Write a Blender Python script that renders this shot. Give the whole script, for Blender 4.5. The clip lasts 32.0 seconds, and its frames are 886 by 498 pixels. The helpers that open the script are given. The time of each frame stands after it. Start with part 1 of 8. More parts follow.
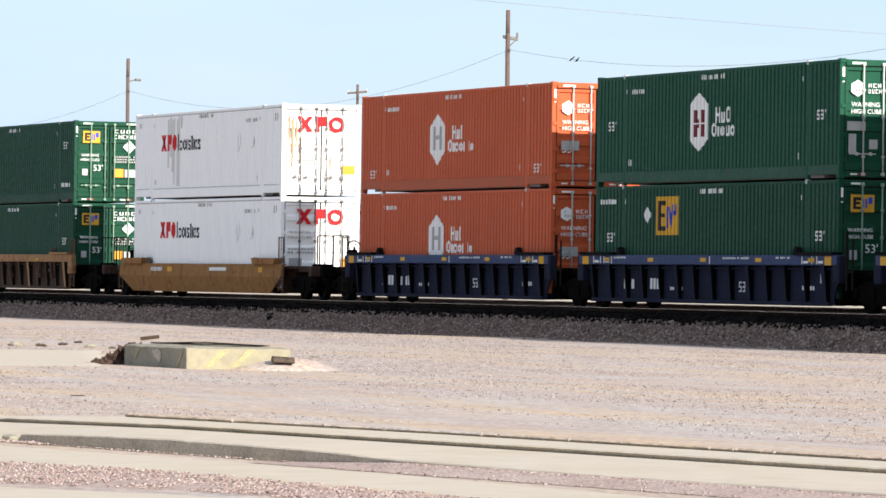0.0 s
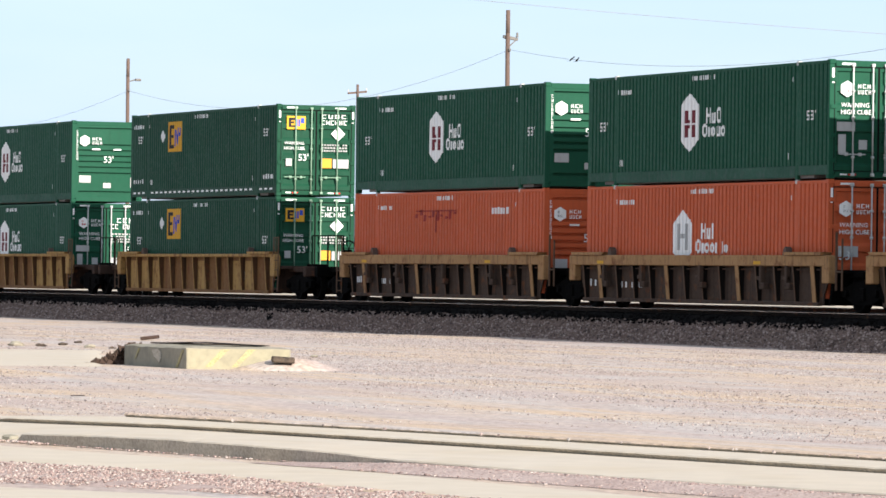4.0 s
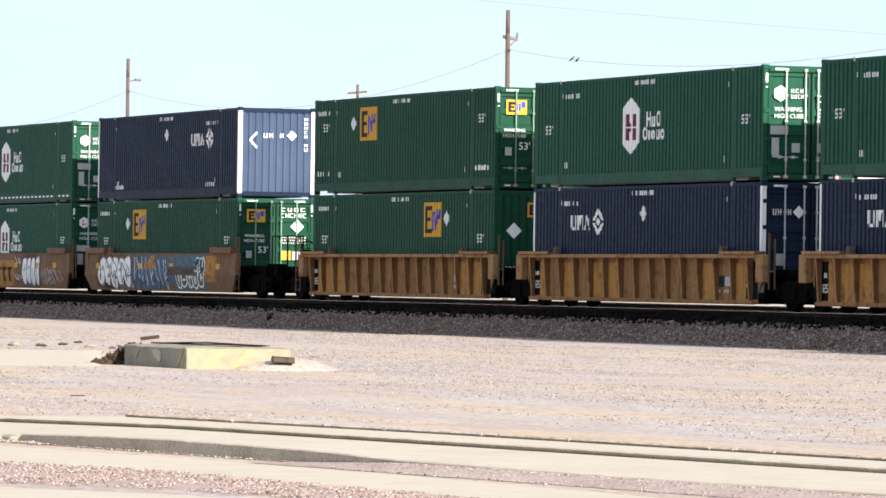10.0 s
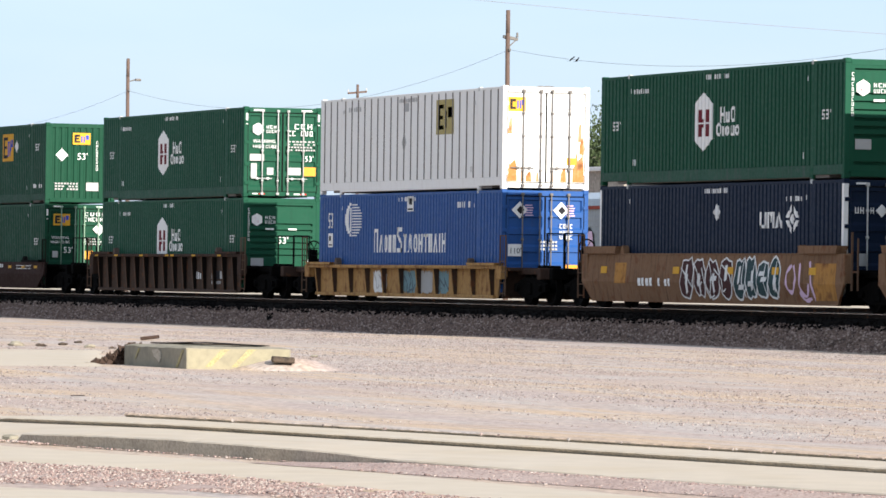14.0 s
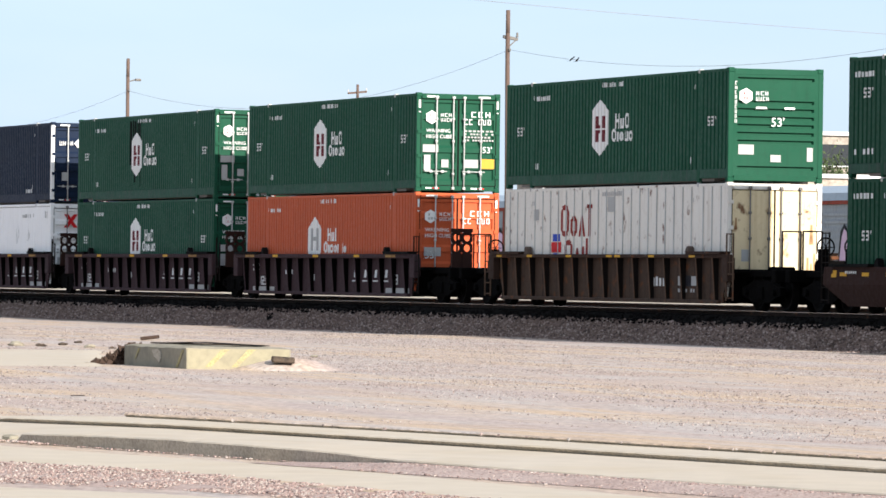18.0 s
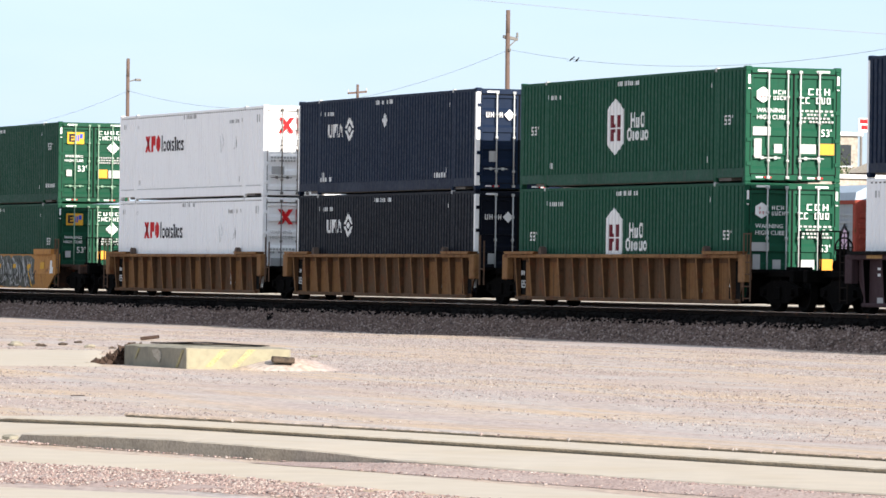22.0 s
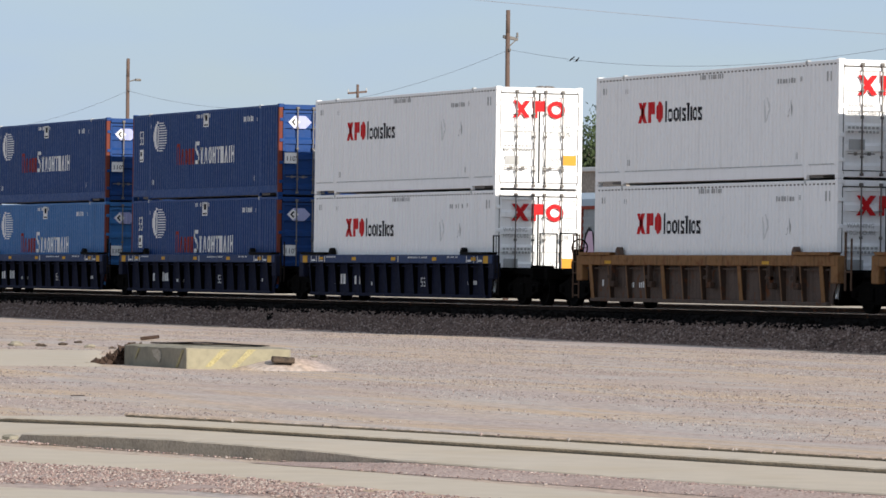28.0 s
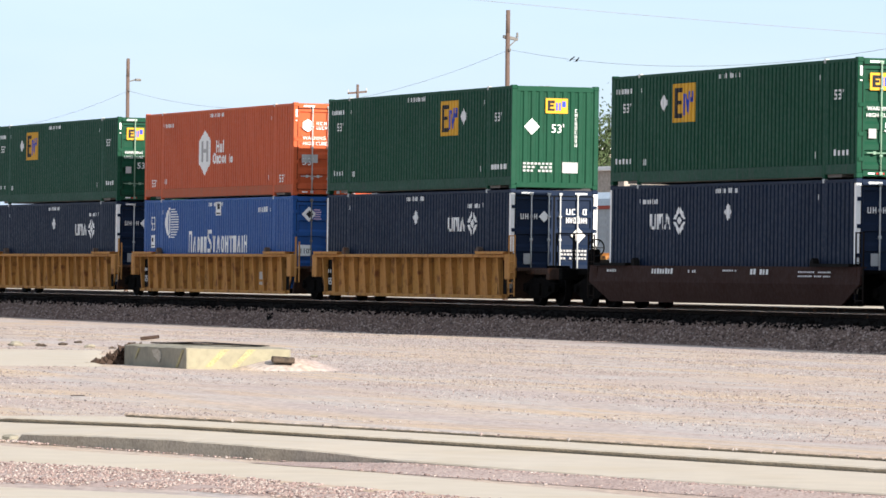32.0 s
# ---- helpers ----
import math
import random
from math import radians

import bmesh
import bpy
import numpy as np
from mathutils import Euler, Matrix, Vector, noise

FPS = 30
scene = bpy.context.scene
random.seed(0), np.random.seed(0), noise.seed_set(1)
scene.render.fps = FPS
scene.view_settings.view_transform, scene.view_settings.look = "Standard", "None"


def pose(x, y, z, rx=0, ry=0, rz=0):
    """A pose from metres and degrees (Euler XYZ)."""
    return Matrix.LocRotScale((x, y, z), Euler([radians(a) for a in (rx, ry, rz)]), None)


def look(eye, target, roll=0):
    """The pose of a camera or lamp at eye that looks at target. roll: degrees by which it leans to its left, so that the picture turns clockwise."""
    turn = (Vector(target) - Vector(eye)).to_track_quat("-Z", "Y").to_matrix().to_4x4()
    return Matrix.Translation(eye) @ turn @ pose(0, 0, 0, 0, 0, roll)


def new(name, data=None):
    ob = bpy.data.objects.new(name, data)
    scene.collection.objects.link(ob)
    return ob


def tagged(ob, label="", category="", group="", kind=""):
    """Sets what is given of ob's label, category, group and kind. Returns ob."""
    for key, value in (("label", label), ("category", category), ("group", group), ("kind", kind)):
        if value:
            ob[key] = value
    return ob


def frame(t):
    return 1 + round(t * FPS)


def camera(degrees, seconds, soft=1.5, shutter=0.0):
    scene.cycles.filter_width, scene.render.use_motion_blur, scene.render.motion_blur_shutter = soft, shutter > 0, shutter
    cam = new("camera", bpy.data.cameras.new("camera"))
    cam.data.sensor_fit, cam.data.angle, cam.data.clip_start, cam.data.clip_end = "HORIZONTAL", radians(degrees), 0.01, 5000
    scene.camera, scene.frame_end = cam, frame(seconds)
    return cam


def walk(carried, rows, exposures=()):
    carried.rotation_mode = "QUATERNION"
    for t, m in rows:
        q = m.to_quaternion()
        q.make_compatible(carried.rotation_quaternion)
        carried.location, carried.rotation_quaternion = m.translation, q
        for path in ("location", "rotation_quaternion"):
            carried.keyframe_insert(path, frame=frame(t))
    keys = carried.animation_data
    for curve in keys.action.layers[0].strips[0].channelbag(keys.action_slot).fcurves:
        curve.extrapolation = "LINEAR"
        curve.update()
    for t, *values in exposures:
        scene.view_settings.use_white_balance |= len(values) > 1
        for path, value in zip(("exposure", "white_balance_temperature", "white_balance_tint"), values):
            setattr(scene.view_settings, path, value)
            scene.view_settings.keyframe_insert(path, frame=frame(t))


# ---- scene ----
# camera: a tripod beside the yard, a long lens, nearly level
EYE = Vector((0.0, -55.562, 0.660))
AIM = Vector((-0.94194635, 0.33571633, 0.00562332))
cam = camera(9.0164, 32.0, 1.6)
HELD = look(EYE, EYE + AIM * 100, 0.803)
walk(cam, [(0.0, HELD), (32.0, HELD)], [
    (0, 1.3), (0.5, 1.15), (1, 0.95), (2, 0.9), (3, 1.3), (4, 1.37), (6, 1.4), (9, 1.4), (10, 1.52), (12, 1.5), (13, 1.4), (14, 1.3), (19, 1.3), (20, 1.4), (23, 1.4), (24, 1.13),
    (25, 1.25), (26.5, 1.0), (28, 0.74), (29, 0.88), (30, 1.2), (31, 1.3), (32, 1.35)])

# daylight: low sun almost along the line, a little behind the train
SUN_WAY = Vector((1.0, 0.185, 0.385)).normalized()
world = bpy.data.worlds.new("sky")
world.use_nodes = True
scene.world = world
wn = world.node_tree.nodes
wl = world.node_tree.links
sky = wn.new("ShaderNodeTexSky")
sky.sky_type = "NISHITA"
sky.sun_disc = False
sky.sun_elevation = math.asin(SUN_WAY.z)
sky.sun_rotation = math.atan2(SUN_WAY.x, SUN_WAY.y)
sky.altitude, sky.air_density, sky.dust_density, sky.ozone_density = 400, 1.0, 0.8, 2.0
veil = wn.new("ShaderNodeTexNoise")
veil.inputs["Scale"].default_value = 9.0
veil.inputs["Detail"].default_value = 6
veil_map = wn.new("ShaderNodeMapping")
veil_map.inputs["Scale"].default_value = (1, 1, 4)
wco = wn.new("ShaderNodeTexCoord")
wl.new(wco.outputs["Generated"], veil_map.inputs["Vector"])
wl.new(veil_map.outputs["Vector"], veil.inputs["Vector"])
veil_ramp = wn.new("ShaderNodeMapRange")
veil_ramp.inputs["From Min"].default_value = 0.35
veil_ramp.inputs["From Max"].default_value = 0.75
veil_ramp.inputs["To Min"].default_value = 0.55
veil_ramp.inputs["To Max"].default_value = 0.96
wl.new(veil.outputs["Fac"], veil_ramp.inputs["Value"])
cloud = wn.new("ShaderNodeMix")
cloud.data_type = "RGBA"
wl.new(veil_ramp.outputs["Result"], cloud.inputs["Factor"])
wl.new(sky.outputs["Color"], cloud.inputs[6])
high = wn.new("ShaderNodeMix")
high.data_type = "RGBA"
high.inputs[6].default_value = (4.8, 6.25, 8.6, 1)
high.inputs[7].default_value = (5.5, 6.2, 7.3, 1)
rise = wn.new("ShaderNodeSeparateXYZ")
wl.new(wco.outputs["Generated"], rise.inputs[0])
climb = wn.new("ShaderNodeMapRange")
climb.inputs["From Min"].default_value = 0.08
climb.inputs["From Max"].default_value = 0.35
wl.new(rise.outputs["Z"], climb.inputs["Value"])
wl.new(climb.outputs["Result"], high.inputs["Factor"])
wl.new(high.outputs[2], cloud.inputs[7])
back = wn["Background"]
back.inputs["Strength"].default_value = 0.055
wl.new(cloud.outputs[2], back.inputs["Color"])

sun_data = bpy.data.lights.new("sun", "SUN")
sun_data.energy, sun_data.angle, sun_data.color = 3.75, radians(0.53), (1.0, 0.93, 0.85)
sun = new("sun", sun_data)
sun.matrix_world = look(SUN_WAY * 60, (0, 0, 0))

# ---- materials ----


def shader(name):
    m = bpy.data.materials.new(name)
    m.use_nodes = True
    nt = m.node_tree
    return m, nt.nodes, nt.links, nt.nodes["Principled BSDF"]


def coords(n, l, scale, spread=True):
    tc = n.new("ShaderNodeTexCoord")
    mp = n.new("ShaderNodeMapping")
    mp.inputs["Scale"].default_value = scale
    l.new(tc.outputs["Object"], mp.inputs["Vector"])
    if spread:
        oi = n.new("ShaderNodeObjectInfo")
        cx = n.new("ShaderNodeCombineXYZ")
        mu = n.new("ShaderNodeMath")
        mu.operation = "MULTIPLY"
        mu.inputs[1].default_value = 90
        l.new(oi.outputs["Random"], mu.inputs[0])
        for k in range(3):
            l.new(mu.outputs[0], cx.inputs[k])
        l.new(cx.outputs[0], mp.inputs["Location"])
    return mp.outputs["Vector"]


def noise_fac(n, l, vec, scale, lo, hi, a=0.0, b=1.0, detail=5):
    t = n.new("ShaderNodeTexNoise")
    t.inputs["Scale"].default_value = scale
    t.inputs["Detail"].default_value = detail
    l.new(vec, t.inputs["Vector"])
    r = n.new("ShaderNodeMapRange")
    r.inputs["From Min"].default_value, r.inputs["From Max"].default_value = lo, hi
    r.inputs["To Min"].default_value, r.inputs["To Max"].default_value = a, b
    l.new(t.outputs["Fac"], r.inputs["Value"])
    return r.outputs["Result"]


def blend(n, l, fac, a, b, mode="MIX"):
    x = n.new("ShaderNodeMix")
    x.data_type, x.blend_type = "RGBA", mode
    for sock, v in ((x.inputs["Factor"], fac), (x.inputs[6], a), (x.inputs[7], b)):
        if isinstance(v, (int, float)):
            sock.default_value = v
        elif isinstance(v, tuple):
            sock.default_value = (*v, 1)
        else:
            l.new(v, sock)
    return x.outputs[2]


def relief(n, l, vec, scale, strength, bsdf, dist=0.01):
    t = n.new("ShaderNodeTexNoise")
    t.inputs["Scale"].default_value, t.inputs["Detail"].default_value = scale, 6
    l.new(vec, t.inputs["Vector"])
    b = n.new("ShaderNodeBump")
    b.inputs["Strength"].default_value, b.inputs["Distance"].default_value = strength, dist
    l.new(t.outputs["Fac"], b.inputs["Height"])
    l.new(b.outputs["Normal"], bsdf.inputs["Normal"])


def paint(name, rgb, dirt=(0.10, 0.075, 0.055), grime=0.35, rough=0.5, fade=0.25, rust=0.0, metal=0.0, gloss=0.09):
    """Weathered paint: sun-faded patches, rain streaks, dust and, where asked, rust."""
    m, n, l, b = shader(name)
    v = coords(n, l, (1, 1, 1))
    pale = tuple(c * (1 + 1.2 * fade) + 0.06 * fade for c in rgb)
    c = blend(n, l, noise_fac(n, l, v, 0.55, 0.35, 0.75, 0, 0.55), rgb, pale)
    sv = coords(n, l, (5.0, 5.0, 0.28))
    c = blend(n, l, noise_fac(n, l, sv, 1.6, 0.52, 0.80, 0, grime), c, dirt)
    c = blend(n, l, noise_fac(n, l, v, 7.0, 0.55, 0.85, 0, grime * 0.8), c, dirt)
    if rust:
        c = blend(n, l, noise_fac(n, l, v, 3.2, 0.62 - rust * 0.2, 0.72, 0, 0.9), c, (0.14, 0.055, 0.025))
    l.new(c, b.inputs["Base Color"])
    l.new(noise_fac(n, l, v, 9.0, 0.3, 0.7, rough, rough + 0.25), b.inputs["Roughness"])
    b.inputs["Metallic"].default_value = metal
    b.inputs["Specular IOR Level"].default_value = gloss
    relief(n, l, v, 26.0, 0.12, b)
    return m


def grain(name, a, b_, c_, scales, rough=0.95, bump=0.6, dist=0.02, spread=False, fine=0.27, gloss=0.2):
    """Earth and stone: two colours at a broad scale, a third as fine grain."""
    m, n, l, b = shader(name)
    v = coords(n, l, (1, 1, 1), spread)
    c = blend(n, l, noise_fac(n, l, v, scales[0], 0.35, 0.68, detail=8), a, b_)
    c = blend(n, l, noise_fac(n, l, v, scales[1], 0.48, 0.66, 0, 0.75, detail=8), c, c_)
    fine = noise_fac(n, l, v, scales[2], 0.3, 0.7, 1 - fine, 1 + fine, detail=8)
    c = blend(n, l, 1.0, c, fine, "MULTIPLY")
    l.new(c, b.inputs["Base Color"])
    b.inputs["Roughness"].default_value = rough
    b.inputs["Specular IOR Level"].default_value = gloss
    relief(n, l, v, scales[2], bump, b, dist)
    return m


def stones(name, cols, rough=0.9):
    """Loose stones, each island its own shade."""
    m, n, l, b = shader(name)
    g = n.new("ShaderNodeNewGeometry")
    r = n.new("ShaderNodeValToRGB")
    r.color_ramp.interpolation = "CONSTANT"
    while len(r.color_ramp.elements) < len(cols):
        r.color_ramp.elements.new(0.5)
    for k, e in enumerate(r.color_ramp.elements):
        e.position = k / len(cols)
        e.color = (*cols[k], 1)
    l.new(g.outputs["Random Per Island"], r.inputs["Fac"])
    v = coords(n, l, (1, 1, 1), False)
    c = blend(n, l, 1.0, r.outputs["Color"], noise_fac(n, l, v, 30, 0.3, 0.7, 0.75, 1.2), "MULTIPLY")
    l.new(c, b.inputs["Base Color"])
    b.inputs["Roughness"].default_value = rough
    relief(n, l, v, 60, 0.4, b)
    return m


def earth(name):
    """Trodden sand: pink and peach drifts, pale dust, fine grit."""
    m, n, l, b = shader(name)
    v = coords(n, l, (1, 1, 1), False)
    wide = coords(n, l, (0.05, 0.42, 1), False)
    c = blend(n, l, noise_fac(n, l, wide, 1.0, 0.40, 0.60, detail=4), (0.425, 0.350, 0.318), (0.495, 0.378, 0.275))
    c = blend(n, l, noise_fac(n, l, coords(n, l, (0.09, 0.75, 1), False), 1.3, 0.47, 0.60, 0, 0.9, 5), c, (0.445, 0.396, 0.368))
    c = blend(n, l, noise_fac(n, l, coords(n, l, (0.5, 2.2, 1), False), 1.1, 0.52, 0.68, 0, 0.6, 7), c, (0.335, 0.275, 0.248))
    c = blend(n, l, noise_fac(n, l, v, 0.35, 0.55, 0.72, 0, 0.6), c, (0.3794, 0.283, 0.2366))
    c = blend(n, l, 1.0, c, noise_fac(n, l, v, 11.0, 0.3, 0.7, 0.70, 1.28, 12), "MULTIPLY")
    l.new(c, b.inputs["Base Color"])
    b.inputs["Roughness"].default_value = 0.95
    b.inputs["Specular IOR Level"].default_value = 0.15
    relief(n, l, v, 22.0, 0.5, b, 0.015)
    return m


def polished(name, rgb, rough):
    """Bare metal worn bright."""
    m, n, l, b = shader(name)
    v = coords(n, l, (0.3, 30, 1), False)
    l.new(blend(n, l, noise_fac(n, l, v, 2.0, 0.4, 0.7, 0, 0.3), rgb, (0.5, 0.49, 0.48)), b.inputs["Base Color"])
    b.inputs["Metallic"].default_value = 1.0
    b.inputs["Roughness"].default_value = rough
    return m


GREEN = paint("green_paint", (0.0105, 0.066, 0.037), (0.012, 0.030, 0.020), grime=0.30, fade=0.14, rough=0.42, gloss=0.06)
DEEP_GREEN = paint("deep_green_paint", (0.0088, 0.053, 0.029), (0.012, 0.026, 0.016), grime=0.34, fade=0.16, rough=0.42, gloss=0.06)
ORANGE = paint("orange_paint", (0.46, 0.092, 0.034), (0.13, 0.05, 0.03), grime=0.28, fade=0.12, rough=0.45, gloss=0.10)
WHITE = paint("white_paint", (0.87, 0.87, 0.86), (0.40, 0.37, 0.34), grime=0.16, fade=0.03, rough=0.45, gloss=0.15)
NAVY = paint("navy_paint", (0.0080, 0.0160, 0.0365), (0.011, 0.0135, 0.023), grime=0.2, fade=0.15, rough=0.40, gloss=0.06)
# Paler navy for the end wall facing the sun, its light put into colour.
SUNLIT_NAVY = paint("faded_navy_paint", (0.040, 0.062, 0.110), (0.05, 0.055, 0.065), grime=0.3, fade=0.25, rough=0.45, gloss=0.10)
BLACK_NAVY = paint("blackish_paint", (0.0042, 0.0058, 0.0115), (0.009, 0.0095, 0.012), grime=0.25, fade=0.06, rough=0.42, gloss=0.07)
BLUE = paint("blue_paint", (0.017, 0.074, 0.245), (0.045, 0.040, 0.040), grime=0.26, fade=0.12, rough=0.40, gloss=0.14)
ROYAL = paint("royal_blue_paint", (0.010, 0.045, 0.165), (0.035, 0.032, 0.032), grime=0.26, fade=0.12, rough=0.40, gloss=0.12)
PALE_BLUE = paint("faded_blue_paint", (0.036, 0.138, 0.335), (0.05, 0.045, 0.042), grime=0.32, fade=0.2, rough=0.40, gloss=0.16)
GREY_WHITE = paint("aged_white_paint", (0.76, 0.755, 0.73), (0.42, 0.36, 0.30), grime=0.22, fade=0.02, rust=0.0)
YELLOWED = paint("yellowed_paint", (0.70, 0.585, 0.37), (0.36, 0.22, 0.11), grime=0.4, fade=0.05, rust=0.06)
RUST_BURN = paint("rust_burn", (0.42, 0.185, 0.060), (0.55, 0.40, 0.25), grime=0.7, fade=0.1, rust=0.4, rough=0.85)
CREAM = paint("cream_paint", (0.72, 0.69, 0.63), (0.34, 0.26, 0.18), grime=0.32, fade=0.03, rust=0.03)
DULL_STEEL = paint("dull_steel", (0.16, 0.15, 0.14), grime=0.5, rough=0.55)
RUBBER = paint("black_rubber", (0.005, 0.005, 0.005), (0.014, 0.012, 0.010), rough=0.8, gloss=0.05)
CASTING = paint("casting_grey", (0.42, 0.43, 0.42), grime=0.5)
MARK_WHITE = paint("marking_white", (0.78, 0.78, 0.76), (0.4, 0.38, 0.34), grime=0.18, fade=0.0)
MARK_RED = paint("marking_red", (0.55, 0.018, 0.022), grime=0.15, fade=0.05)
MARK_BRICK = paint("marking_brick", (0.26, 0.030, 0.024), grime=0.3, fade=0.05)
MARK_DARK = paint("marking_dark", (0.020, 0.020, 0.024), grime=0.1, fade=0.02)
MARK_MAROON = paint("marking_maroon", (0.135, 0.014, 0.022), grime=0.1, fade=0.02)
MARK_YELLOW = paint("marking_yellow", (0.58, 0.315, 0.032), grime=0.2, fade=0.05)
OLIVE = paint("marking_olive", (0.33, 0.275, 0.105), (0.45, 0.42, 0.36), grime=0.5, fade=0.1)
MARK_BLUE = paint("marking_blue", (0.03, 0.07, 0.42), grime=0.1, fade=0.05)
MARK_GREY = paint("marking_grey", (0.40, 0.40, 0.39), grime=0.2, fade=0.02)
MARK_PINK = paint("marking_pink", (0.62, 0.45, 0.60), grime=0.2, fade=0.02)
MARK_ORANGE = paint("marking_orange", (0.66, 0.30, 0.045), grime=0.15, fade=0.05)
MARK_SILVER = paint("marking_silver", (0.68, 0.69, 0.68), (0.4, 0.38, 0.35), grime=0.25, fade=0.0)
TEAL = paint("marking_teal", (0.06, 0.30, 0.36), grime=0.2, fade=0.05)
TEAL_DARK = paint("marking_deep_teal", (0.020, 0.050, 0.055), grime=0.2, fade=0.05)
RUST_STAIN = paint("rust_stain", (0.36, 0.22, 0.11), (0.5, 0.42, 0.32), grime=0.6, fade=0.1, rust=0.2, rough=0.8)
CAR_YELLOW = paint("car_yellow", (0.345, 0.205, 0.072), (0.080, 0.052, 0.032), grime=0.9, fade=0.12, rust=0.45, rough=0.65)
CAR_BROWN = paint("car_brown", (0.175, 0.100, 0.056), (0.060, 0.036, 0.024), grime=0.7, fade=0.25, rust=0.25, rough=0.65)
ASH = paint("spray_ash", (0.115, 0.118, 0.100), (0.05, 0.05, 0.045), grime=0.5, fade=0.2, rough=0.7)
SLATE = paint("spray_slate", (0.090, 0.120, 0.145), (0.05, 0.045, 0.04), grime=0.6, fade=0.3, rough=0.7)
MARK_PLUM = paint("marking_plum", (0.060, 0.026, 0.026), (0.05, 0.03, 0.02), grime=0.3, fade=0.1, rough=0.7)
MARK_VIOLET = paint("marking_violet", (0.085, 0.045, 0.085), (0.06, 0.04, 0.03), grime=0.4, fade=0.1, rough=0.7)
TEAL_PALE = paint("spray_teal", (0.16, 0.26, 0.28), (0.12, 0.09, 0.06), grime=0.6, fade=0.2, rough=0.7)
DULL_INK = paint("spray_ink", (0.035, 0.037, 0.035), (0.05, 0.045, 0.04), grime=0.4, fade=0.2, rough=0.7)
CAR_RUSSET = paint("car_russet_panel", (0.185, 0.092, 0.036), (0.05, 0.030, 0.018), grime=0.8, fade=0.15, rust=0.35, rough=0.65)
SMOKE = paint("smoke_stain", (0.62, 0.615, 0.595), (0.45, 0.44, 0.42), grime=0.5, fade=0.05, rough=0.7)
CAR_TAN = paint("car_tan", (0.255, 0.126, 0.040), (0.075, 0.042, 0.022), grime=0.75, fade=0.15, rust=0.30, rough=0.65, gloss=0.10)
CAR_STRAW = paint("car_straw", (0.37, 0.215, 0.082), (0.080, 0.050, 0.032), grime=0.9, fade=0.05, rust=0.45, rough=0.65)
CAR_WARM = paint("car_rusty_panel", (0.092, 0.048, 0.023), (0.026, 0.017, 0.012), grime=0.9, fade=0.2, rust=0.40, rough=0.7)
# Rib sides with the chord's shade in the colour; also for dark ladders.
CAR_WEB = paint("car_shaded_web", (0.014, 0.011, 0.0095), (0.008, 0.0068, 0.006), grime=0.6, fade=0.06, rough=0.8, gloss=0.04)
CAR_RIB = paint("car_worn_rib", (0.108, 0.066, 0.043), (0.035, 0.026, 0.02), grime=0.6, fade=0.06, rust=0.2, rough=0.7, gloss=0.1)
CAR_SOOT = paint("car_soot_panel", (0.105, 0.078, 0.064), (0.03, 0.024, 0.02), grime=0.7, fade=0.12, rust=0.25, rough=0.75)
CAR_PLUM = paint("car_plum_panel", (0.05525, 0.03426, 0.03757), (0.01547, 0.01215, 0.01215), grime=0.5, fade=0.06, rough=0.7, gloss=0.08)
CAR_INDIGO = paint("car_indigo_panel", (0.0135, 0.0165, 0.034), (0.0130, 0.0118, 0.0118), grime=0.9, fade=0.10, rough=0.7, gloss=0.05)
CAR_AMBER = paint("car_amber", (0.42, 0.205, 0.062), (0.15, 0.08, 0.035), grime=0.6, fade=0.06, rust=0.22, rough=0.6)
CAR_SIENNA = paint("car_sienna_rib", (0.225, 0.118, 0.050), (0.052, 0.034, 0.023), grime=0.8, fade=0.12, rust=0.35, rough=0.65)
CAR_OCHRE = paint("car_ochre_chord", (0.315, 0.178, 0.080), (0.075, 0.042, 0.024), grime=0.7, fade=0.15, rust=0.45, rough=0.65)
CAR_RUSTED = paint("car_rusted_panel", (0.265, 0.138, 0.056), (0.060, 0.034, 0.020), grime=0.9, fade=0.15, rust=0.45, rough=0.7)
FOG = paint("spray_fog", (0.26, 0.245, 0.22), (0.12, 0.09, 0.06), grime=0.6, fade=0.2, rough=0.7)
POST_RUST = paint("rusty_corner_post", (0.150, 0.042, 0.032), (0.06, 0.03, 0.02), grime=0.5, fade=0.1, rust=0.3, rough=0.7)
ROD_GREEN = paint("rod_faded_green", (0.20, 0.30, 0.22), (0.10, 0.12, 0.09), grime=0.5, fade=0.1, rough=0.55)
MARK_LILAC = paint("marking_lilac", (0.36, 0.38, 0.58), (0.10, 0.14, 0.30), grime=0.5, fade=0.1)
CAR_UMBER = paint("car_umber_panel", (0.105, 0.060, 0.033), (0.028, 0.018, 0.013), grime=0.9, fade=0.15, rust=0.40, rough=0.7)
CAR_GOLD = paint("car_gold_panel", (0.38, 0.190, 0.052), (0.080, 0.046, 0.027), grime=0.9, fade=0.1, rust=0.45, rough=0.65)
# Grimy panels, set darker for the shade beneath the top chord.
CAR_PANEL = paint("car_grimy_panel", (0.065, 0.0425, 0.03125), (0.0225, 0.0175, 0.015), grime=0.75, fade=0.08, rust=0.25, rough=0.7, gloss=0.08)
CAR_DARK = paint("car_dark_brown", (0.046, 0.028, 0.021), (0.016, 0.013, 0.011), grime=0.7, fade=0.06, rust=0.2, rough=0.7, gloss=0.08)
CAR_PURPLE = paint("car_purple_brown", (0.0448, 0.0252, 0.028), (0.0168, 0.014, 0.014), grime=0.5, fade=0.06, rough=0.7, gloss=0.1)
CAR_MAROON = paint("car_maroon", (0.031, 0.0150, 0.0118), (0.015, 0.0085, 0.0075), grime=0.5, fade=0.15, rough=0.6, gloss=0.05)
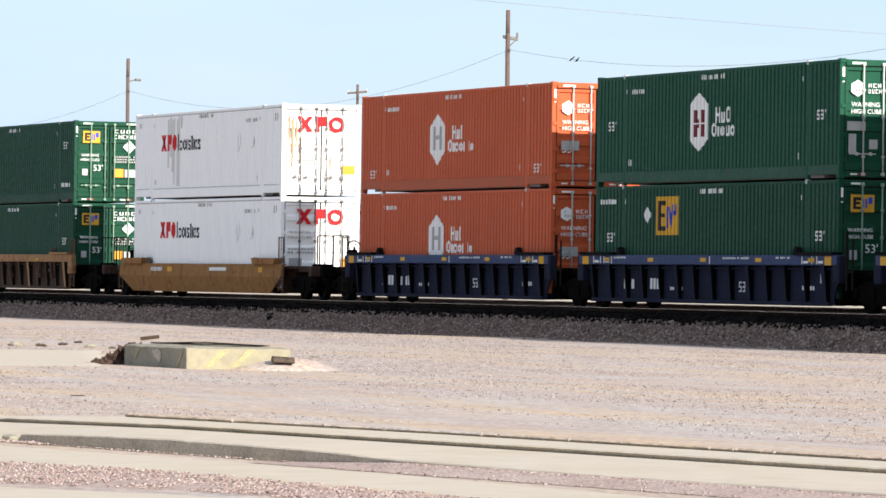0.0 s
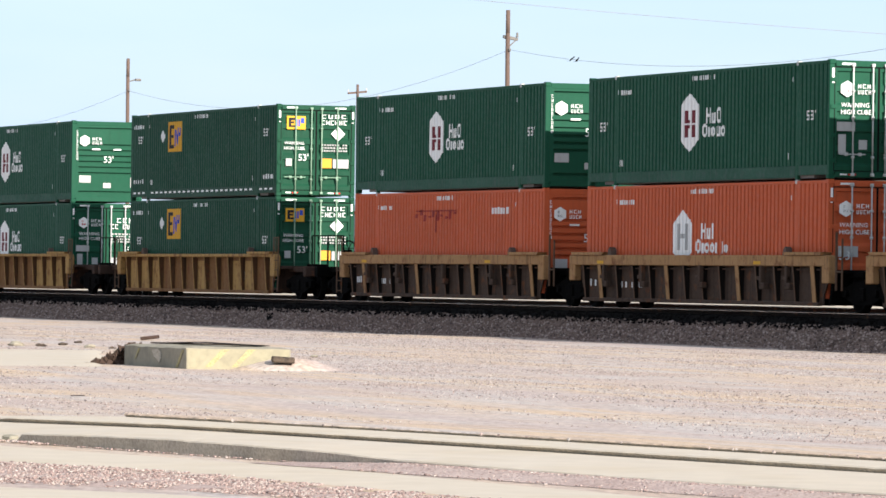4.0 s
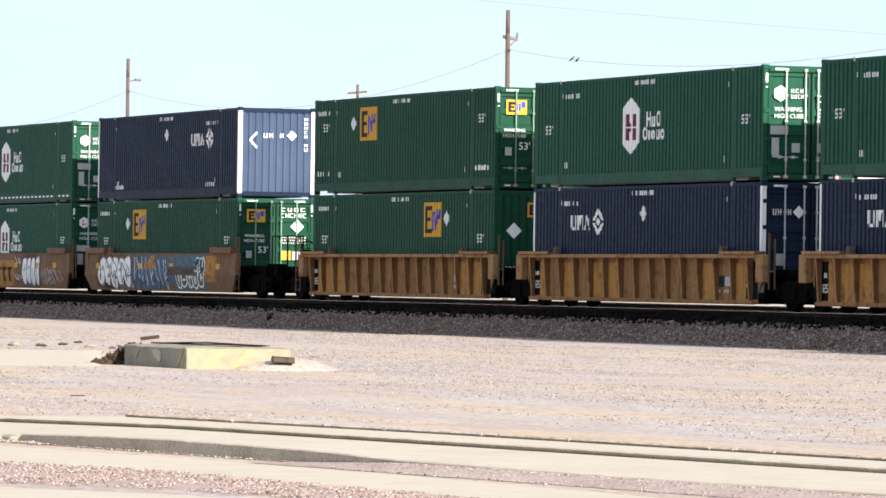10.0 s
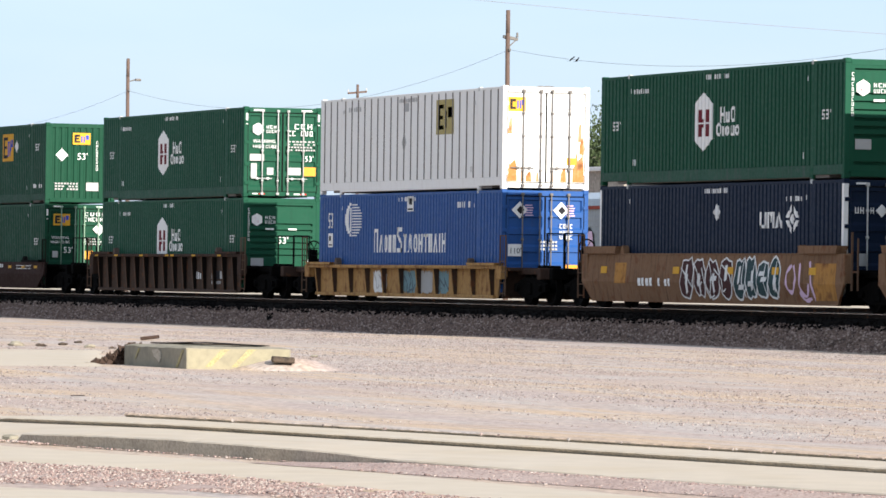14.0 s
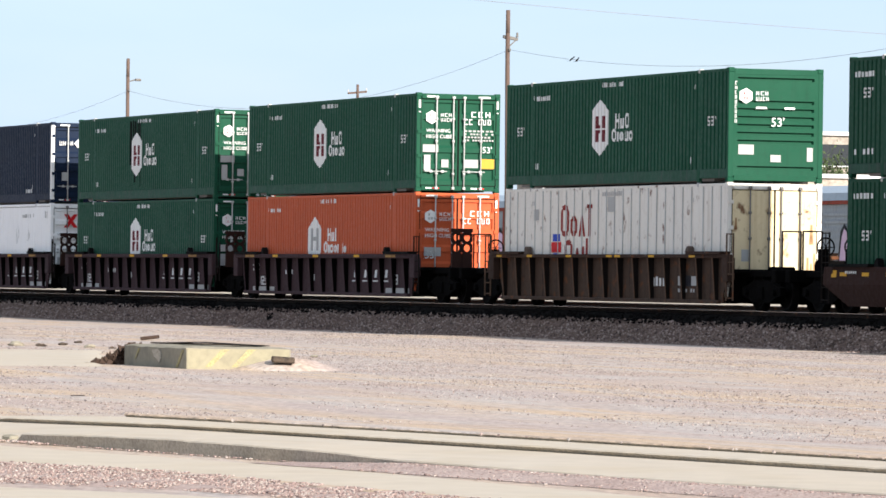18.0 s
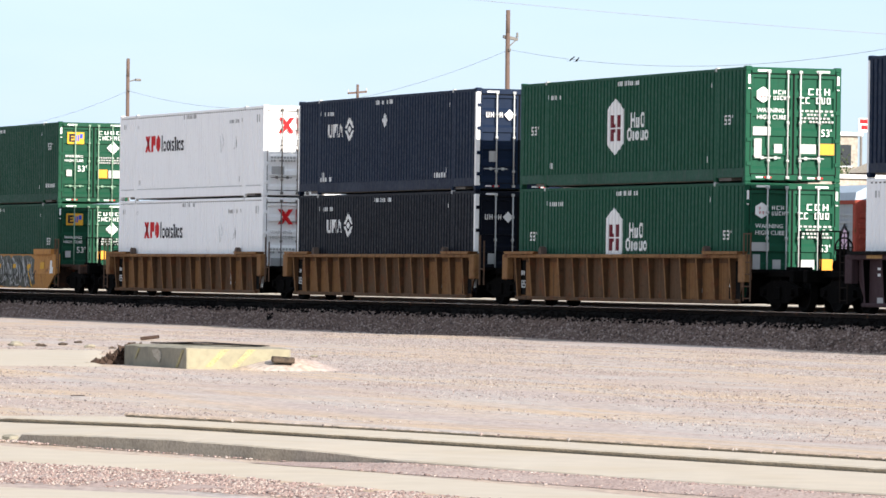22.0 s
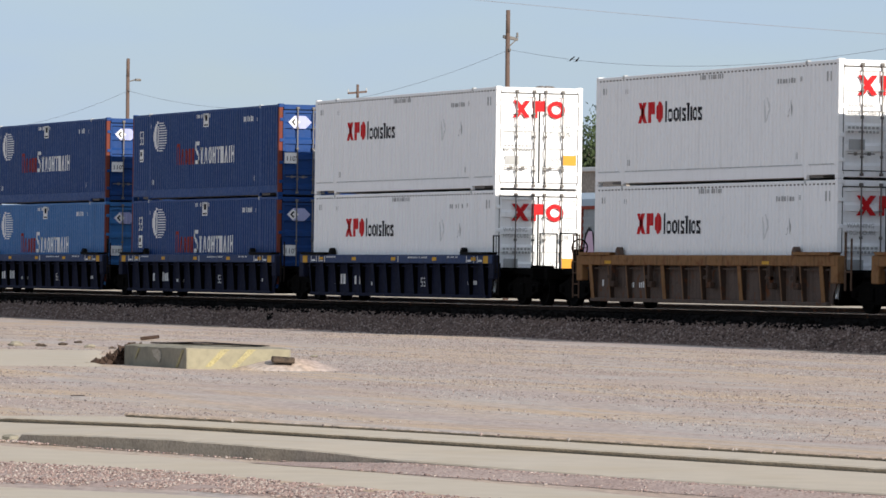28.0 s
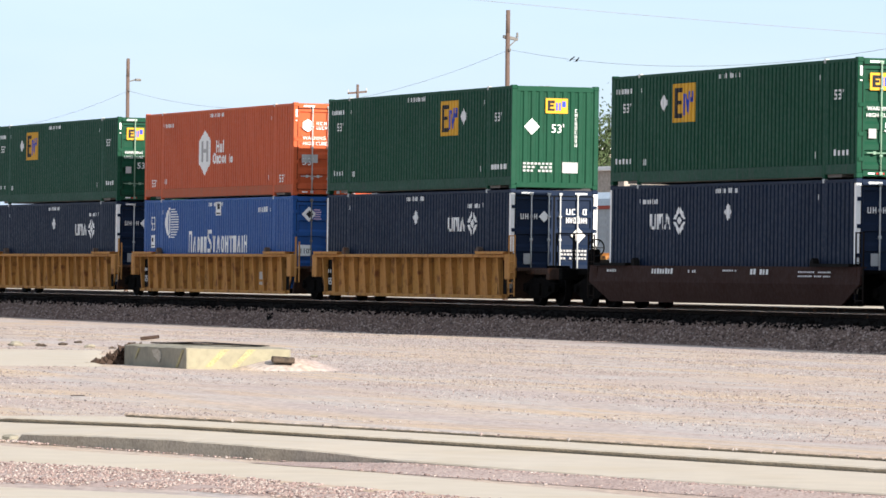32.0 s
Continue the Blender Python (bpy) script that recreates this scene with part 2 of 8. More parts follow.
CAR_BLUE = paint("car_blue", (0.040, 0.060, 0.128), (0.036, 0.033, 0.036), grime=0.7, fade=0.10, rough=0.6)
# Grime, blackened further to carry the deep shade under and between parts.
SHADED_GRIME = paint("bogie_grime", (0.0028, 0.0026, 0.0024), (0.008, 0.0062, 0.0052), grime=0.4, fade=0.03, rough=0.85, gloss=0.03)
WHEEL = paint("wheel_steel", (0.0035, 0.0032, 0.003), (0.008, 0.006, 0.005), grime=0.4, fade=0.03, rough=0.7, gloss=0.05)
RAIL_SIDE = paint("rusty_rail", (0.030, 0.018, 0.013), (0.02, 0.014, 0.01), grime=0.5, fade=0.04, rust=0.1, rough=0.7)
RAIL_TOP = polished("polished_rail", (0.86, 0.86, 0.86), 0.06)
TIMBER = paint("weathered_timber", (0.125, 0.088, 0.072), (0.06, 0.045, 0.038), grime=0.6, fade=0.08, rough=0.85)
SLEEPER = paint("tarred_sleeper", (0.022, 0.017, 0.014), (0.012, 0.010, 0.009), grime=0.5, fade=0.06, rough=0.9)
WIRE = paint("cable_grey", (0.22, 0.22, 0.24), rough=0.6)
SAND = earth("pink_sand")
CONCRETE = grain("sandy_concrete", (0.5022, 0.4352, 0.3474), (0.4897, 0.4311, 0.3557), (0.4687, 0.3975, 0.3013), (0.30, 0.9, 2.5), bump=0.04, dist=0.003, fine=0.05)
KERB = grain("grey_kerb", (0.41, 0.365, 0.295), (0.45, 0.40, 0.325), (0.33, 0.292, 0.238), (0.7, 3.0, 40.0), bump=0.12, dist=0.004)
BALLAST = grain("ballast_bed", (0.160, 0.110, 0.090), (0.200, 0.138, 0.112), (0.090, 0.062, 0.050), (0.3, 3.0, 14.0), bump=1.0, dist=0.05)
BALLAST_STONE = stones("ballast_stone", [(0.146, 0.100, 0.082), (0.200, 0.140, 0.114), (0.30, 0.224, 0.190), (0.165, 0.113, 0.092), (0.41, 0.325, 0.285), (0.074, 0.050, 0.041), (0.222, 0.154, 0.126)])
GRAVEL = stones("pink_gravel", [(0.3162, 0.2372, 0.2118), (0.2767, 0.1976, 0.1779), (0.3636, 0.3044, 0.2727), (0.2372, 0.1676, 0.1518), (0.3399, 0.257, 0.2292), (0.3952, 0.3439, 0.3083), (0.2925, 0.2118, 0.1881), (0.166, 0.1186, 0.1075)])
GRAVEL_BED = grain("gravel_bed", (0.3892, 0.2941, 0.2595), (0.4325, 0.3417, 0.3045), (0.3244, 0.2379, 0.2119), (0.8, 6.0, 40.0), bump=0.8, dist=0.015)
# Oil stain plus the train's shadow, both put into the colour.
OIL_SHADE = grain("oil_stained_ballast", (0.006, 0.0055, 0.005), (0.009, 0.008, 0.0075), (0.004, 0.004, 0.004), (0.3, 3.0, 14.0), bump=0.5, dist=0.03, gloss=0.02)
PLINTH = grain("old_concrete", (0.255, 0.232, 0.178), (0.30, 0.272, 0.208), (0.20, 0.184, 0.148), (1.0, 2.6, 9.0), bump=0.15, dist=0.006, fine=0.10)
DARK_BROWN = paint("damp_rubble", (0.060, 0.040, 0.031), (0.030, 0.021, 0.017), grime=0.6, fade=0.1, rough=0.9)
STRIPE = grain("faded_yellow", (0.350, 0.304, 0.148), (0.325, 0.285, 0.160), (0.270, 0.240, 0.158), (2.0, 6.0, 40.0), bump=0.1)
SUNNY_FACE = grain("faded_cream_paint", (0.2792, 0.2544, 0.1767), (0.2615, 0.2368, 0.1661), (0.2262, 0.205, 0.1484), (1.4, 4.0, 12.0), bump=0.15, dist=0.005, fine=0.08)
PLASTER = grain("pale_plaster", (0.341, 0.3038, 0.2604), (0.31, 0.2728, 0.2294), (0.2728, 0.2418, 0.2046), (0.186, 0.62, 5.58), bump=0.1, dist=0.01, spread=True)
ROOF_RED = grain("red_roof_tiles", (0.36, 0.13, 0.09), (0.30, 0.11, 0.08), (0.40, 0.18, 0.13), (0.5, 2.0, 9.0), bump=0.4, dist=0.03)
GLASS = paint("dark_window", (0.03, 0.035, 0.04), grime=0.1, rough=0.2, fade=0.02)
BRUSH = grain("dry_brush", (0.06, 0.045, 0.035), (0.10, 0.075, 0.055), (0.035, 0.028, 0.024), (1.5, 6.0, 30.0))
LEAF = grain("dusty_leaves", (0.050, 0.075, 0.030), (0.075, 0.10, 0.045), (0.04, 0.055, 0.028), (0.4, 2.0, 9.0))
RUST_RED = paint("boxcar_rust_red", (0.26, 0.055, 0.040), grime=0.5, fade=0.1, rust=0.2, rough=0.7)
SHEET = paint("boxcar_grey_sheet", (0.30, 0.33, 0.36), grime=0.4, fade=0.1, rough=0.6)
SHEET_BLUE = paint("pale_blue_roof", (0.36, 0.43, 0.50), grime=0.25, fade=0.1, rough=0.5)
PEBBLE = stones("sand_pebbles", [(0.27, 0.215, 0.195), (0.17, 0.132, 0.12), (0.36, 0.315, 0.29), (0.085, 0.07, 0.067), (0.30, 0.242, 0.215), (0.40, 0.365, 0.34), (0.20, 0.182, 0.182), (0.33, 0.28, 0.255)])

# ---- mesh building ----


class Shape:
    """Vertices and faces collected for one mesh."""

    def __init__(self):
        self.v, self.f = [], []

    def add(self, vs, fs):
        o = len(self.v)
        self.v += [tuple(p) for p in vs]
        self.f += [tuple(i + o for i in f) for f in fs]
        return self

    def box(self, x0, x1, y0, y1, z0, z1, c=0.0):
        lo, hi = (x0, y0, z0), (x1, y1, z1)
        if c <= 0:
            vs = [(x, y, z) for x in (x0, x1) for y in (y0, y1) for z in (z0, z1)]
            return self.add(vs, [(0, 1, 3, 2), (4, 6, 7, 5), (0, 4, 5, 1), (2, 3, 7, 6), (0, 2, 6, 4), (1, 5, 7, 3)])
        vs, at = [], {}
        for s in [(a, b, d) for a in (0, 1) for b in (0, 1) for d in (0, 1)]:
            for ax in range(3):
                p = []
                for k in range(3):
                    e = hi[k] if s[k] else lo[k]
                    if k != ax:
                        e += -c if s[k] else c
                    p.append(e)
                at[s, ax] = len(vs)
                vs.append(p)
        fs = []
        for ax in range(3):
            u, w = [k for k in range(3) if k != ax]
            for side in (0, 1):
                loop = []
                for a, b in ((0, 0), (1, 0), (1, 1), (0, 1)):
                    s = [0, 0, 0]
                    s[ax], s[u], s[w] = side, a, b
                    loop.append(at[tuple(s), ax])
                fs.append(loop)
            for a in (0, 1):
                for b in (0, 1):
                    s0, s1 = [0, 0, 0], [0, 0, 0]
                    s0[u] = s1[u] = a
                    s0[w] = s1[w] = b
                    s0[ax], s1[ax] = 0, 1
                    s0, s1 = tuple(s0), tuple(s1)
                    fs.append((at[s0, u], at[s1, u], at[s1, w], at[s0, w]))
        for s in [(a, b, d) for a in (0, 1) for b in (0, 1) for d in (0, 1)]:
            fs.append(tuple(at[s, k] for k in range(3)))
        return self.add(vs, fs)

    def rod(self, a, b, r0, r1=None, n=8, caps=True):
        a, b = Vector(a), Vector(b)
        r1 = r0 if r1 is None else r1
        q = (b - a).to_track_quat("Z", "Y")
        vs = []
        for p, r in ((a, r0), (b, r1)):
            for k in range(n):
                w = 2 * math.pi * k / n
                vs.append(p + q @ Vector((math.cos(w) * r, math.sin(w) * r, 0)))
        fs = [(k, (k + 1) % n, n + (k + 1) % n, n + k) for k in range(n)]
        if caps:
            fs += [tuple(range(n - 1, -1, -1)), tuple(range(n, 2 * n))]
        return self.add(vs, fs)

    def prism(self, poly, lo, hi, axis):
        """A polygon in the two other axes, drawn out along one axis."""
        vs = []
        for d in (lo, hi):
            for a, b in poly:
                p = [a, b]
                p.insert(axis, d)
                vs.append(p)
        n = len(poly)
        fs = [(k, (k + 1) % n, n + (k + 1) % n, n + k) for k in range(n)]
        return self.add(vs, fs + [tuple(range(n - 1, -1, -1)), tuple(range(n, 2 * n))])

    def ring(self, c, axis, r, tube, n=20, m=6):
        vs, fs = [], []
        for k in range(n):
            w = 2 * math.pi * k / n
            for j in range(m):
                u = 2 * math.pi * j / m
                rr = r + tube * math.cos(u)
                p = [rr * math.cos(w), rr * math.sin(w)]
                p.insert(axis, tube * math.sin(u))
                vs.append([p[i] + c[i] for i in range(3)])
        for k in range(n):
            for j in range(m):
                fs.append((k * m + j, ((k + 1) % n) * m + j, ((k + 1) % n) * m + (j + 1) % m, k * m + (j + 1) % m))
        return self.add(vs, fs)

    def mesh(self, name, mat, smooth=False, tidy=True):
        me = bpy.data.meshes.new(name)
        me.from_pydata(self.v, [], self.f)
        if tidy and len(self.f) < 6000:
            b = bmesh.new()
            b.from_mesh(me)
            bmesh.ops.recalc_face_normals(b, faces=b.faces)
            b.to_mesh(me)
            b.free()
        if smooth:
            me.polygons.foreach_set("use_smooth", [True] * len(me.polygons))
        me.materials.append(mat)
        return me


KEPT = {}
SCATTERED = ("reflector_strip", "reflector_line", "number_code", "small_print", "logo_word", "data_plate", "lettering", "logo_mark", "size_number", "side_ribs")


def kept(key, mat, make, smooth=False):
    """The mesh of that key and material, made once."""
    k = (key, mat.name)
    if k not in KEPT:
        KEPT[k] = make().mesh(str(key[0]) if isinstance(key, tuple) else str(key), mat, smooth)
    return KEPT[k]


def part(name, me, parent, label="", at=(0, 0, 0), turn=(0, 0, 0)):
    ob = new(name, me)
    ob.parent = parent
    ob.location = at
    ob.rotation_euler = turn
    if label:
        ob["label"] = label
    if name in SCATTERED:
        ob["kind"] = "stuff"
    return ob


def thing(name, label, category, group="", kind=""):
    return tagged(new(name), label, category, group, kind)


def lone(name, me, label, category, group="", kind=""):
    return tagged(new(name, me), label, category, group, kind)

# ---- the ground, the track and what lies along it ----
GROUND_Z = -0.85


def toe(x):
    """Where the ballast shoulder runs out into the sand."""
    return -2.95 + 0.16 * noise.noise((x * 0.35, 3.1, 0))


def ground_height(x, y):
    calm = min(1, max(0, (-57 - x) / 8))
    return GROUND_Z + calm * (0.03 * noise.noise((x * 0.11, y * 0.11, 0)) + 0.015 * noise.noise((x * 0.5, y * 0.5, 5)))


def build_ground():
    s = Shape()
    xs = [-3000, -1200, -600, -400, -330] + list(np.arange(-300, -29, 1.5)) + [-20, 0, 40, 150, 600, 3000]
    ys = [-3000, -600, -150, -75] + list(np.arange(-58, -3, 0.6)) + [-2, 8, 12, 20, 40, 90, 200, 600, 3000]
    nx, ny = len(xs), len(ys)
    for x in xs:
        for y in ys:
            s.v.append((x, y, ground_height(x, y)))
    s.f = [(i * ny + j, (i + 1) * ny + j, (i + 1) * ny + j + 1, i * ny + j + 1) for i in range(nx - 1) for j in range(ny - 1)]
    lone("ground", s.mesh("ground", SAND, True, False), "pinkish sandy ground with scattered gravel", "ground", kind="structure")


OCTA = np.array([(1, 0, 0), (-1, 0, 0), (0, 1, 0), (0, -1, 0), (0, 0, 1), (0, 0, -1)], float)
OCTA_F = np.array([(0, 2, 4), (2, 1, 4), (1, 3, 4), (3, 0, 4), (2, 0, 5), (1, 2, 5), (3, 1, 5), (0, 3, 5)])


def litter(name, mat, at, radii, seed, squash=1.0):
    """A mesh of many lumpy stones, each with its own turn and proportions."""
    r = np.random.default_rng(seed)
    n = len(at)
    q = r.normal(size=(n, 4))
    q /= np.linalg.norm(q, axis=1)[:, None]
    w, x, y, z = q.T
    rot = np.stack([1 - 2 * (y * y + z * z), 2 * (x * y - w * z), 2 * (x * z + w * y), 2 * (x * y + w * z), 1 - 2 * (x * x + z * z), 2 * (y * z - w * x), 2 * (x * z - w * y), 2 * (y * z + w * x), 1 - 2 * (x * x + y * y)], 1).reshape(n, 3, 3)
    v = OCTA[None] * (0.8 + 0.4 * r.random((n, 6, 1))) * (np.array([0.7, 0.7, 0.5]) + np.array([0.6, 0.6, 0.4]) * r.random((n, 3)))[:, None, :]
    v = np.einsum("nij,nkj->nki", rot, v) * np.asarray(radii)[:, None, None] * np.array([1, 1, squash]) + np.asarray(at)[:, None, :]
    f = (OCTA_F[None] + 6 * np.arange(n)[:, None, None]).reshape(-1)
    me = bpy.data.meshes.new(name)
    me.vertices.add(n * 6)
    me.vertices.foreach_set("co", v.reshape(-1).astype(np.float32))
    me.loops.add(len(f))
    me.loops.foreach_set("vertex_index", f.astype(np.int32))
    me.polygons.add(n * 8)
    me.polygons.foreach_set("loop_start", (3 * np.arange(n * 8)).astype(np.int32))
    me.update(calc_edges=True)
    me.materials.append(mat)
    return me


def stone(s, x, y, z, r, rng):
    """One lumpy stone of eight faces."""
    q = Euler((rng.random() * 6, rng.random() * 6, rng.random() * 6)).to_matrix()
    k = (0.7 + 0.6 * rng.random(), 0.7 + 0.6 * rng.random(), 0.5 + 0.4 * rng.random())
    vs = []
    for p in OCTA:
        p = Vector(p) * r * (0.8 + 0.4 * rng.random())
        p = q @ Vector((p.x * k[0], p.y * k[1], p.z * k[2]))
        vs.append((p.x + x, p.y + y, p.z + z))
    s.add(vs, OCTA_F.tolist())


def shoulder(x, y):
    """The height of the ballast bed."""
    t = toe(x)
    if y >= -1.75:
        return -0.17
    return -0.17 + (GROUND_Z - 0.02 + 0.17) * min(1, (-1.75 - y) / (-1.75 - t))


def build_track():
    s = Shape()
    xs = [-1500, -700, -420] + list(np.arange(-360, -60, 0.5)) + [-40, 60, 400]
    row = 12
    for x in xs:
        t = toe(x)
        for k in range(row):
            y = t - 0.25 + (-1.75 - t + 0.25) * k / 6 if k <= 6 else [-0.6, 0.6, 1.75, 2.9, 4.2][k - 7]
            z = shoulder(x, y) - (0.12 if k == 6 else 0) if k <= 6 else [-0.30, -0.30, -0.30, -0.45, -0.9][k - 7]
            s.v.append((x, y, z + (0.04 * noise.noise((x * 1.7, y * 1.7, 0)) if 0 < k < 11 else -0.08)))
    for i in range(len(xs) - 1):
        s.f += [(i * row + k, (i + 1) * row + k, (i + 1) * row + k + 1, i * row + k + 1) for k in range(row - 1)]
    bed = lone("ballast_bed", s.mesh("ballast_bed", BALLAST, False, False), "dark grey crushed stone bed under the track", "ballast", kind="structure")
    # Reaches out past the rail, coloured for the train's shadow as well as oil.
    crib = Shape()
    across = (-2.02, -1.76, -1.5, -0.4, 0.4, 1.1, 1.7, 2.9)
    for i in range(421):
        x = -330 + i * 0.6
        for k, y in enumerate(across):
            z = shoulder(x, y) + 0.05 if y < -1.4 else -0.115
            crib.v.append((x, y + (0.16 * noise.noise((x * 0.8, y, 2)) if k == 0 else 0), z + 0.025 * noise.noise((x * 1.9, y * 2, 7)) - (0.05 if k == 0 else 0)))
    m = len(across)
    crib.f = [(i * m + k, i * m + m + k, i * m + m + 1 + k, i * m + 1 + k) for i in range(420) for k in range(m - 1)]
    lone("track_crib", crib.mesh("track_crib", OIL_SHADE, False, False), "oil-blackened stone between the sleepers", "ballast", kind="structure")
    rng = random.Random(4)
    at, radii = [], []
    for _ in range(48000):
        x = -245 + 145 * rng.random() ** 0.85
        t = toe(x)
        y = t - 0.35 + (-1.95 - t + 0.35) * rng.random()
        if y < t:
            y = t - 0.6 * rng.random() ** 2
        at.append((x, y, shoulder(x, max(y, t)) + 0.01))
        radii.append(0.018 + 0.030 * rng.random())
    near_rail = [(-245 + 145 * rng.random() ** 0.85, -1.45 - 0.72 * rng.random() ** 1.2) for _ in range(7000)]
    lone("oily_stones", litter("oily_stones", OIL_SHADE, [(x, y, shoulder(x, y) + 0.05) for x, y in near_rail], [0.02 + 0.03 * rng.random() for _ in near_rail], 6), "loose oil-blackened stones beside the rail", "ballast", kind="stuff")
    lone("ballast_stones", litter("ballast_stones", BALLAST_STONE, at, radii, 1), "loose purple-grey ballast stones on the shoulder", "ballast", kind="stuff")
    track = thing("railway_track", "worn steel rails on tarred sleepers", "track", kind="structure")
    foot = [(-0.07, -0.17), (0.07, -0.17), (0.07, -0.155), (0.012, -0.13), (0.012, -0.045), (0.036, -0.035), (0.036, -0.004), (-0.036, -0.004), (-0.036, -0.035), (-0.012, -0.045), (-0.012, -0.13), (-0.07, -0.155)]
    for y in (-0.75, 0.75):
        r = part("rail", Shape().prism([(a + y, b) for a, b in foot], -1500, 400, 0).mesh("rail", RAIL_SIDE), track)
        part("running_surface", Shape().box(-1500, 400, y - 0.03, y + 0.03, -0.004, 0.0).mesh("running_surface", RAIL_TOP), r, "polished steel rail head")
    wood = Shape().box(-0.115, 0.115, -1.3, 1.3, -0.3, -0.10, 0.012).mesh("sleeper", SLEEPER)
    for k in range(130):
        part("sleeper", wood, track, at=(-190 + k * 0.56, 0.02 * math.sin(k * 7.1), 0.004 * math.sin(k * 3.3)), turn=(0, 0, 0.01 * math.sin(k * 5.7)))


def strip(a, b, wa, wb, z0, z1, n=60, seed=1, ragged=0.04):
    """A long low slab from a to b with uneven edges and a chamfer."""
    s = Shape()
    a, b = Vector(a), Vector(b)
    d = (b - a).normalized()
    side = Vector((-d.y, d.x))
    for i in range(n + 1):
        p = a.lerp(b, i / n)
        w = wa + (wb - wa) * i / n
        e0 = ragged * noise.noise((i * 0.45, seed, 0))
        e1 = ragged * noise.noise((i * 0.45, seed + 9, 0))
        for off, z in ((e0, z0), (e0, z1 - 0.015), (e0 + 0.015, z1), (w + e1 - 0.015, z1), (w + e1, z1 - 0.015), (w + e1, z0)):
            q = p + side * off
            s.v.append((q.x, q.y, z + (0.008 * noise.noise((i * 0.9, off, seed)) if z > z0 else 0)))
    for i in range(n):
        s.f += [(i * 6 + k, (i + 1) * 6 + k, (i + 1) * 6 + (k + 1) % 6, i * 6 + (k + 1) % 6) for k in range(6)]
    s.f += [tuple(range(6)), tuple(n * 6 + 5 - k for k in range(6))]
    return s


def build_second_track():
    """The neighbouring line, a little higher, its stone near-black to darken the gap under the cars."""
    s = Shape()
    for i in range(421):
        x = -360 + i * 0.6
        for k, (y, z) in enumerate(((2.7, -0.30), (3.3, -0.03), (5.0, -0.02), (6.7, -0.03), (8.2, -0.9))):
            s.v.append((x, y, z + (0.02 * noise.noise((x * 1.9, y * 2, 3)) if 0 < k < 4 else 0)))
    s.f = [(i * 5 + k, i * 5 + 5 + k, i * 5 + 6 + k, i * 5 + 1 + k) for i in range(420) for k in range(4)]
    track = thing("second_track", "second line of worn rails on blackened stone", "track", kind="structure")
    part("bed", s.mesh("bed", OIL_SHADE, False, False), track)
    for y in (4.25, 5.75):
        r = part("rail", Shape().box(-1500, 400, y - 0.035, y + 0.035, -0.05, 0.074).mesh("rail", RAIL_SIDE), track)
        part("running_surface", Shape().box(-1500, 400, y - 0.03, y + 0.03, 0.074, 0.078).mesh("running_surface", RAIL_TOP), r, "polished steel rail head")


build_ground()
build_track()
build_second_track()

# ---- containers ----
HALF, WIDE, TALL = 8.075, 1.295, 2.896
BAYS = ((-7.96, -6.19), (-6.0, 6.0), (6.19, 7.96))
DEEP = 0.05


def rib_line(bay, pitch=0.24):
    """The outline of a corrugated wall seen from above: place and depth."""
    a, b = bay
    n = round((b - a) / pitch)
    p = (b - a) / n
    out = []
    for k in range(n):
        x = a + k * p
        out += [(x, 0.0), (x + 0.66 * p, 0.0), (x + 0.73 * p, DEEP), (x + 0.93 * p, DEEP)]
    return out + [(b, 0.0)]


LINES = [rib_line(b) for b in BAYS]
RIB_X = [x for ln in LINES for x, d in ln]
RIB_D = [d for ln in LINES for x, d in ln]


def corrugated(bay, z0, z1, side, pitch=0.24, shallow=1.0):
    s = Shape()
    ln = rib_line(bay, pitch)
    for x, d in ln:
        for z in (z0, z1):
            s.v.append((x, side * (WIDE - d * shallow), z))
    s.f = [(2 * i, 2 * i + 2, 2 * i + 3, 2 * i + 1) for i in range(len(ln) - 1)]
    return s


def plates(bay):
    """Places and width of the flat sheets of a panelled wall."""
    a, b = bay
    n = max(1, round((b - a) / 0.61))
    p = (b - a) / n
    return [a + (k + 0.5) * p for k in range(n)], p


def span(poly, x):
    """Lowest and highest point of a convex outline at x."""
    zs = []
    n = len(poly)
    for i in range(n):
        (xa, za), (xb, zb) = poly[i], poly[(i + 1) % n]
        if min(xa, xb) - 1e-9 <= x <= max(xa, xb) + 1e-9:
            if abs(xb - xa) < 1e-9:
                zs += [za, zb]
            else:
                zs.append(za + (zb - za) * (x - xa) / (xb - xa))
    return (min(zs), max(zs)) if zs else None


def drape(s, poly, flat=False, lift=0.004, shallow=1.0):
    """Paint an outline on the near wall, over its corrugation."""
    xa, xb = min(p[0] for p in poly), max(p[0] for p in poly)
    xs = sorted({xa + 1e-6, xb - 1e-6, *[p[0] for p in poly if xa < p[0] < xb], *([] if flat else [x for x in RIB_X if xa < x < xb])})
    prev = None
    for x in xs:
        r = span(poly, x)
        if r is None:
            continue
        d = 0 if flat else float(np.interp(x, RIB_X, RIB_D))
        y = -(WIDE - d * shallow) - lift
        cur = len(s.v)
        s.v += [(x, y, r[0]), (x, y, r[1])]
        if prev is not None:
            s.f.append((prev, cur, cur + 1, prev + 1))
        prev = cur


def quad(x0, x1, z0, z1, lean=0.0):
    return [(x0, z0), (x1, z0), (x1 + lean, z1), (x0 + lean, z1)]


SEGMENTS = {"5": "abdfg", "3": "acdfg", "a": "", "1": "cf", "0": "abcefg", "2": "acdeg"}


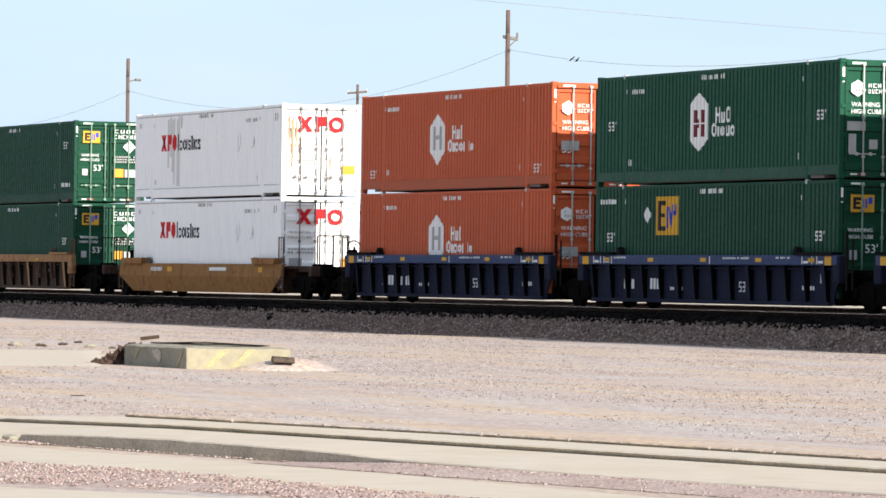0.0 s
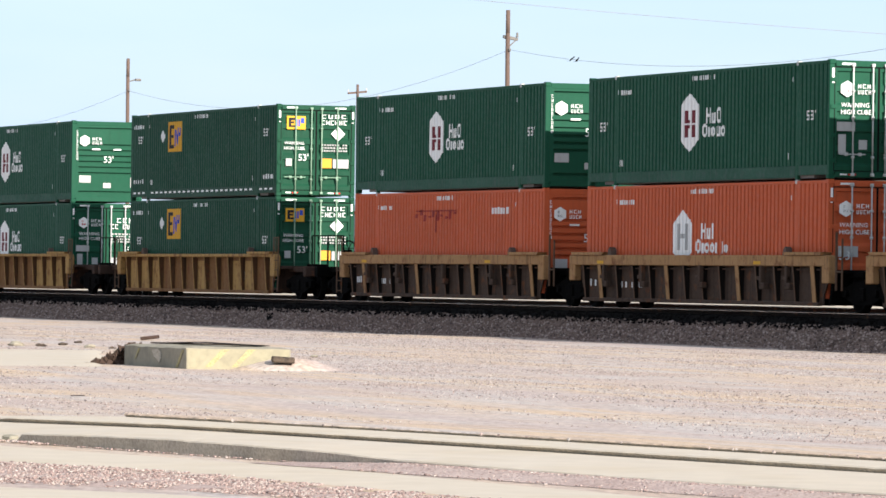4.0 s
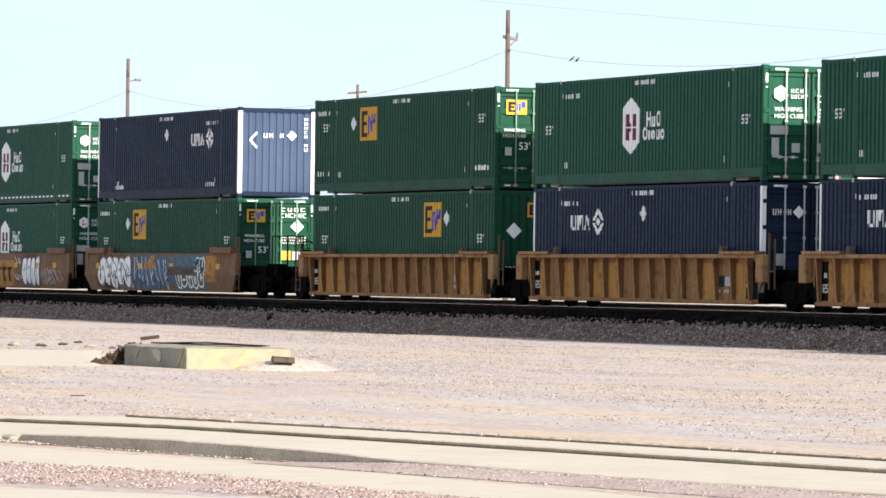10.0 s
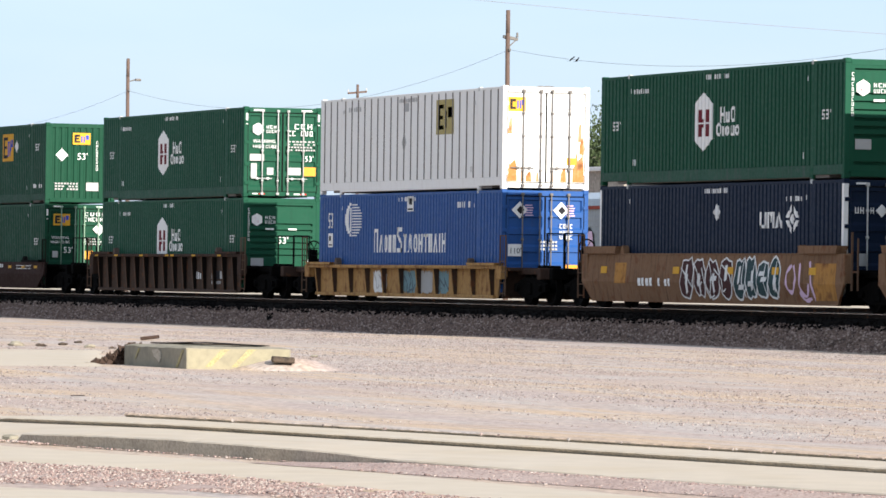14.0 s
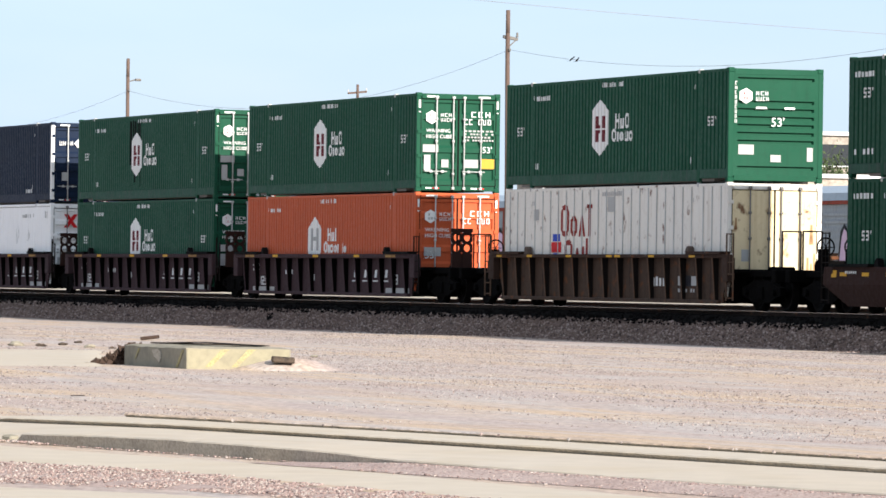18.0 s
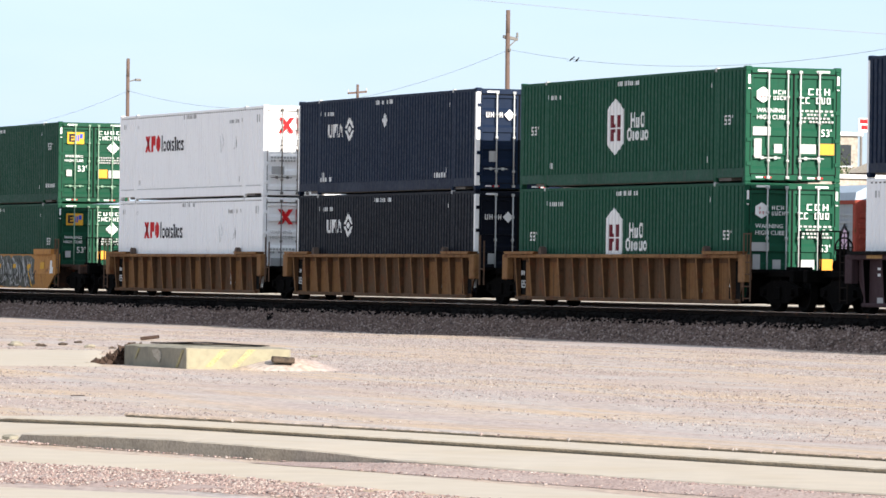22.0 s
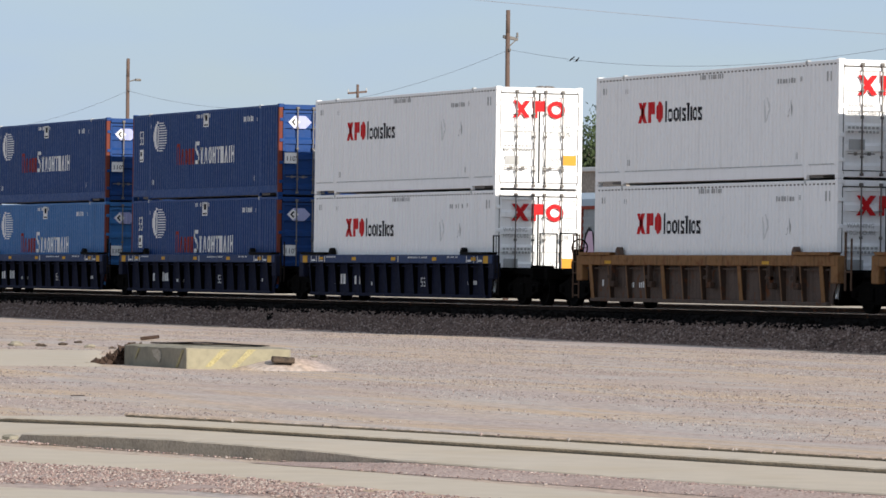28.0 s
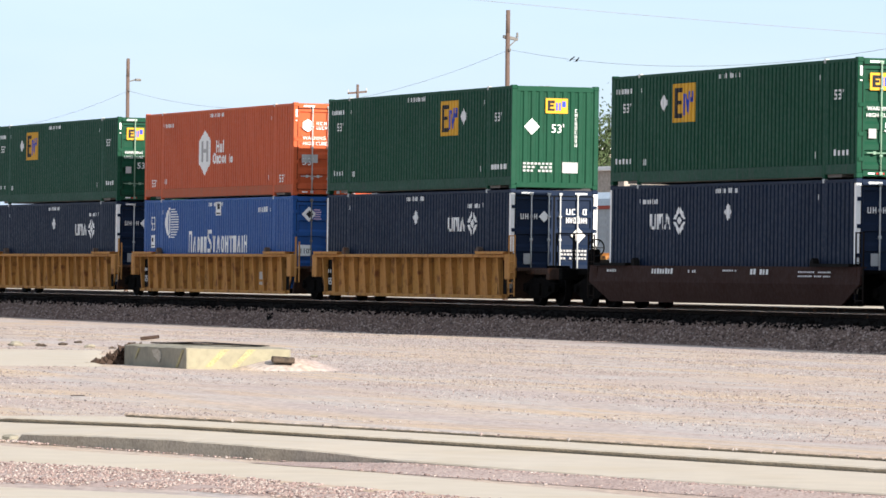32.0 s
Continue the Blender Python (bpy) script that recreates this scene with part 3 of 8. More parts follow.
def numeral(ch, x, z, w, h, t):
    """A stencilled numeral out of bars: top a, left b, right c, middle d, low left e, low right f, foot g."""
    m = z + h / 2
    bars = {"a": quad(x, x + w, z + h - t, z + h), "b": quad(x, x + t, m, z + h), "c": quad(x + w - t, x + w, m, z + h), "d": quad(x, x + w, m - t / 2, m + t / 2),
            "e": quad(x, x + t, z, m), "f": quad(x + w - t, x + w, z, m), "g": quad(x, x + w, z, z + t)}
    return [bars[k] for k in SEGMENTS[ch]]


def fifty_three(x, z, h=0.24):
    """The size number, a numeral to each flat of the corrugation."""
    return numeral("5", x, z, 0.165, h, 0.045) + numeral("3", x + 0.253, z, 0.165, h, 0.045) + [quad(x + 0.506, x + 0.55, z + h * 0.7, z + h)]


def code_row(x0, x1, z, h, n, seed):
    """A row of small bars that stands for lettering too small to read."""
    r = random.Random(seed)
    p = (x1 - x0) / n
    out = []
    for k in range(n):
        if r.random() < 0.12:
            continue
        out.append(quad(x0 + k * p, x0 + k * p + p * (0.5 + 0.25 * r.random()), z, z + h * (0.8 + 0.2 * r.random())))
    return out


def strokes(x, z, row, t):
    """A brand word as plain strokes: bars, rings, cups and joined pairs, each (form, width, height), side by side."""
    out = []
    for form, w, h in row:
        b, top = x + w, z + h
        if form == "bar":
            out.append(quad(x, b, z, top))
        elif form == "pair":
            out += [quad(x, x + t, z, top), quad(b - t, b, z, top), quad(x + t, b - t, z + h * 0.42, z + h * 0.62)]
        elif form == "cup":
            out += [quad(x, x + t, z, top), quad(b - t, b, z, top), quad(x + t, b - t, z, z + t * 0.8)]
        elif form == "arch":
            out += [quad(x, x + t, z, top), quad(b - t, b, z, top), quad(x + t, b - t, top - t * 0.8, top)]
        elif form == "ring":
            out += [[(x, z + h * 0.2), (x + t, z + h * 0.1), (x + t, top - h * 0.1), (x, top - h * 0.2)], [(b - t, z + h * 0.1), (b, z + h * 0.2), (b, top - h * 0.2), (b - t, top - h * 0.1)],
                    [(x + t * 0.6, z + t * 0.3), (x + w * 0.4, z), (b - w * 0.4, z), (b - t * 0.6, z + t * 0.3), (b - t, z + t), (x + t, z + t)],
                    [(x + t * 0.6, top - t * 0.3), (x + t, top - t), (b - t, top - t), (b - t * 0.6, top - t * 0.3), (b - w * 0.4, top), (x + w * 0.4, top)]]
        elif form == "wedge":
            out += [[(x, z), (x + t, z), (x + w * 0.62, top), (x + w * 0.38, top)], [(b - t, z), (b, z), (x + w * 0.62, top), (x + w * 0.45, top - h * 0.1)]]
        elif form == "bend":
            out += [quad(x, b, top - t, top), quad(x, b, z, z + t), [(x, z + h * 0.62), (x + t, z + h * 0.55), (x + t, top), (x, top)], [(b - t, z), (b, z), (b, z + h * 0.4), (b - t, z + h * 0.46)],
                    [(x, z + h * 0.62), (b - t, z + h * 0.30), (b, z + h * 0.40), (x + t, z + h * 0.72)]]
        elif form == "post":
            out += [quad(x + w * 0.5 - t * 0.6, x + w * 0.5 + t * 0.6, z, top), quad(x, b, top - t * 0.7, top)]
        x = b + t * 0.75
    return out


def side_marks(brand, turned, seed, flat, short):
    """Outlines on the near wall: material -> convex pieces. turned: the box stands the other way round."""
    r = random.Random(seed)
    out = {}

    def put(mat, *polys, role="stencil"):
        out.setdefault((role, mat), []).extend(polys)

    sgn = -1 if turned else 1
    pale = MARK_SILVER if brand in ("badge_green", "panel_green", "badge_orange", "diamond_navy", "diamond_black", "disc_blue", "disc_faded", "disc_royal") else MARK_GREY
    # small stencils near the posts
    for x in (-6.0, 5.62):
        put(pale, quad(x + 0.08, x + 0.12, 2.40, 2.52), quad(x + 0.18, x + 0.22, 2.40, 2.52))
    for x in (-5.75, 5.45):
        put(pale, quad(x + 0.02, x + 0.06, 0.50, 0.66), quad(x + 0.12, x + 0.16, 0.50, 0.66))
    put(pale, *code_row(-0.75, 0.85, 2.62, 0.13, 11, seed + 1))
    code_x = (4.5, 5.6) if turned else (-5.7, -4.6)
    if brand in ("badge_green", "badge_orange", "cross_white", "diamond_navy", "diamond_black"):
        put(pale, *code_row(*((4.3, 5.5) if brand == "cross_white" else code_x), 2.38, 0.13, 7, seed + 2))
    if brand == "badge_green":
        hexa = [(-1.50, 1.12), (-1.28, 0.98), (-0.88, 0.80), (-0.48, 0.98), (-0.26, 1.12), (-0.26, 1.98), (-0.48, 2.12), (-0.88, 2.30), (-1.28, 2.12), (-1.50, 1.98)]
        put(MARK_WHITE, hexa, role="logo_badge")
        for z0, z1, zm in ((1.17, 1.49, 1.40), (1.53, 1.86, 1.53)):
            put(MARK_MAROON, quad(-1.22, -1.03, z0, z1), quad(-0.72, -0.53, z0, z1), quad(-1.03, -0.84, zm, zm + 0.09), role="logo_mark")
        put(MARK_WHITE, *strokes(0.24, 1.50, [("pair", 0.30, 0.40), ("cup", 0.26, 0.27), ("ring", 0.28, 0.40)], 0.09), *strokes(0.0, 1.16, [("ring", 0.32, 0.34), ("bar", 0.12, 0.25), ("ring", 0.28, 0.26), ("cup", 0.26, 0.26), ("ring", 0.26, 0.27)], 0.085), role="logo_word")
        put(MARK_WHITE, *fifty_three(-7.201, 1.44), *fifty_three(6.696, 1.44), role="size_number")
    elif brand == "badge_orange" and seed == 1006:
        put(MARK_SILVER, *code_row(3.9, 5.3, 2.20, 0.2, 6, 4))
        put(MARK_BRICK, *[quad(-2.6 + 0.36 * k, -2.36 + 0.36 * k, 2.12 + 0.10 * math.sin(k * 2.3), 2.24 + 0.12 * math.sin(k * 1.7), 0.05) for k in range(10)], quad(-2.5, 1.0, 2.30, 2.34), quad(-0.85, -0.72, 1.7, 2.22, 0.04), quad(-0.3, -0.24, 1.9, 2.2), role="smudge")
    elif brand == "badge_orange":
        hexa = [(-1.90, 1.12), (-1.62, 0.98), (-1.25, 0.72), (-0.88, 0.98), (-0.62, 1.12), (-0.62, 1.86), (-0.88, 2.02), (-1.25, 2.22), (-1.62, 2.02), (-1.90, 1.86)]
        put(MARK_WHITE, hexa, role="logo_badge")
        put(MARK_GREY, quad(-1.62, -1.4, 1.18, 1.86), quad(-1.08, -0.86, 1.18, 1.86), quad(-1.4, -1.08, 1.48, 1.6))
        put(MARK_WHITE, *strokes(0.0, 1.46, [("pair", 0.30, 0.40), ("cup", 0.26, 0.28), ("bar", 0.12, 0.40)], 0.10), *strokes(-0.36, 1.10, [("ring", 0.34, 0.36), ("bar", 0.12, 0.26), ("ring", 0.30, 0.27), ("ring", 0.28, 0.27), ("bar", 0.12, 0.27), ("gap", 0.16, 0), ("bar", 0.10, 0.30), ("ring", 0.26, 0.24)], 0.09), role="logo_word")
        put(MARK_WHITE, *fifty_three(-7.201, 0.42), *fifty_three(6.696, 0.42), role="size_number")
    elif brand == "panel_green":
        x0 = 2.15 if turned else -3.72
        put(MARK_YELLOW, quad(x0, x0 + 1.52, 1.57, 2.57), role="logo_badge")
        put(MARK_DARK, quad(x0 + 0.14, x0 + 0.32, 1.68, 2.46), quad(x0 + 0.32, x0 + 0.68, 2.34, 2.46), quad(x0 + 0.32, x0 + 0.62, 2.03, 2.13), quad(x0 + 0.32, x0 + 0.68, 1.68, 1.80))
        put(MARK_BLUE, [(x0 + 0.74, 1.74), (x0 + 0.86, 1.74), (x0 + 0.86, 2.30), (x0 + 0.74, 2.30)], [(x0 + 0.86, 2.30), (x0 + 1.02, 1.76), (x0 + 1.10, 1.92), (x0 + 0.94, 2.30)],
            [(x0 + 1.02, 1.76), (x0 + 1.10, 1.76), (x0 + 1.20, 2.36), (x0 + 1.10, 2.36)], quad(x0 + 1.20, x0 + 1.40, 2.08, 2.20), quad(x0 + 1.28, x0 + 1.42, 2.12, 2.36))
        dx = x0 + 1.95 if turned else x0 - 0.62
        put(MARK_SILVER, [(dx, 1.86), (dx + 0.26, 2.10), (dx, 2.34), (dx - 0.26, 2.10)])
        put(MARK_WHITE, *fifty_three(-7.201, 1.90 if not short else 1.40), *fifty_three(6.696, 1.90 if not short else 1.40), role="size_number")
        put(pale, *code_row(-7.75, -6.5, 2.40, 0.14, 6, seed + 3), *code_row(-7.75, -6.5, 0.55, 0.15, 5, seed + 4), *code_row(6.45, 7.7, 0.55, 0.15, 5, seed + 5))
    elif brand == "cross_white":
        put(MARK_RED, [(-5.0, 1.60), (-4.78, 1.60), (-4.42, 2.14), (-4.66, 2.14)], [(-4.62, 1.60), (-4.38, 1.60), (-4.76, 2.14), (-4.98, 2.14)])
        put(MARK_RED, quad(-4.30, -4.12, 1.60, 2.14), quad(-4.12, -3.82, 1.82, 2.14))
        put(MARK_RED, [(-3.72, 1.72), (-3.5, 1.58), (-3.26, 1.72), (-3.26, 2.02), (-3.5, 2.16), (-3.72, 2.02)])
        put(MARK_DARK, *strokes(-3.10, 1.60, [("bar", 0.11, 0.54), ("ring", 0.34, 0.34), ("ring", 0.34, 0.36), ("bar", 0.10, 0.36), ("bend", 0.26, 0.34), ("post", 0.20, 0.46), ("bar", 0.10, 0.36), ("ring", 0.28, 0.34), ("bend", 0.28, 0.34)], 0.085), role="logo_word")
        for x in (4.95, 5.15):
            put(MARK_GREY, [(x, 1.55), (x + 0.03, 1.55), (x + 0.17, 1.75), (x + 0.14, 1.75)] if x < 5 else [(x + 0.05, 1.55), (x + 0.08, 1.75), (x + 0.03, 1.95), (x, 1.95)])
        put(MARK_GREY, quad(-7.55, -7.50, 2.42, 2.58), quad(-7.35, -7.30, 2.42, 2.58), quad(7.35, 7.40, 2.36, 2.60), quad(7.58, 7.63, 2.36, 2.60))
        put(DULL_STEEL, *[quad(-7.8 + 0.24 * k, -7.71 + 0.24 * k, 2.755, 2.79) for k in range(66)], role="top_seam")
        put(CASTING, quad(-5.9, 5.9, 0.345, 0.365), quad(6.3, 7.85, 0.345, 0.365), quad(-7.85, -6.3, 0.345, 0.365), role="seam")
        put(MARK_SILVER, [(3.55, 1.44), (3.66, 1.48), (3.82, 1.75), (3.80, 1.80)], [(3.80, 1.72), (3.88, 1.75), (3.70, 2.06), (3.62, 2.08)], [(3.52, 1.44), (3.60, 1.44), (3.50, 2.02), (3.44, 1.98)], role="scuff")
    elif brand in ("diamond_navy", "diamond_black"):
        x0 = 2.9 if turned else -5.2
        put(MARK_WHITE, quad(x0, x0 + 0.12, 1.72, 2.12), quad(x0, x0 + 0.42, 1.72, 1.80), quad(x0 + 0.32, x0 + 0.42, 1.72, 2.12), quad(x0 + 0.5, x0 + 0.6, 1.72, 2.12), quad(x0 + 0.82, x0 + 0.92, 1.72, 2.12),
            [(x0 + 0.6, 2.12), (x0 + 0.68, 1.86), (x0 + 0.76, 1.86), (x0 + 0.82, 2.12)], [(x0 + 1.0, 1.72), (x0 + 1.1, 1.72), (x0 + 1.24, 2.12), (x0 + 1.14, 2.12)],
            [(x0 + 1.34, 1.72), (x0 + 1.44, 1.72), (x0 + 1.24, 2.12), (x0 + 1.16, 2.12)])
        cx = x0 + 2.05
        for sx in (-1, 1):
            for sz in (-1, 1):
                put(MARK_WHITE, [(cx + sx * 0.05, 1.94 + sz * 0.36), (cx + sx * 0.42, 1.94 + sz * 0.04), (cx + sx * 0.24, 1.94 + sz * 0.03), (cx + sx * 0.03, 1.94 + sz * 0.20)])
        put(MARK_WHITE, [(cx - 0.16, 1.94), (cx, 1.81), (cx + 0.16, 1.94), (cx, 2.07)])
        dx = 0.1 if brand == "diamond_navy" else -9
        if dx > -5:
            put(MARK_SILVER, [(dx, 1.92), (dx + 0.25, 2.14), (dx, 2.36), (dx - 0.25, 2.14)])
        put(pale, *code_row(-5.88, -4.8, 0.38, 0.15, 5, seed + 4), *code_row(4.5, 5.6, 0.38, 0.15, 5, seed + 5))
    elif brand in ("disc_blue", "disc_faded", "disc_royal"):
        c = (-4.85, 2.10)
        for k in range(12):
            z = c[1] - 0.49 + k * 0.084
            reach = 0.78 * math.sqrt(max(0.04, 1 - ((z + 0.02 - c[1]) / 0.52) ** 2))
            put(MARK_WHITE, quad(c[0] - reach, c[0] - reach * 0.56, z - 0.004, z + 0.080), role="logo_badge")
            put(MARK_WHITE, quad(c[0] - 0.12, c[0] + reach, z, z + 0.036))
        put(MARK_WHITE, quad(c[0] - 0.30, c[0] - 0.20, c[1] - 0.36, c[1] + 0.36))
        red = {"disc_royal": MARK_BRICK, "disc_faded": MARK_BRICK}.get(brand, MARK_WHITE)
        put(red, *strokes(-2.95, 1.12, [("arch", 0.42, 0.70), ("wedge", 0.36, 0.52), ("ring", 0.30, 0.52), ("pair", 0.26, 0.52), ("arch", 0.30, 0.52)], 0.13), role="logo_word")
        put(MARK_WHITE, *strokes(-0.82, 1.12, [("bend", 0.46, 0.74), ("post", 0.32, 0.54), ("wedge", 0.40, 0.54), ("ring", 0.36, 0.54), ("pair", 0.36, 0.54), ("post", 0.32, 0.54), ("arch", 0.34, 0.54), ("wedge", 0.36, 0.54), ("bar", 0.14, 0.54), ("pair", 0.34, 0.56)], 0.125), role="logo_word")
        put(MARK_WHITE, *numeral("5", -7.201, 1.86, 0.167, 0.46, 0.06), *numeral("3", -6.948, 1.86, 0.167, 0.46, 0.06), quad(-7.201, -6.78, 1.28, 1.70), quad(0.05, 0.62, 2.32, 2.76))
        put(MARK_DARK, quad(-7.13, -6.95, 1.48, 1.62), quad(-7.15, -6.83, 1.33, 1.37), quad(0.22, 0.45, 2.52, 2.70), quad(0.12, 0.55, 2.36, 2.41))
        if brand == "disc_blue" and seed > 2000:
            for x, w in ((-3.4, 1.5), (-1.5, 1.2), (0.9, 1.4), (2.6, 0.5)):
                put(MARK_DARK, quad(x, x + w, 2.50, 2.78), role="dark_patch")
        put(pale, *code_row(4.4, 5.5, 2.40, 0.18, 6, seed + 2))
    elif brand == "post_white":
        put(OLIVE, quad(2.5, 4.0, 1.62, 2.62), role="logo_badge")
        put(DULL_STEEL, quad(2.66, 2.84, 1.76, 2.48), quad(2.84, 3.14, 2.36, 2.48), quad(2.84, 3.08, 2.06, 2.16), quad(2.84, 3.14, 1.76, 1.88), quad(3.3, 3.4, 1.80, 2.3), quad(3.5, 3.85, 2.1, 2.4))
        put(MARK_GREY, [(-0.3, 1.15), (-0.1, 1.45), (-0.3, 1.75), (-0.5, 1.45)], *code_row(-5.4, -4.2, 2.45, 0.15, 7, 3), quad(-0.3, 0.1, 2.35, 2.6))
    elif brand == "cream_box":
        put(MARK_BRICK, *strokes(-3.7, 1.55, [("ring", 0.62, 0.86), ("ring", 0.5, 0.56), ("wedge", 0.5, 0.56), ("post", 0.4, 0.86)], 0.15), *strokes(-3.4, 0.72, [("ring", 0.6, 0.74), ("wedge", 0.5, 0.52), ("bar", 0.16, 0.56), ("bar", 0.16, 0.78)], 0.15), role="logo_word")
        put(MARK_BLUE, quad(-4.3, -3.75, 1.42, 1.62), quad(-4.25, -3.9, 0.9, 1.1))
        put(MARK_RED, quad(-4.4, -3.65, 1.12, 1.40))
        put(MARK_GREY, quad(-5.8, -5.4, 2.0, 2.3), quad(-0.2, 0.3, 2.2, 2.6), [(0.2, 0.55), (0.5, 0.85), (0.2, 1.15), (-0.1, 0.85)])
    return out


def door_shape(y0, y1):
    """A door leaf with five pressed bands."""
    s = Shape()
    z0, z1 = 0.20, 2.70
    line = [(z0, 0.0)]
    for k in range(5):
        a = z0 + 0.12 + k * 0.485
        line += [(a, 0.0), (a + 0.07, -0.06), (a + 0.335, -0.06), (a + 0.35, 0.0)]
    line.append((z1, 0.0))
    for z, d in line:
        for y in (y0, y0 + 0.06, y0 + 0.09, y1 - 0.09, y1 - 0.06, y1):
            inner = y0 + 0.07 < y < y1 - 0.07
            s.v.append((HALF - 0.012 + (d if inner else 0.0), y, z))
    n = 6
    for i in range(len(line) - 1):
        s.f += [(i * n + k, i * n + k + 1, (i + 1) * n + k + 1, (i + 1) * n + k) for k in range(n - 1)]
    return s


def smooth_door(y0, y1):
    return Shape().box(HALF - 0.05, HALF - 0.006, y0, y1, 0.20, 2.72, 0.008)


def blind_shape(style):
    """The front wall: pressed across (bands) or upright ribs."""
    s = Shape()
    if style == "bands":
        line = [(0.16, 0.0)]
        for z in (0.36, 1.02, 1.22, 1.42, 1.62, 1.82, 2.02, 2.60):
            line += [(z - 0.035, 0.0), (z - 0.03, -0.09), (z + 0.045, -0.09), (z + 0.05, 0.0)]
        line.append((2.78, 0.0))
        for z, d in line:
            for y in (-1.17, -1.05, -1.02, 1.02, 1.05, 1.17):
                s.v.append((HALF - 0.01 + (d if abs(y) < 1.03 else 0), y, z))
        for i in range(len(line) - 1):
            s.f += [(i * 6 + k, i * 6 + k + 1, i * 6 + k + 7, i * 6 + k + 6) for k in range(5)]
    else:
        n = 10
        p = 2.34 / n
        line = []
        for k in range(n):
            y = -1.17 + k * p
            line += [(y, 0), (y + 0.5 * p, 0), (y + 0.62 * p, -0.04), (y + 0.88 * p, -0.04)]
        line.append((1.17, 0))
        for y, d in line:
            s.v += [(HALF - 0.01 + d, y, 0.16), (HALF - 0.01 + d, y, 2.80)]
        s.f = [(2 * i, 2 * i + 2, 2 * i + 3, 2 * i + 1) for i in range(len(line) - 1)]
    return s


TEXTS = {}


def words(text, size, mat):
    """Lettering as a thin mesh that faces along x, its foot at the origin."""
    k = (text, size, mat.name)
    if k not in TEXTS:
        cu = bpy.data.curves.new("lettering", "FONT")
        cu.body, cu.size, cu.extrude, cu.align_x = text, size, 0.002, "CENTER"
        cu.resolution_u = 2
        ob = new("lettering", cu)
        me = bpy.data.meshes.new_from_object(ob.evaluated_get(bpy.context.evaluated_depsgraph_get()))
        bpy.data.objects.remove(ob)
        me.materials.clear()
        me.materials.append(mat)
        TEXTS[k] = me
    return TEXTS[k]


def end_plate(y0, y1, z0, z1, c=0.0):
    return lambda: Shape().box(HALF + 0.001, HALF + 0.006, y0, y1, z0, z1)


def end_rows(y0, y1, rows, seed):
    """Rows of small plates on the end wall for lettering that is not spelt out."""
    def make():
        r = random.Random(seed)
        s = Shape()
        for z, h, n in rows:
            p = (y1 - y0) / n
            for k in range(n):
                if r.random() < 0.08:
                    continue
                a, b = y0 + k * p, y0 + k * p + p * (0.6 + 0.15 * r.random())
                if h < 0.075:
                    s.box(HALF + 0.001, HALF + 0.006, a, b, z, z + h)
                    continue
                t = (b - a) * 0.24
                form = r.random()
                s.box(HALF + 0.001, HALF + 0.006, a, a + t, z, z + h)
                if form < 0.7:
                    s.box(HALF + 0.001, HALF + 0.006, b - t, b, z, z + h)
                s.box(HALF + 0.001, HALF + 0.006, a + t, b - (t if form < 0.7 else 0), *((z, z + h * 0.15) if form > 0.35 else (z + h * 0.42, z + h * 0.58)))
                if form > 0.5:
                    s.box(HALF + 0.001, HALF + 0.006, a + t, b - (t if form < 0.7 else 0), z + h * 0.85, z + h)
        return s
    return make


def end_poly(poly):
    return lambda: Shape().prism(poly, HALF + 0.001, HALF + 0.006, 0)


def diamond(y, z, r):
    return [(y - r, z), (y, z - r), (y + r, z), (y, z + r)]


def hexagon(y, z, r):
    return [(y + r * math.sin(k * math.pi / 3), z + r * math.cos(k * math.pi / 3)) for k in range(6)]


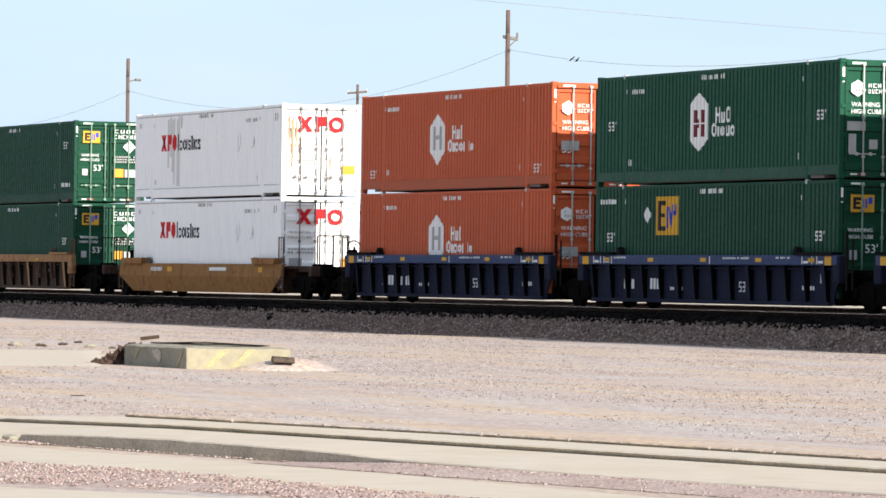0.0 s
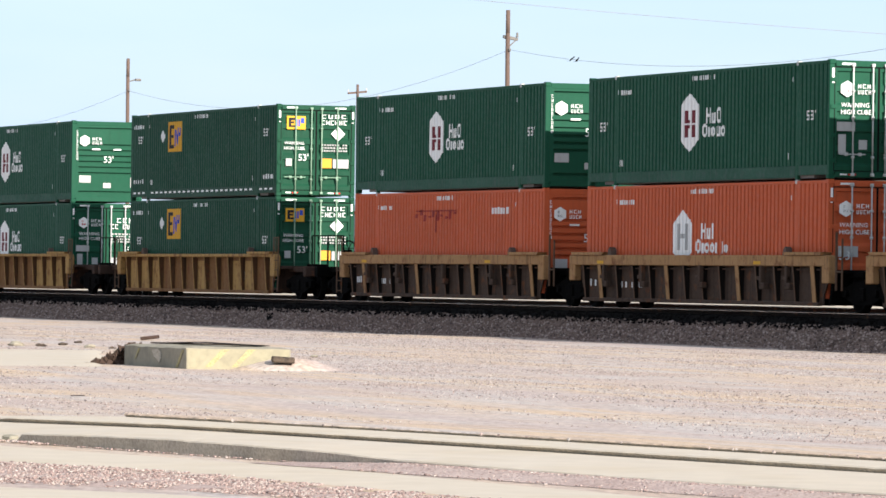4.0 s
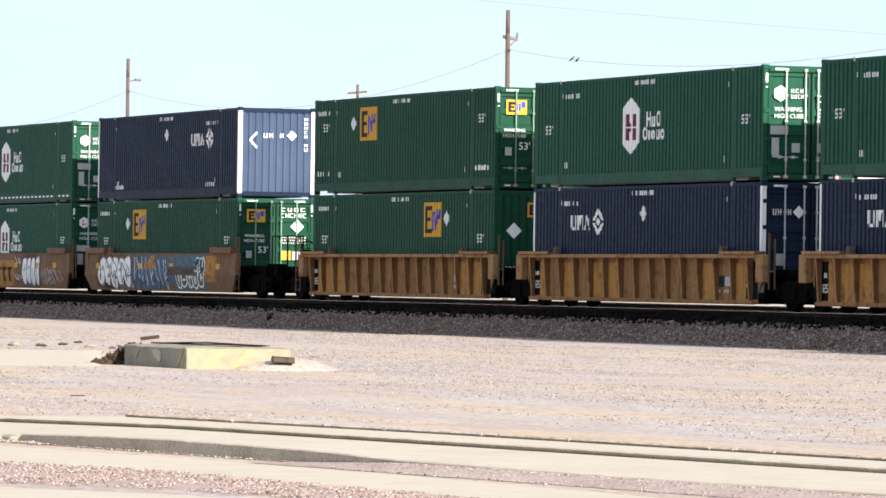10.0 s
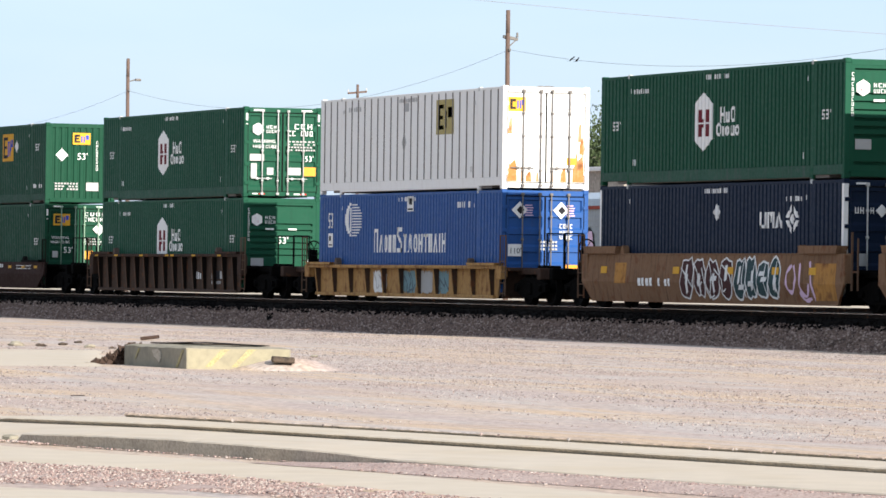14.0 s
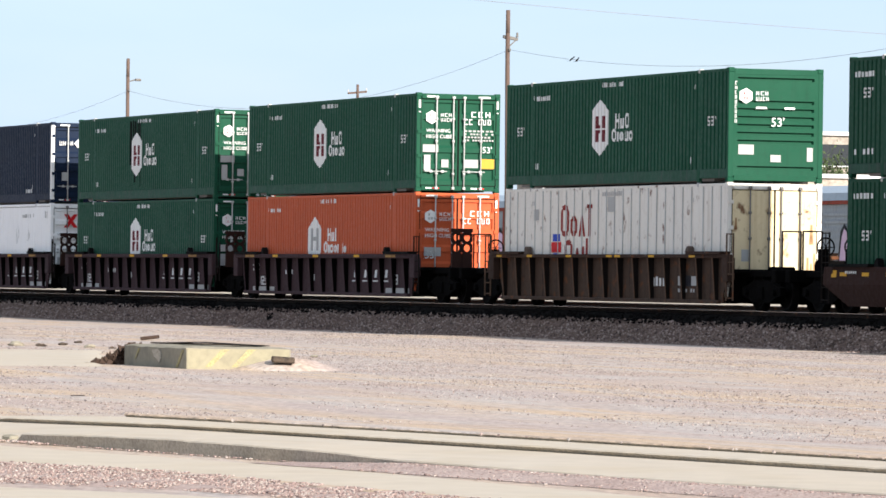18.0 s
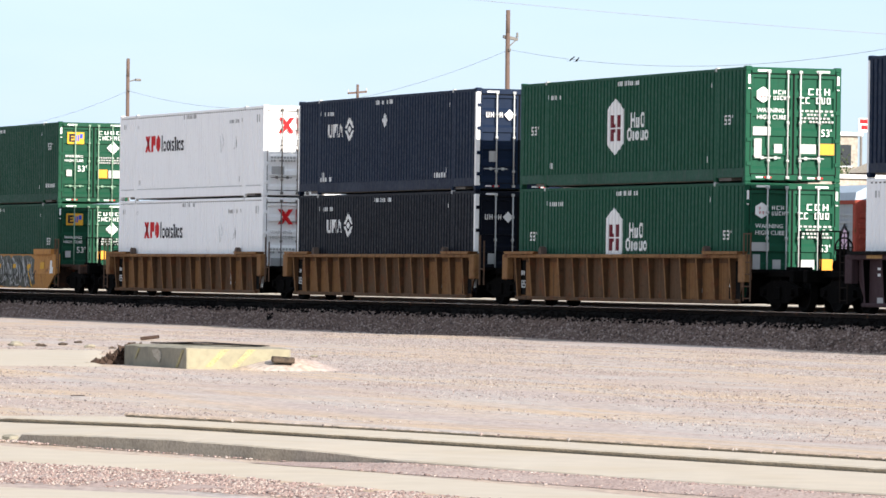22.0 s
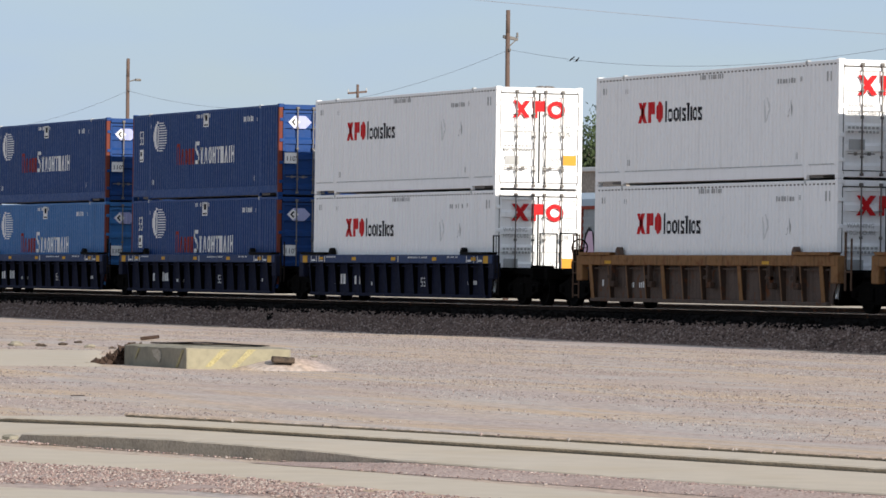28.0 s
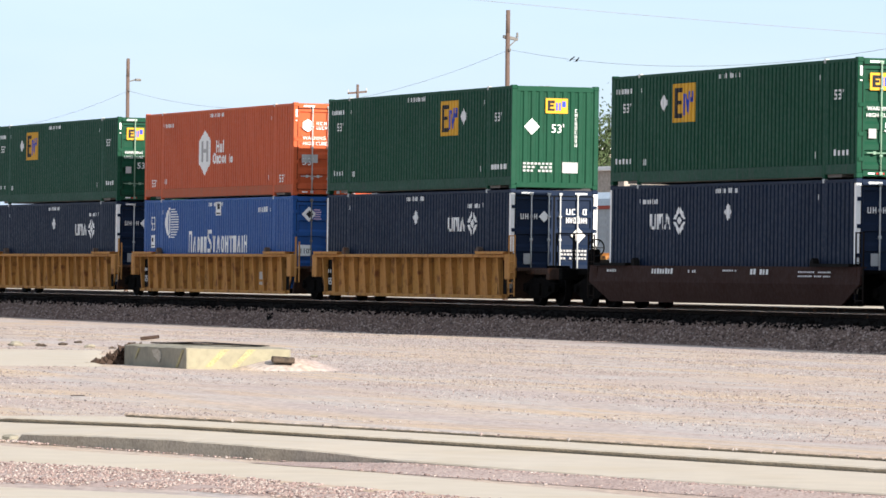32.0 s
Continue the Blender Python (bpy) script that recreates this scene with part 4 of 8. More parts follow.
def end_marks(box, brand, blind, seed):
    w = MARK_WHITE

    def plate(name, mat, make, key, label=""):
        part(name, kept((name, key), mat, make), box, label)

    def text(t, size, mat, y, z):
        part("lettering", words(t, size, mat), box, at=(HALF + 0.004, y, z), turn=(math.pi / 2, 0, math.pi / 2))

    if brand in ("badge_green", "badge_orange"):
        plate("logo_hexagon", w, end_poly(hexagon(-0.83, 2.18, 0.20)), brand, "white hexagon badge")
        plate("logo_mark", MARK_RED if brand == "badge_green" else MARK_GREY, end_rows(-0.90, -0.74, [(2.09, 0.07, 2), (2.20, 0.07, 2)], 3), (brand, 1))
        plate("logo_word", w, end_rows(-0.55, -0.18, [(2.06, 0.10, 4), (2.20, 0.10, 3)], 4), 2)
        if blind == "bands":
            plate("data_plate", w, end_rows(-0.55, 0.62, [(1.86, 0.05, 3)], 2), 5)
            text("53'", 0.32, w, 0.05, 1.42)
            plate("sticker", MARK_GREY, end_plate(-0.32, 0.30, 0.72, 1.04), 6)
            plate("sticker", MARK_GREY, end_plate(-0.14, 0.14, 0.52, 0.70), 7)
            plate("vent_plate", MARK_GREY, end_plate(0.86, 1.02, 0.55, 0.90), 8)
            plate("number_code", w, end_rows(-1.13, -1.05, [(1.5 + 0.12 * k, 0.085, 1) for k in range(9)], 6), 9)
        else:
            text("WARNING", 0.155, w, -0.62, 1.74)
            text("HIGH CUBE", 0.155, w, -0.60, 1.57)
            if brand == "badge_green":
                plate("sticker", MARK_GREY, end_plate(-1.10, -0.62, 1.16, 1.38), 1, "white load data sticker")
                plate("sticker", MARK_GREY, end_plate(-1.06, -0.86, 0.62, 1.08), 2)
                plate("sticker", MARK_GREY, end_plate(-0.52, -0.30, 0.72, 0.95), 3)
                plate("sticker", MARK_GREY, end_plate(0.16, 0.62, 0.72, 0.96), 4)
                plate("sticker", MARK_ORANGE, end_plate(0.70, 1.12, 0.70, 0.98), 5, "orange warning sticker")
                text("53'", 0.26, w, 0.90, 1.16)
                plate("small_print", MARK_GREY, end_rows(0.18, 1.12, [(1.50, 0.05, 11), (1.59, 0.05, 9), (1.68, 0.05, 10), (1.77, 0.05, 7)], 9), 6)
            else:
                text("53'", 0.32, w, -0.82, 0.95)
                plate("sticker", MARK_GREY, end_plate(-1.02, -0.50, 1.02, 1.28), 11)
            plate("number_code", w, end_rows(0.18, 1.05, [(1.98, 0.16, 6), (2.20, 0.16, 4)], 5), 7)
    elif brand == "panel_green":
        if blind:
            y0 = -0.30
            plate("logo_panel", MARK_YELLOW, end_plate(y0, y0 + 0.66, 2.12, 2.54), "b", "yellow logo panel")
            plate("logo_mark", MARK_DARK, lambda: Shape().box(HALF + 0.007, HALF + 0.010, y0 + 0.06, y0 + 0.14, 2.19, 2.48).box(HALF + 0.007, HALF + 0.010, y0 + 0.14, y0 + 0.27, 2.40, 2.48).box(HALF + 0.007, HALF + 0.010, y0 + 0.14, y0 + 0.24, 2.305, 2.365).box(HALF + 0.007, HALF + 0.010, y0 + 0.14, y0 + 0.27, 2.19, 2.25), "b1")
            plate("logo_mark", MARK_BLUE, lambda: Shape().box(HALF + 0.007, HALF + 0.010, y0 + 0.31, y0 + 0.36, 2.2, 2.42).box(HALF + 0.007, HALF + 0.010, y0 + 0.40, y0 + 0.45, 2.2, 2.42).box(HALF + 0.007, HALF + 0.010, y0 + 0.49, y0 + 0.60, 2.3, 2.46), "b2")
            text("53'", 0.34, w, 0.07, 1.58)
            plate("hazard_diamond", w, end_poly(diamond(-0.70, 1.74, 0.23)), "b3", "white diamond placard")
            plate("number_code", w, end_rows(0.58, 0.68, [(1.2 + 0.12 * k, 0.085, 1) for k in range(9)], 6), "b4")
            plate("sticker", MARK_GREY, end_plate(0.22, 0.68, 0.46, 0.76), "b5")
            plate("small_print", MARK_GREY, end_rows(-0.95, -0.05, [(0.48, 0.06, 8), (0.58, 0.06, 7), (0.68, 0.06, 8)], 3), "b6")
        else:
            y0 = -0.98
            plate("logo_panel", MARK_YELLOW, end_plate(y0, y0 + 0.62, 2.10, 2.52), "d", "yellow logo panel")
            plate("logo_mark", MARK_DARK, lambda: Shape().box(HALF + 0.007, HALF + 0.010, y0 + 0.06, y0 + 0.14, 2.17, 2.46).box(HALF + 0.007, HALF + 0.010, y0 + 0.14, y0 + 0.27, 2.38, 2.46).box(HALF + 0.007, HALF + 0.010, y0 + 0.14, y0 + 0.24, 2.285, 2.345).box(HALF + 0.007, HALF + 0.010, y0 + 0.14, y0 + 0.27, 2.17, 2.23), "d1")
            plate("logo_mark", MARK_BLUE, lambda: Shape().box(HALF + 0.007, HALF + 0.010, y0 + 0.30, y0 + 0.35, 2.2, 2.42).box(HALF + 0.007, HALF + 0.010, y0 + 0.38, y0 + 0.43, 2.2, 2.42).box(HALF + 0.007, HALF + 0.010, y0 + 0.46, y0 + 0.57, 2.3, 2.46), "d2")
            text("53'", 0.30, w, -0.42, 1.12)
            text("WARNING", 0.135, w, -0.72, 1.62)
            text("HIGH CUBE", 0.135, w, -0.72, 1.46)
            plate("hazard_diamond", w, end_poly(diamond(0.72, 1.98, 0.23)), "d3", "white diamond placard")
            plate("number_code", w, end_rows(0.18, 1.05, [(2.26, 0.14, 6), (2.46, 0.12, 4)], 15), "d4")
            plate("small_print", MARK_GREY, end_rows(0.18, 1.05, [(1.42, 0.05, 11), (1.51, 0.05, 9), (1.60, 0.05, 10)], 19), "d5")
            plate("sticker", MARK_ORANGE, end_plate(0.16, 0.52, 0.90, 1.20), "d6", "orange warning sticker")
            plate("sticker", MARK_GREY, end_plate(0.56, 1.08, 0.90, 1.18), "d7")
            plate("sticker", MARK_GREY, end_plate(-1.0, -0.80, 0.95, 1.18), "d8")
    elif brand == "cross_white":
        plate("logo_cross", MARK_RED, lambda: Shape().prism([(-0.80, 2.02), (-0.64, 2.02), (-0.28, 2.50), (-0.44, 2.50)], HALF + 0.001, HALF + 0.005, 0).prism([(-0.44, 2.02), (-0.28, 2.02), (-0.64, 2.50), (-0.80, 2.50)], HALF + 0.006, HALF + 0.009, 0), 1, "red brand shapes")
        plate("logo_block", MARK_RED, lambda: Shape().box(HALF + 0.001, HALF + 0.006, -0.20, -0.06, 2.02, 2.50).box(HALF + 0.001, HALF + 0.006, -0.06, 0.20, 2.20, 2.50), 2)
        plate("logo_ring", MARK_RED, lambda: Shape().add([(HALF + 0.006, 0.50 + r * math.cos(k * math.pi / 8), 2.26 + r * 0.92 * math.sin(k * math.pi / 8)) for k in range(16) for r in (0.14, 0.27)], [(2 * k, 2 * k + 1, (2 * k + 3) % 32, (2 * k + 2) % 32) for k in range(16)]), 3)
        text("WARNING", 0.15, MARK_GREY, -0.68, 1.72)
        text("HIGH CUBE", 0.15, MARK_GREY, -0.66, 1.55)
        text("53'", 0.28, MARK_GREY, 0.52, 0.72)
        plate("number_code", MARK_GREY, end_rows(0.22, 1.0, [(1.52, 0.12, 6), (1.72, 0.12, 4)], 5), 7)
        plate("sticker", MARK_ORANGE, end_plate(-0.48, -0.08, 0.70, 0.96), 5, "orange warning sticker")
        plate("sticker", MARK_GREY, end_plate(-1.02, -0.60, 0.70, 0.95), 6)
        plate("small_print", MARK_GREY, end_rows(-1.05, -0.2, [(1.10, 0.06, 9), (1.20, 0.06, 8)], 6), 9)
    elif brand in ("diamond_navy", "diamond_black"):
        if blind:
            plate("logo_word", w, end_rows(-0.45, 0.28, [(1.92, 0.15, 4)], 3), "b")
            plate("logo_diamond", w, end_poly(diamond(0.50, 2.0, 0.17)), "b1")
            plate("chevron", w, lambda: Shape().prism([(-0.95, 1.84), (-0.70, 2.12), (-0.66, 2.05), (-0.86, 1.84), (-0.66, 1.63), (-0.70, 1.56)], HALF + 0.001, HALF + 0.006, 0), "b2")
            plate("number_code", w, end_rows(0.92, 1.08, [(1.5 + 0.14 * k, 0.10, 1) for k in range(8)], 3), "b3")
        else:
            plate("logo_word", w, end_rows(-1.0, -0.46, [(2.06, 0.15, 4)], 3), "d")
            plate("logo_diamond", w, end_poly(diamond(-0.30, 2.135, 0.16)), "d1")
            plate("number_code", w, end_rows(0.36, 1.02, [(1.96, 0.16, 6), (2.20, 0.16, 4)], 8), "d2")
            plate("hazard_diamond", MARK_WHITE if seed % 2 else CREAM, end_poly(diamond(0.72, 1.62, 0.22)), "d3", "white diamond placard")
            plate("small_print", MARK_GREY, end_rows(0.2, 1.0, [(0.95, 0.06, 9), (1.06, 0.06, 8), (1.16, 0.06, 9)], 6), "d4")
            plate("sticker", MARK_GREY, end_plate(-0.90, -0.66, 0.80, 1.10), "d5")
    elif brand in ("disc_blue", "disc_faded", "disc_royal"):
        for y in (-0.62, 0.62):
            if brand == "disc_blue" and seed < 2000:
                plate("logo_diamond", w, end_poly(diamond(y - 0.14, 2.32, 0.24)), (y, 3), "white diamond badge")
                plate("logo_word", MARK_PINK, end_rows(y + 0.02, y + 0.36, [(2.16 + 0.07 * k, 0.03, 1) for k in range(5)], 1), (y, 4))
                plate("logo_mark", MARK_DARK, lambda: Shape().prism([(y - 0.24, 2.32), (y - 0.12, 2.20), (y, 2.32), (y - 0.12, 2.44)], HALF + 0.006, HALF + 0.009, 0), (y, 5))
                continue
            plate("logo_hexagon", MARK_LILAC, end_poly([(y - 0.38, 2.32), (y - 0.18, 2.12), (y + 0.2, 2.12), (y + 0.40, 2.32), (y + 0.2, 2.52), (y - 0.18, 2.52)]), y, "faded lilac hexagon badge")
            plate("logo_diamond", w, lambda: Shape().prism([(y - 0.36, 2.32), (y - 0.17, 2.14), (y + 0.02, 2.32), (y - 0.17, 2.50)], HALF + 0.0055, HALF + 0.0075, 0), (y, 1), "white diamond badge")
            plate("logo_mark", MARK_DARK, lambda: Shape().prism([(y - 0.27, 2.32), (y - 0.17, 2.21), (y - 0.13, 2.25), (y - 0.20, 2.32), (y - 0.13, 2.39), (y - 0.17, 2.43)], HALF + 0.008, HALF + 0.010, 0), (y, 2))
        plate("clearance_plate", w, end_plate(-1.10, -0.66, 1.02, 1.36), 1, "white clearance plate")
        part("lettering", words("110'", 0.22, MARK_DARK), box, at=(HALF + 0.008, -0.88, 1.10), turn=(math.pi / 2, 0, math.pi / 2))
        plate("number_code", w, end_rows(0.44, 0.86, [(1.52, 0.1, 3), (1.66, 0.1, 4), (1.82, 0.12, 4)], 4), 2)
        plate("small_print", MARK_GREY, end_rows(-0.15, 0.4, [(1.20, 0.06, 6), (1.30, 0.06, 6), (1.4, 0.06, 6)], 4), 3)
        plate("sticker", MARK_ORANGE, end_plate(0.6, 1.05, 0.55, 0.80), 4)
    elif brand == "post_white":
        plate("logo_panel", MARK_YELLOW, end_plate(-1.14, -0.62, 2.18, 2.58), "w", "yellow logo panel")
        plate("logo_mark", MARK_DARK, lambda: Shape().box(HALF + 0.007, HALF + 0.010, -1.09, -1.02, 2.24, 2.52).box(HALF + 0.007, HALF + 0.010, -1.02, -0.92, 2.45, 2.52).box(HALF + 0.007, HALF + 0.010, -1.02, -0.92, 2.24, 2.30), "w1")
        plate("logo_mark", MARK_BLUE, lambda: Shape().box(HALF + 0.007, HALF + 0.010, -0.88, -0.84, 2.26, 2.48).box(HALF + 0.007, HALF + 0.010, -0.80, -0.76, 2.26, 2.48).box(HALF + 0.007, HALF + 0.010, -0.74, -0.66, 2.36, 2.5), "w2")
        plate("number_code", MARK_GREY, end_rows(0.62, 1.1, [(2.16, 0.12, 6), (2.36, 0.12, 4)], 5), "w3")
        plate("sticker", MARK_ORANGE, end_plate(0.62, 0.92, 0.70, 0.90), "w4", "orange warning sticker")
    elif brand == "cream_box":
        plate("number_code", MARK_GREY, end_rows(0.52, 1.1, [(2.02, 0.12, 6), (2.24, 0.16, 4)], 5), "r")
        plate("sticker", MARK_GREY, end_plate(-0.9, -0.7, 0.9, 1.2), "r1")


PAINTS = {"badge_green": GREEN, "panel_green": DEEP_GREEN, "badge_orange": ORANGE, "cross_white": WHITE, "diamond_navy": NAVY, "diamond_black": BLACK_NAVY, "disc_blue": BLUE, "disc_royal": ROYAL, "disc_faded": PALE_BLUE, "post_white": GREY_WHITE, "cream_box": CREAM}
# Paler copies for the bottom rails: dust film and the rail's sheen as colour.
PALE_RAILS = {GREEN: paint("dusty_green_rail", (0.020, 0.070, 0.046), (0.066, 0.082, 0.074), grime=0.95, fade=0.3, rough=0.6, gloss=0.12),
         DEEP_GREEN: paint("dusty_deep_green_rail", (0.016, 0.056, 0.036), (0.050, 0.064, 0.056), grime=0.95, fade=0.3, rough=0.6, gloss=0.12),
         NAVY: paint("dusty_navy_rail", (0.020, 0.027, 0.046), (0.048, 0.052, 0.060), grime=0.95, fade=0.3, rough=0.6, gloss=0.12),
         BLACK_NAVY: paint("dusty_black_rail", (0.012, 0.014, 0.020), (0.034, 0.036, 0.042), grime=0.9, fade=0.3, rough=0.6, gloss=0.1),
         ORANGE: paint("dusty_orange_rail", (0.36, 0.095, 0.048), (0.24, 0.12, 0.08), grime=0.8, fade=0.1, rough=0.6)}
LOOKS = {"badge_green": "green corrugated container with a white hexagon badge", "panel_green": "green corrugated container with a yellow logo panel", "badge_orange": "orange corrugated container with a white badge",
         "cross_white": "white container with red and black brand shapes", "diamond_navy": "navy blue container with white diamond badge", "diamond_black": "near-black container with white diamond badge",
         "disc_blue": "blue container with a striped white disc", "disc_royal": "blue container with red posts and striped disc", "disc_faded": "faded blue container with red corner posts",
         "post_white": "rust-streaked white panelled container with dark joints", "cream_box": "cream panelled container with faded red lettering"}


def container(brand, end, upper, seed):
    """A 53-foot domestic box: walls, rails, posts, castings, doors and markings. end: door, bands or ribs."""
    mat = PAINTS[brand]
    flat = brand in ("post_white", "cream_box")
    label = LOOKS[brand] + (", stacked" if upper else ", in a well car")
    box = thing("shipping_container", label, "container", "containers on the train")
    turned = end == "ribs" or (brand == "diamond_navy" and seed in (1015, 1034, 1036)) or (brand == "panel_green" and seed in (1012,))
    shallow = 0.35 if brand == "cross_white" else 1.0
    low = 0.34
    for k, bay in enumerate(BAYS):
        for side in (-1, 1):
            if flat:
                at, wide = plates(bay)
                for x in at if side < 0 else ():
                    part("wall_post", kept("wall_post", DULL_STEEL if brand == "post_white" else CASTING, lambda: Shape().box(-0.024, 0.024, -WIDE - 0.018, -WIDE + 0.004, low, 2.80, 0.004)), box, "dark upright wall post", (x, 0, 0))
                me = kept(("side_panel", "flat", k, side), mat, lambda: Shape().box(*bay, *sorted((side * (WIDE - 0.04), side * (WIDE - 0.002))), low, 2.80))
            else:
                me = kept(("side_panel", k, side, shallow), mat, lambda: corrugated(bay, low, 2.80, side, 0.24, shallow))
            part("side_panel", me, box)
    for side in (-1, 1):
        a, b = sorted((side * (WIDE - 0.075), side * (WIDE + 0.002)))
        part("top_rail", kept(("top_rail", side), mat, lambda: Shape().box(-HALF + 0.1, HALF - 0.1, a, b, 2.795, 2.87, 0.01)), box)
        part("bottom_rail", kept(("bottom_rail", side), PALE_RAILS.get(mat, mat), lambda: Shape().box(-6.0, 6.0, a, b, 0.045, low, 0.012).box(-HALF + 0.1, -6.19, a, b, 0.10, low, 0.012).box(6.19, HALF - 0.1, a, b, 0.10, low, 0.012)), box)
        for x in (-6.095, 6.095):
            part("stacking_post", kept(("stacking_post", side, x), mat, lambda: Shape().box(x - 0.095, x + 0.095, a, b + 0.0 if side < 0 else b, 0.1, 2.80, 0.012)), box)
            for z in ((0.0, 0.13), (2.79, 2.90)) if side < 0 else ():
                c0, c1 = sorted((side * (WIDE - 0.10), side * (WIDE + 0.006)))
                part("corner_casting", kept(("corner_casting", side, x, z), CASTING if z[0] > 1 else mat, lambda: Shape().box(x - 0.07, x + 0.07, c0, c1, *z, 0.015)), box)
        red = brand in ("disc_royal", "disc_faded")
        white = brand in ("diamond_navy", "diamond_black")
        for x in (-1, 1):
            x0, x1 = sorted((x * (HALF - 0.13), x * HALF))
            pm = MARK_WHITE if white else (POST_RUST if red else mat)
            part("corner_post", kept(("corner_post", side, x), pm, lambda: Shape().box(x0, x1, a - (0.06 if side > 0 else 0), b + (0.06 if side < 0 else 0), 0.12, 2.78, 0.012)), box,
                 "white corner post" if white else ("rusty red corner post" if red else ""))
            for z in ((0.0, 0.125), (2.775, 2.896)) if x > 0 or side < 0 else ():
                c0, c1 = sorted((side * (WIDE - 0.16), side * (WIDE + 0.005)))
                part("corner_casting", kept(("end_casting", side, x, z), mat, lambda: Shape().box(*sorted((x * (HALF - 0.18), x * (HALF + 0.005))), c0, c1, *z, 0.018)), box)
    part("roof", kept("roof", mat, lambda: Shape().box(-HALF + 0.12, HALF - 0.12, -WIDE + 0.06, WIDE - 0.06, 2.84, 2.862)), box)
    part("floor_frame", kept("floor_frame", DULL_STEEL, lambda: Shape().box(-7.0, 7.0, -WIDE + 0.08, WIDE - 0.08, 0.03, 0.26).box(-HALF + 0.1, -7.0, -WIDE + 0.08, WIDE - 0.08, 0.12, 0.26).box(7.0, HALF - 0.1, -WIDE + 0.08, WIDE - 0.08, 0.10, 0.26)), box)
    part("front_wall", kept("back_wall", mat, lambda: Shape().box(-HALF + 0.01, -HALF + 0.06, -WIDE + 0.1, WIDE - 0.1, 0.13, 2.82, 0.01)), box)
    part("end_header", kept("end_header", mat, lambda: Shape().box(HALF - 0.10, HALF - 0.004, -WIDE + 0.16, WIDE - 0.16, 2.72, 2.87, 0.01)), box)
    part("end_sill", kept("end_sill", mat, lambda: Shape().box(HALF - 0.12, HALF - 0.004, -WIDE + 0.16, WIDE - 0.16, 0.04, 0.19, 0.012)), box)
    if end == "door":
        rods = ROD_GREEN if brand == "panel_green" else DULL_STEEL if flat or brand in ("disc_blue", "disc_royal", "disc_faded", "cross_white") else CASTING
        for y0, y1 in ((-1.165, -0.015), (0.015, 1.165)):
            if flat:
                leaf = part("door", kept(("door", "flat", y0), YELLOWED if brand == "cream_box" else mat, lambda: smooth_door(y0, y1)), box, "yellowed cream door" if brand == "cream_box" else "")
            else:
                leaf = part("door", kept(("door", y0), mat, lambda: door_shape(y0, y1)), box)
            part("door_seal", kept(("door_seal", y0), RUBBER, lambda: Shape().box(HALF - 0.02, HALF + 0.003, y0 - 0.012, y0 + 0.008, 0.19, 2.71).box(HALF - 0.02, HALF + 0.003, y1 - 0.008, y1 + 0.012, 0.19, 2.71).box(HALF - 0.02, HALF + 0.002, y0 + 0.008, y1 - 0.008, 0.185, 0.205).box(HALF - 0.02, HALF + 0.002, y0 + 0.008, y1 - 0.008, 2.695, 2.715)), leaf, "black rubber door seal")
            mid = (y0 + y1) / 2
            for y in (mid - 0.10 if y0 < 0 else mid - 0.42, mid + 0.42 if y0 < 0 else mid + 0.10):
                part("lock_rod", kept("lock_rod", rods, lambda: Shape().rod((0, 0, 0.1), (0, 0, 2.80), 0.021, n=8).box(-0.03, 0.03, -0.045, 0.045, 0.07, 0.15, 0.008).box(-0.03, 0.03, -0.045, 0.045, 2.72, 2.80, 0.008).box(-0.03, 0.026, -0.035, 0.035, 1.45, 1.52).box(-0.03, 0.026, -0.035, 0.035, 0.5, 0.56).box(-0.03, 0.026, -0.035, 0.035, 2.1, 2.16), True), leaf, "faded green lock rod" if brand == "panel_green" else "dull galvanised lock rod", (HALF + 0.045, y, 0))
            for k in range(2):
                y = mid - 0.28 + k * 0.36
                part("handle", kept("handle", rods, lambda: Shape().rod((0, -0.19, 0), (0, 0.15, 0), 0.016, n=6).box(-0.02, 0.02, -0.03, 0.05, -0.04, 0.04, 0.006)), leaf, at=(HALF + 0.045, y, 0.60))
            for z in (0.45, 1.05, 1.75, 2.4):
                y = y0 + 0.01 if y0 < 0 else y1 - 0.01
                part("hinge", kept("hinge", mat, lambda: Shape().box(-0.01, 0.03, -0.07, 0.07, -0.05, 0.05, 0.008)), leaf, at=(HALF, y * 1.04, z))
        if brand in ("badge_green", "panel_green", "badge_orange", "diamond_navy", "diamond_black"):
            part("reflector_strip", kept("reflector_strip", MARK_WHITE, lambda: Shape().box(HALF + 0.001, HALF + 0.005, -0.98, -0.62, 2.76, 2.81).box(HALF + 0.001, HALF + 0.005, 0.62, 0.98, 2.76, 2.81).box(HALF + 0.007, HALF + 0.010, -1.24, -1.18, 2.32, 2.68).box(HALF + 0.007, HALF + 0.010, 1.18, 1.24, 2.32, 2.68).box(HALF + 0.001, HALF + 0.005, -1.0, -0.82, 0.09, 0.13).box(HALF + 0.001, HALF + 0.005, 0.4, 0.6, 0.09, 0.13)), box, "white reflective strip")
            part("reflector_strip", kept("reflector_red", MARK_RED, lambda: Shape().box(HALF + 0.001, HALF + 0.005, -0.78, -0.58, 0.09, 0.13).box(HALF + 0.001, HALF + 0.005, 0.62, 0.82, 0.09, 0.13)), box, "red reflective strip")
    else:
        part("end_wall", kept(("end_wall", end), SUNLIT_NAVY if mat is NAVY else mat, lambda: blind_shape(end)), box, "sun-faded blue end wall" if mat is NAVY else "")
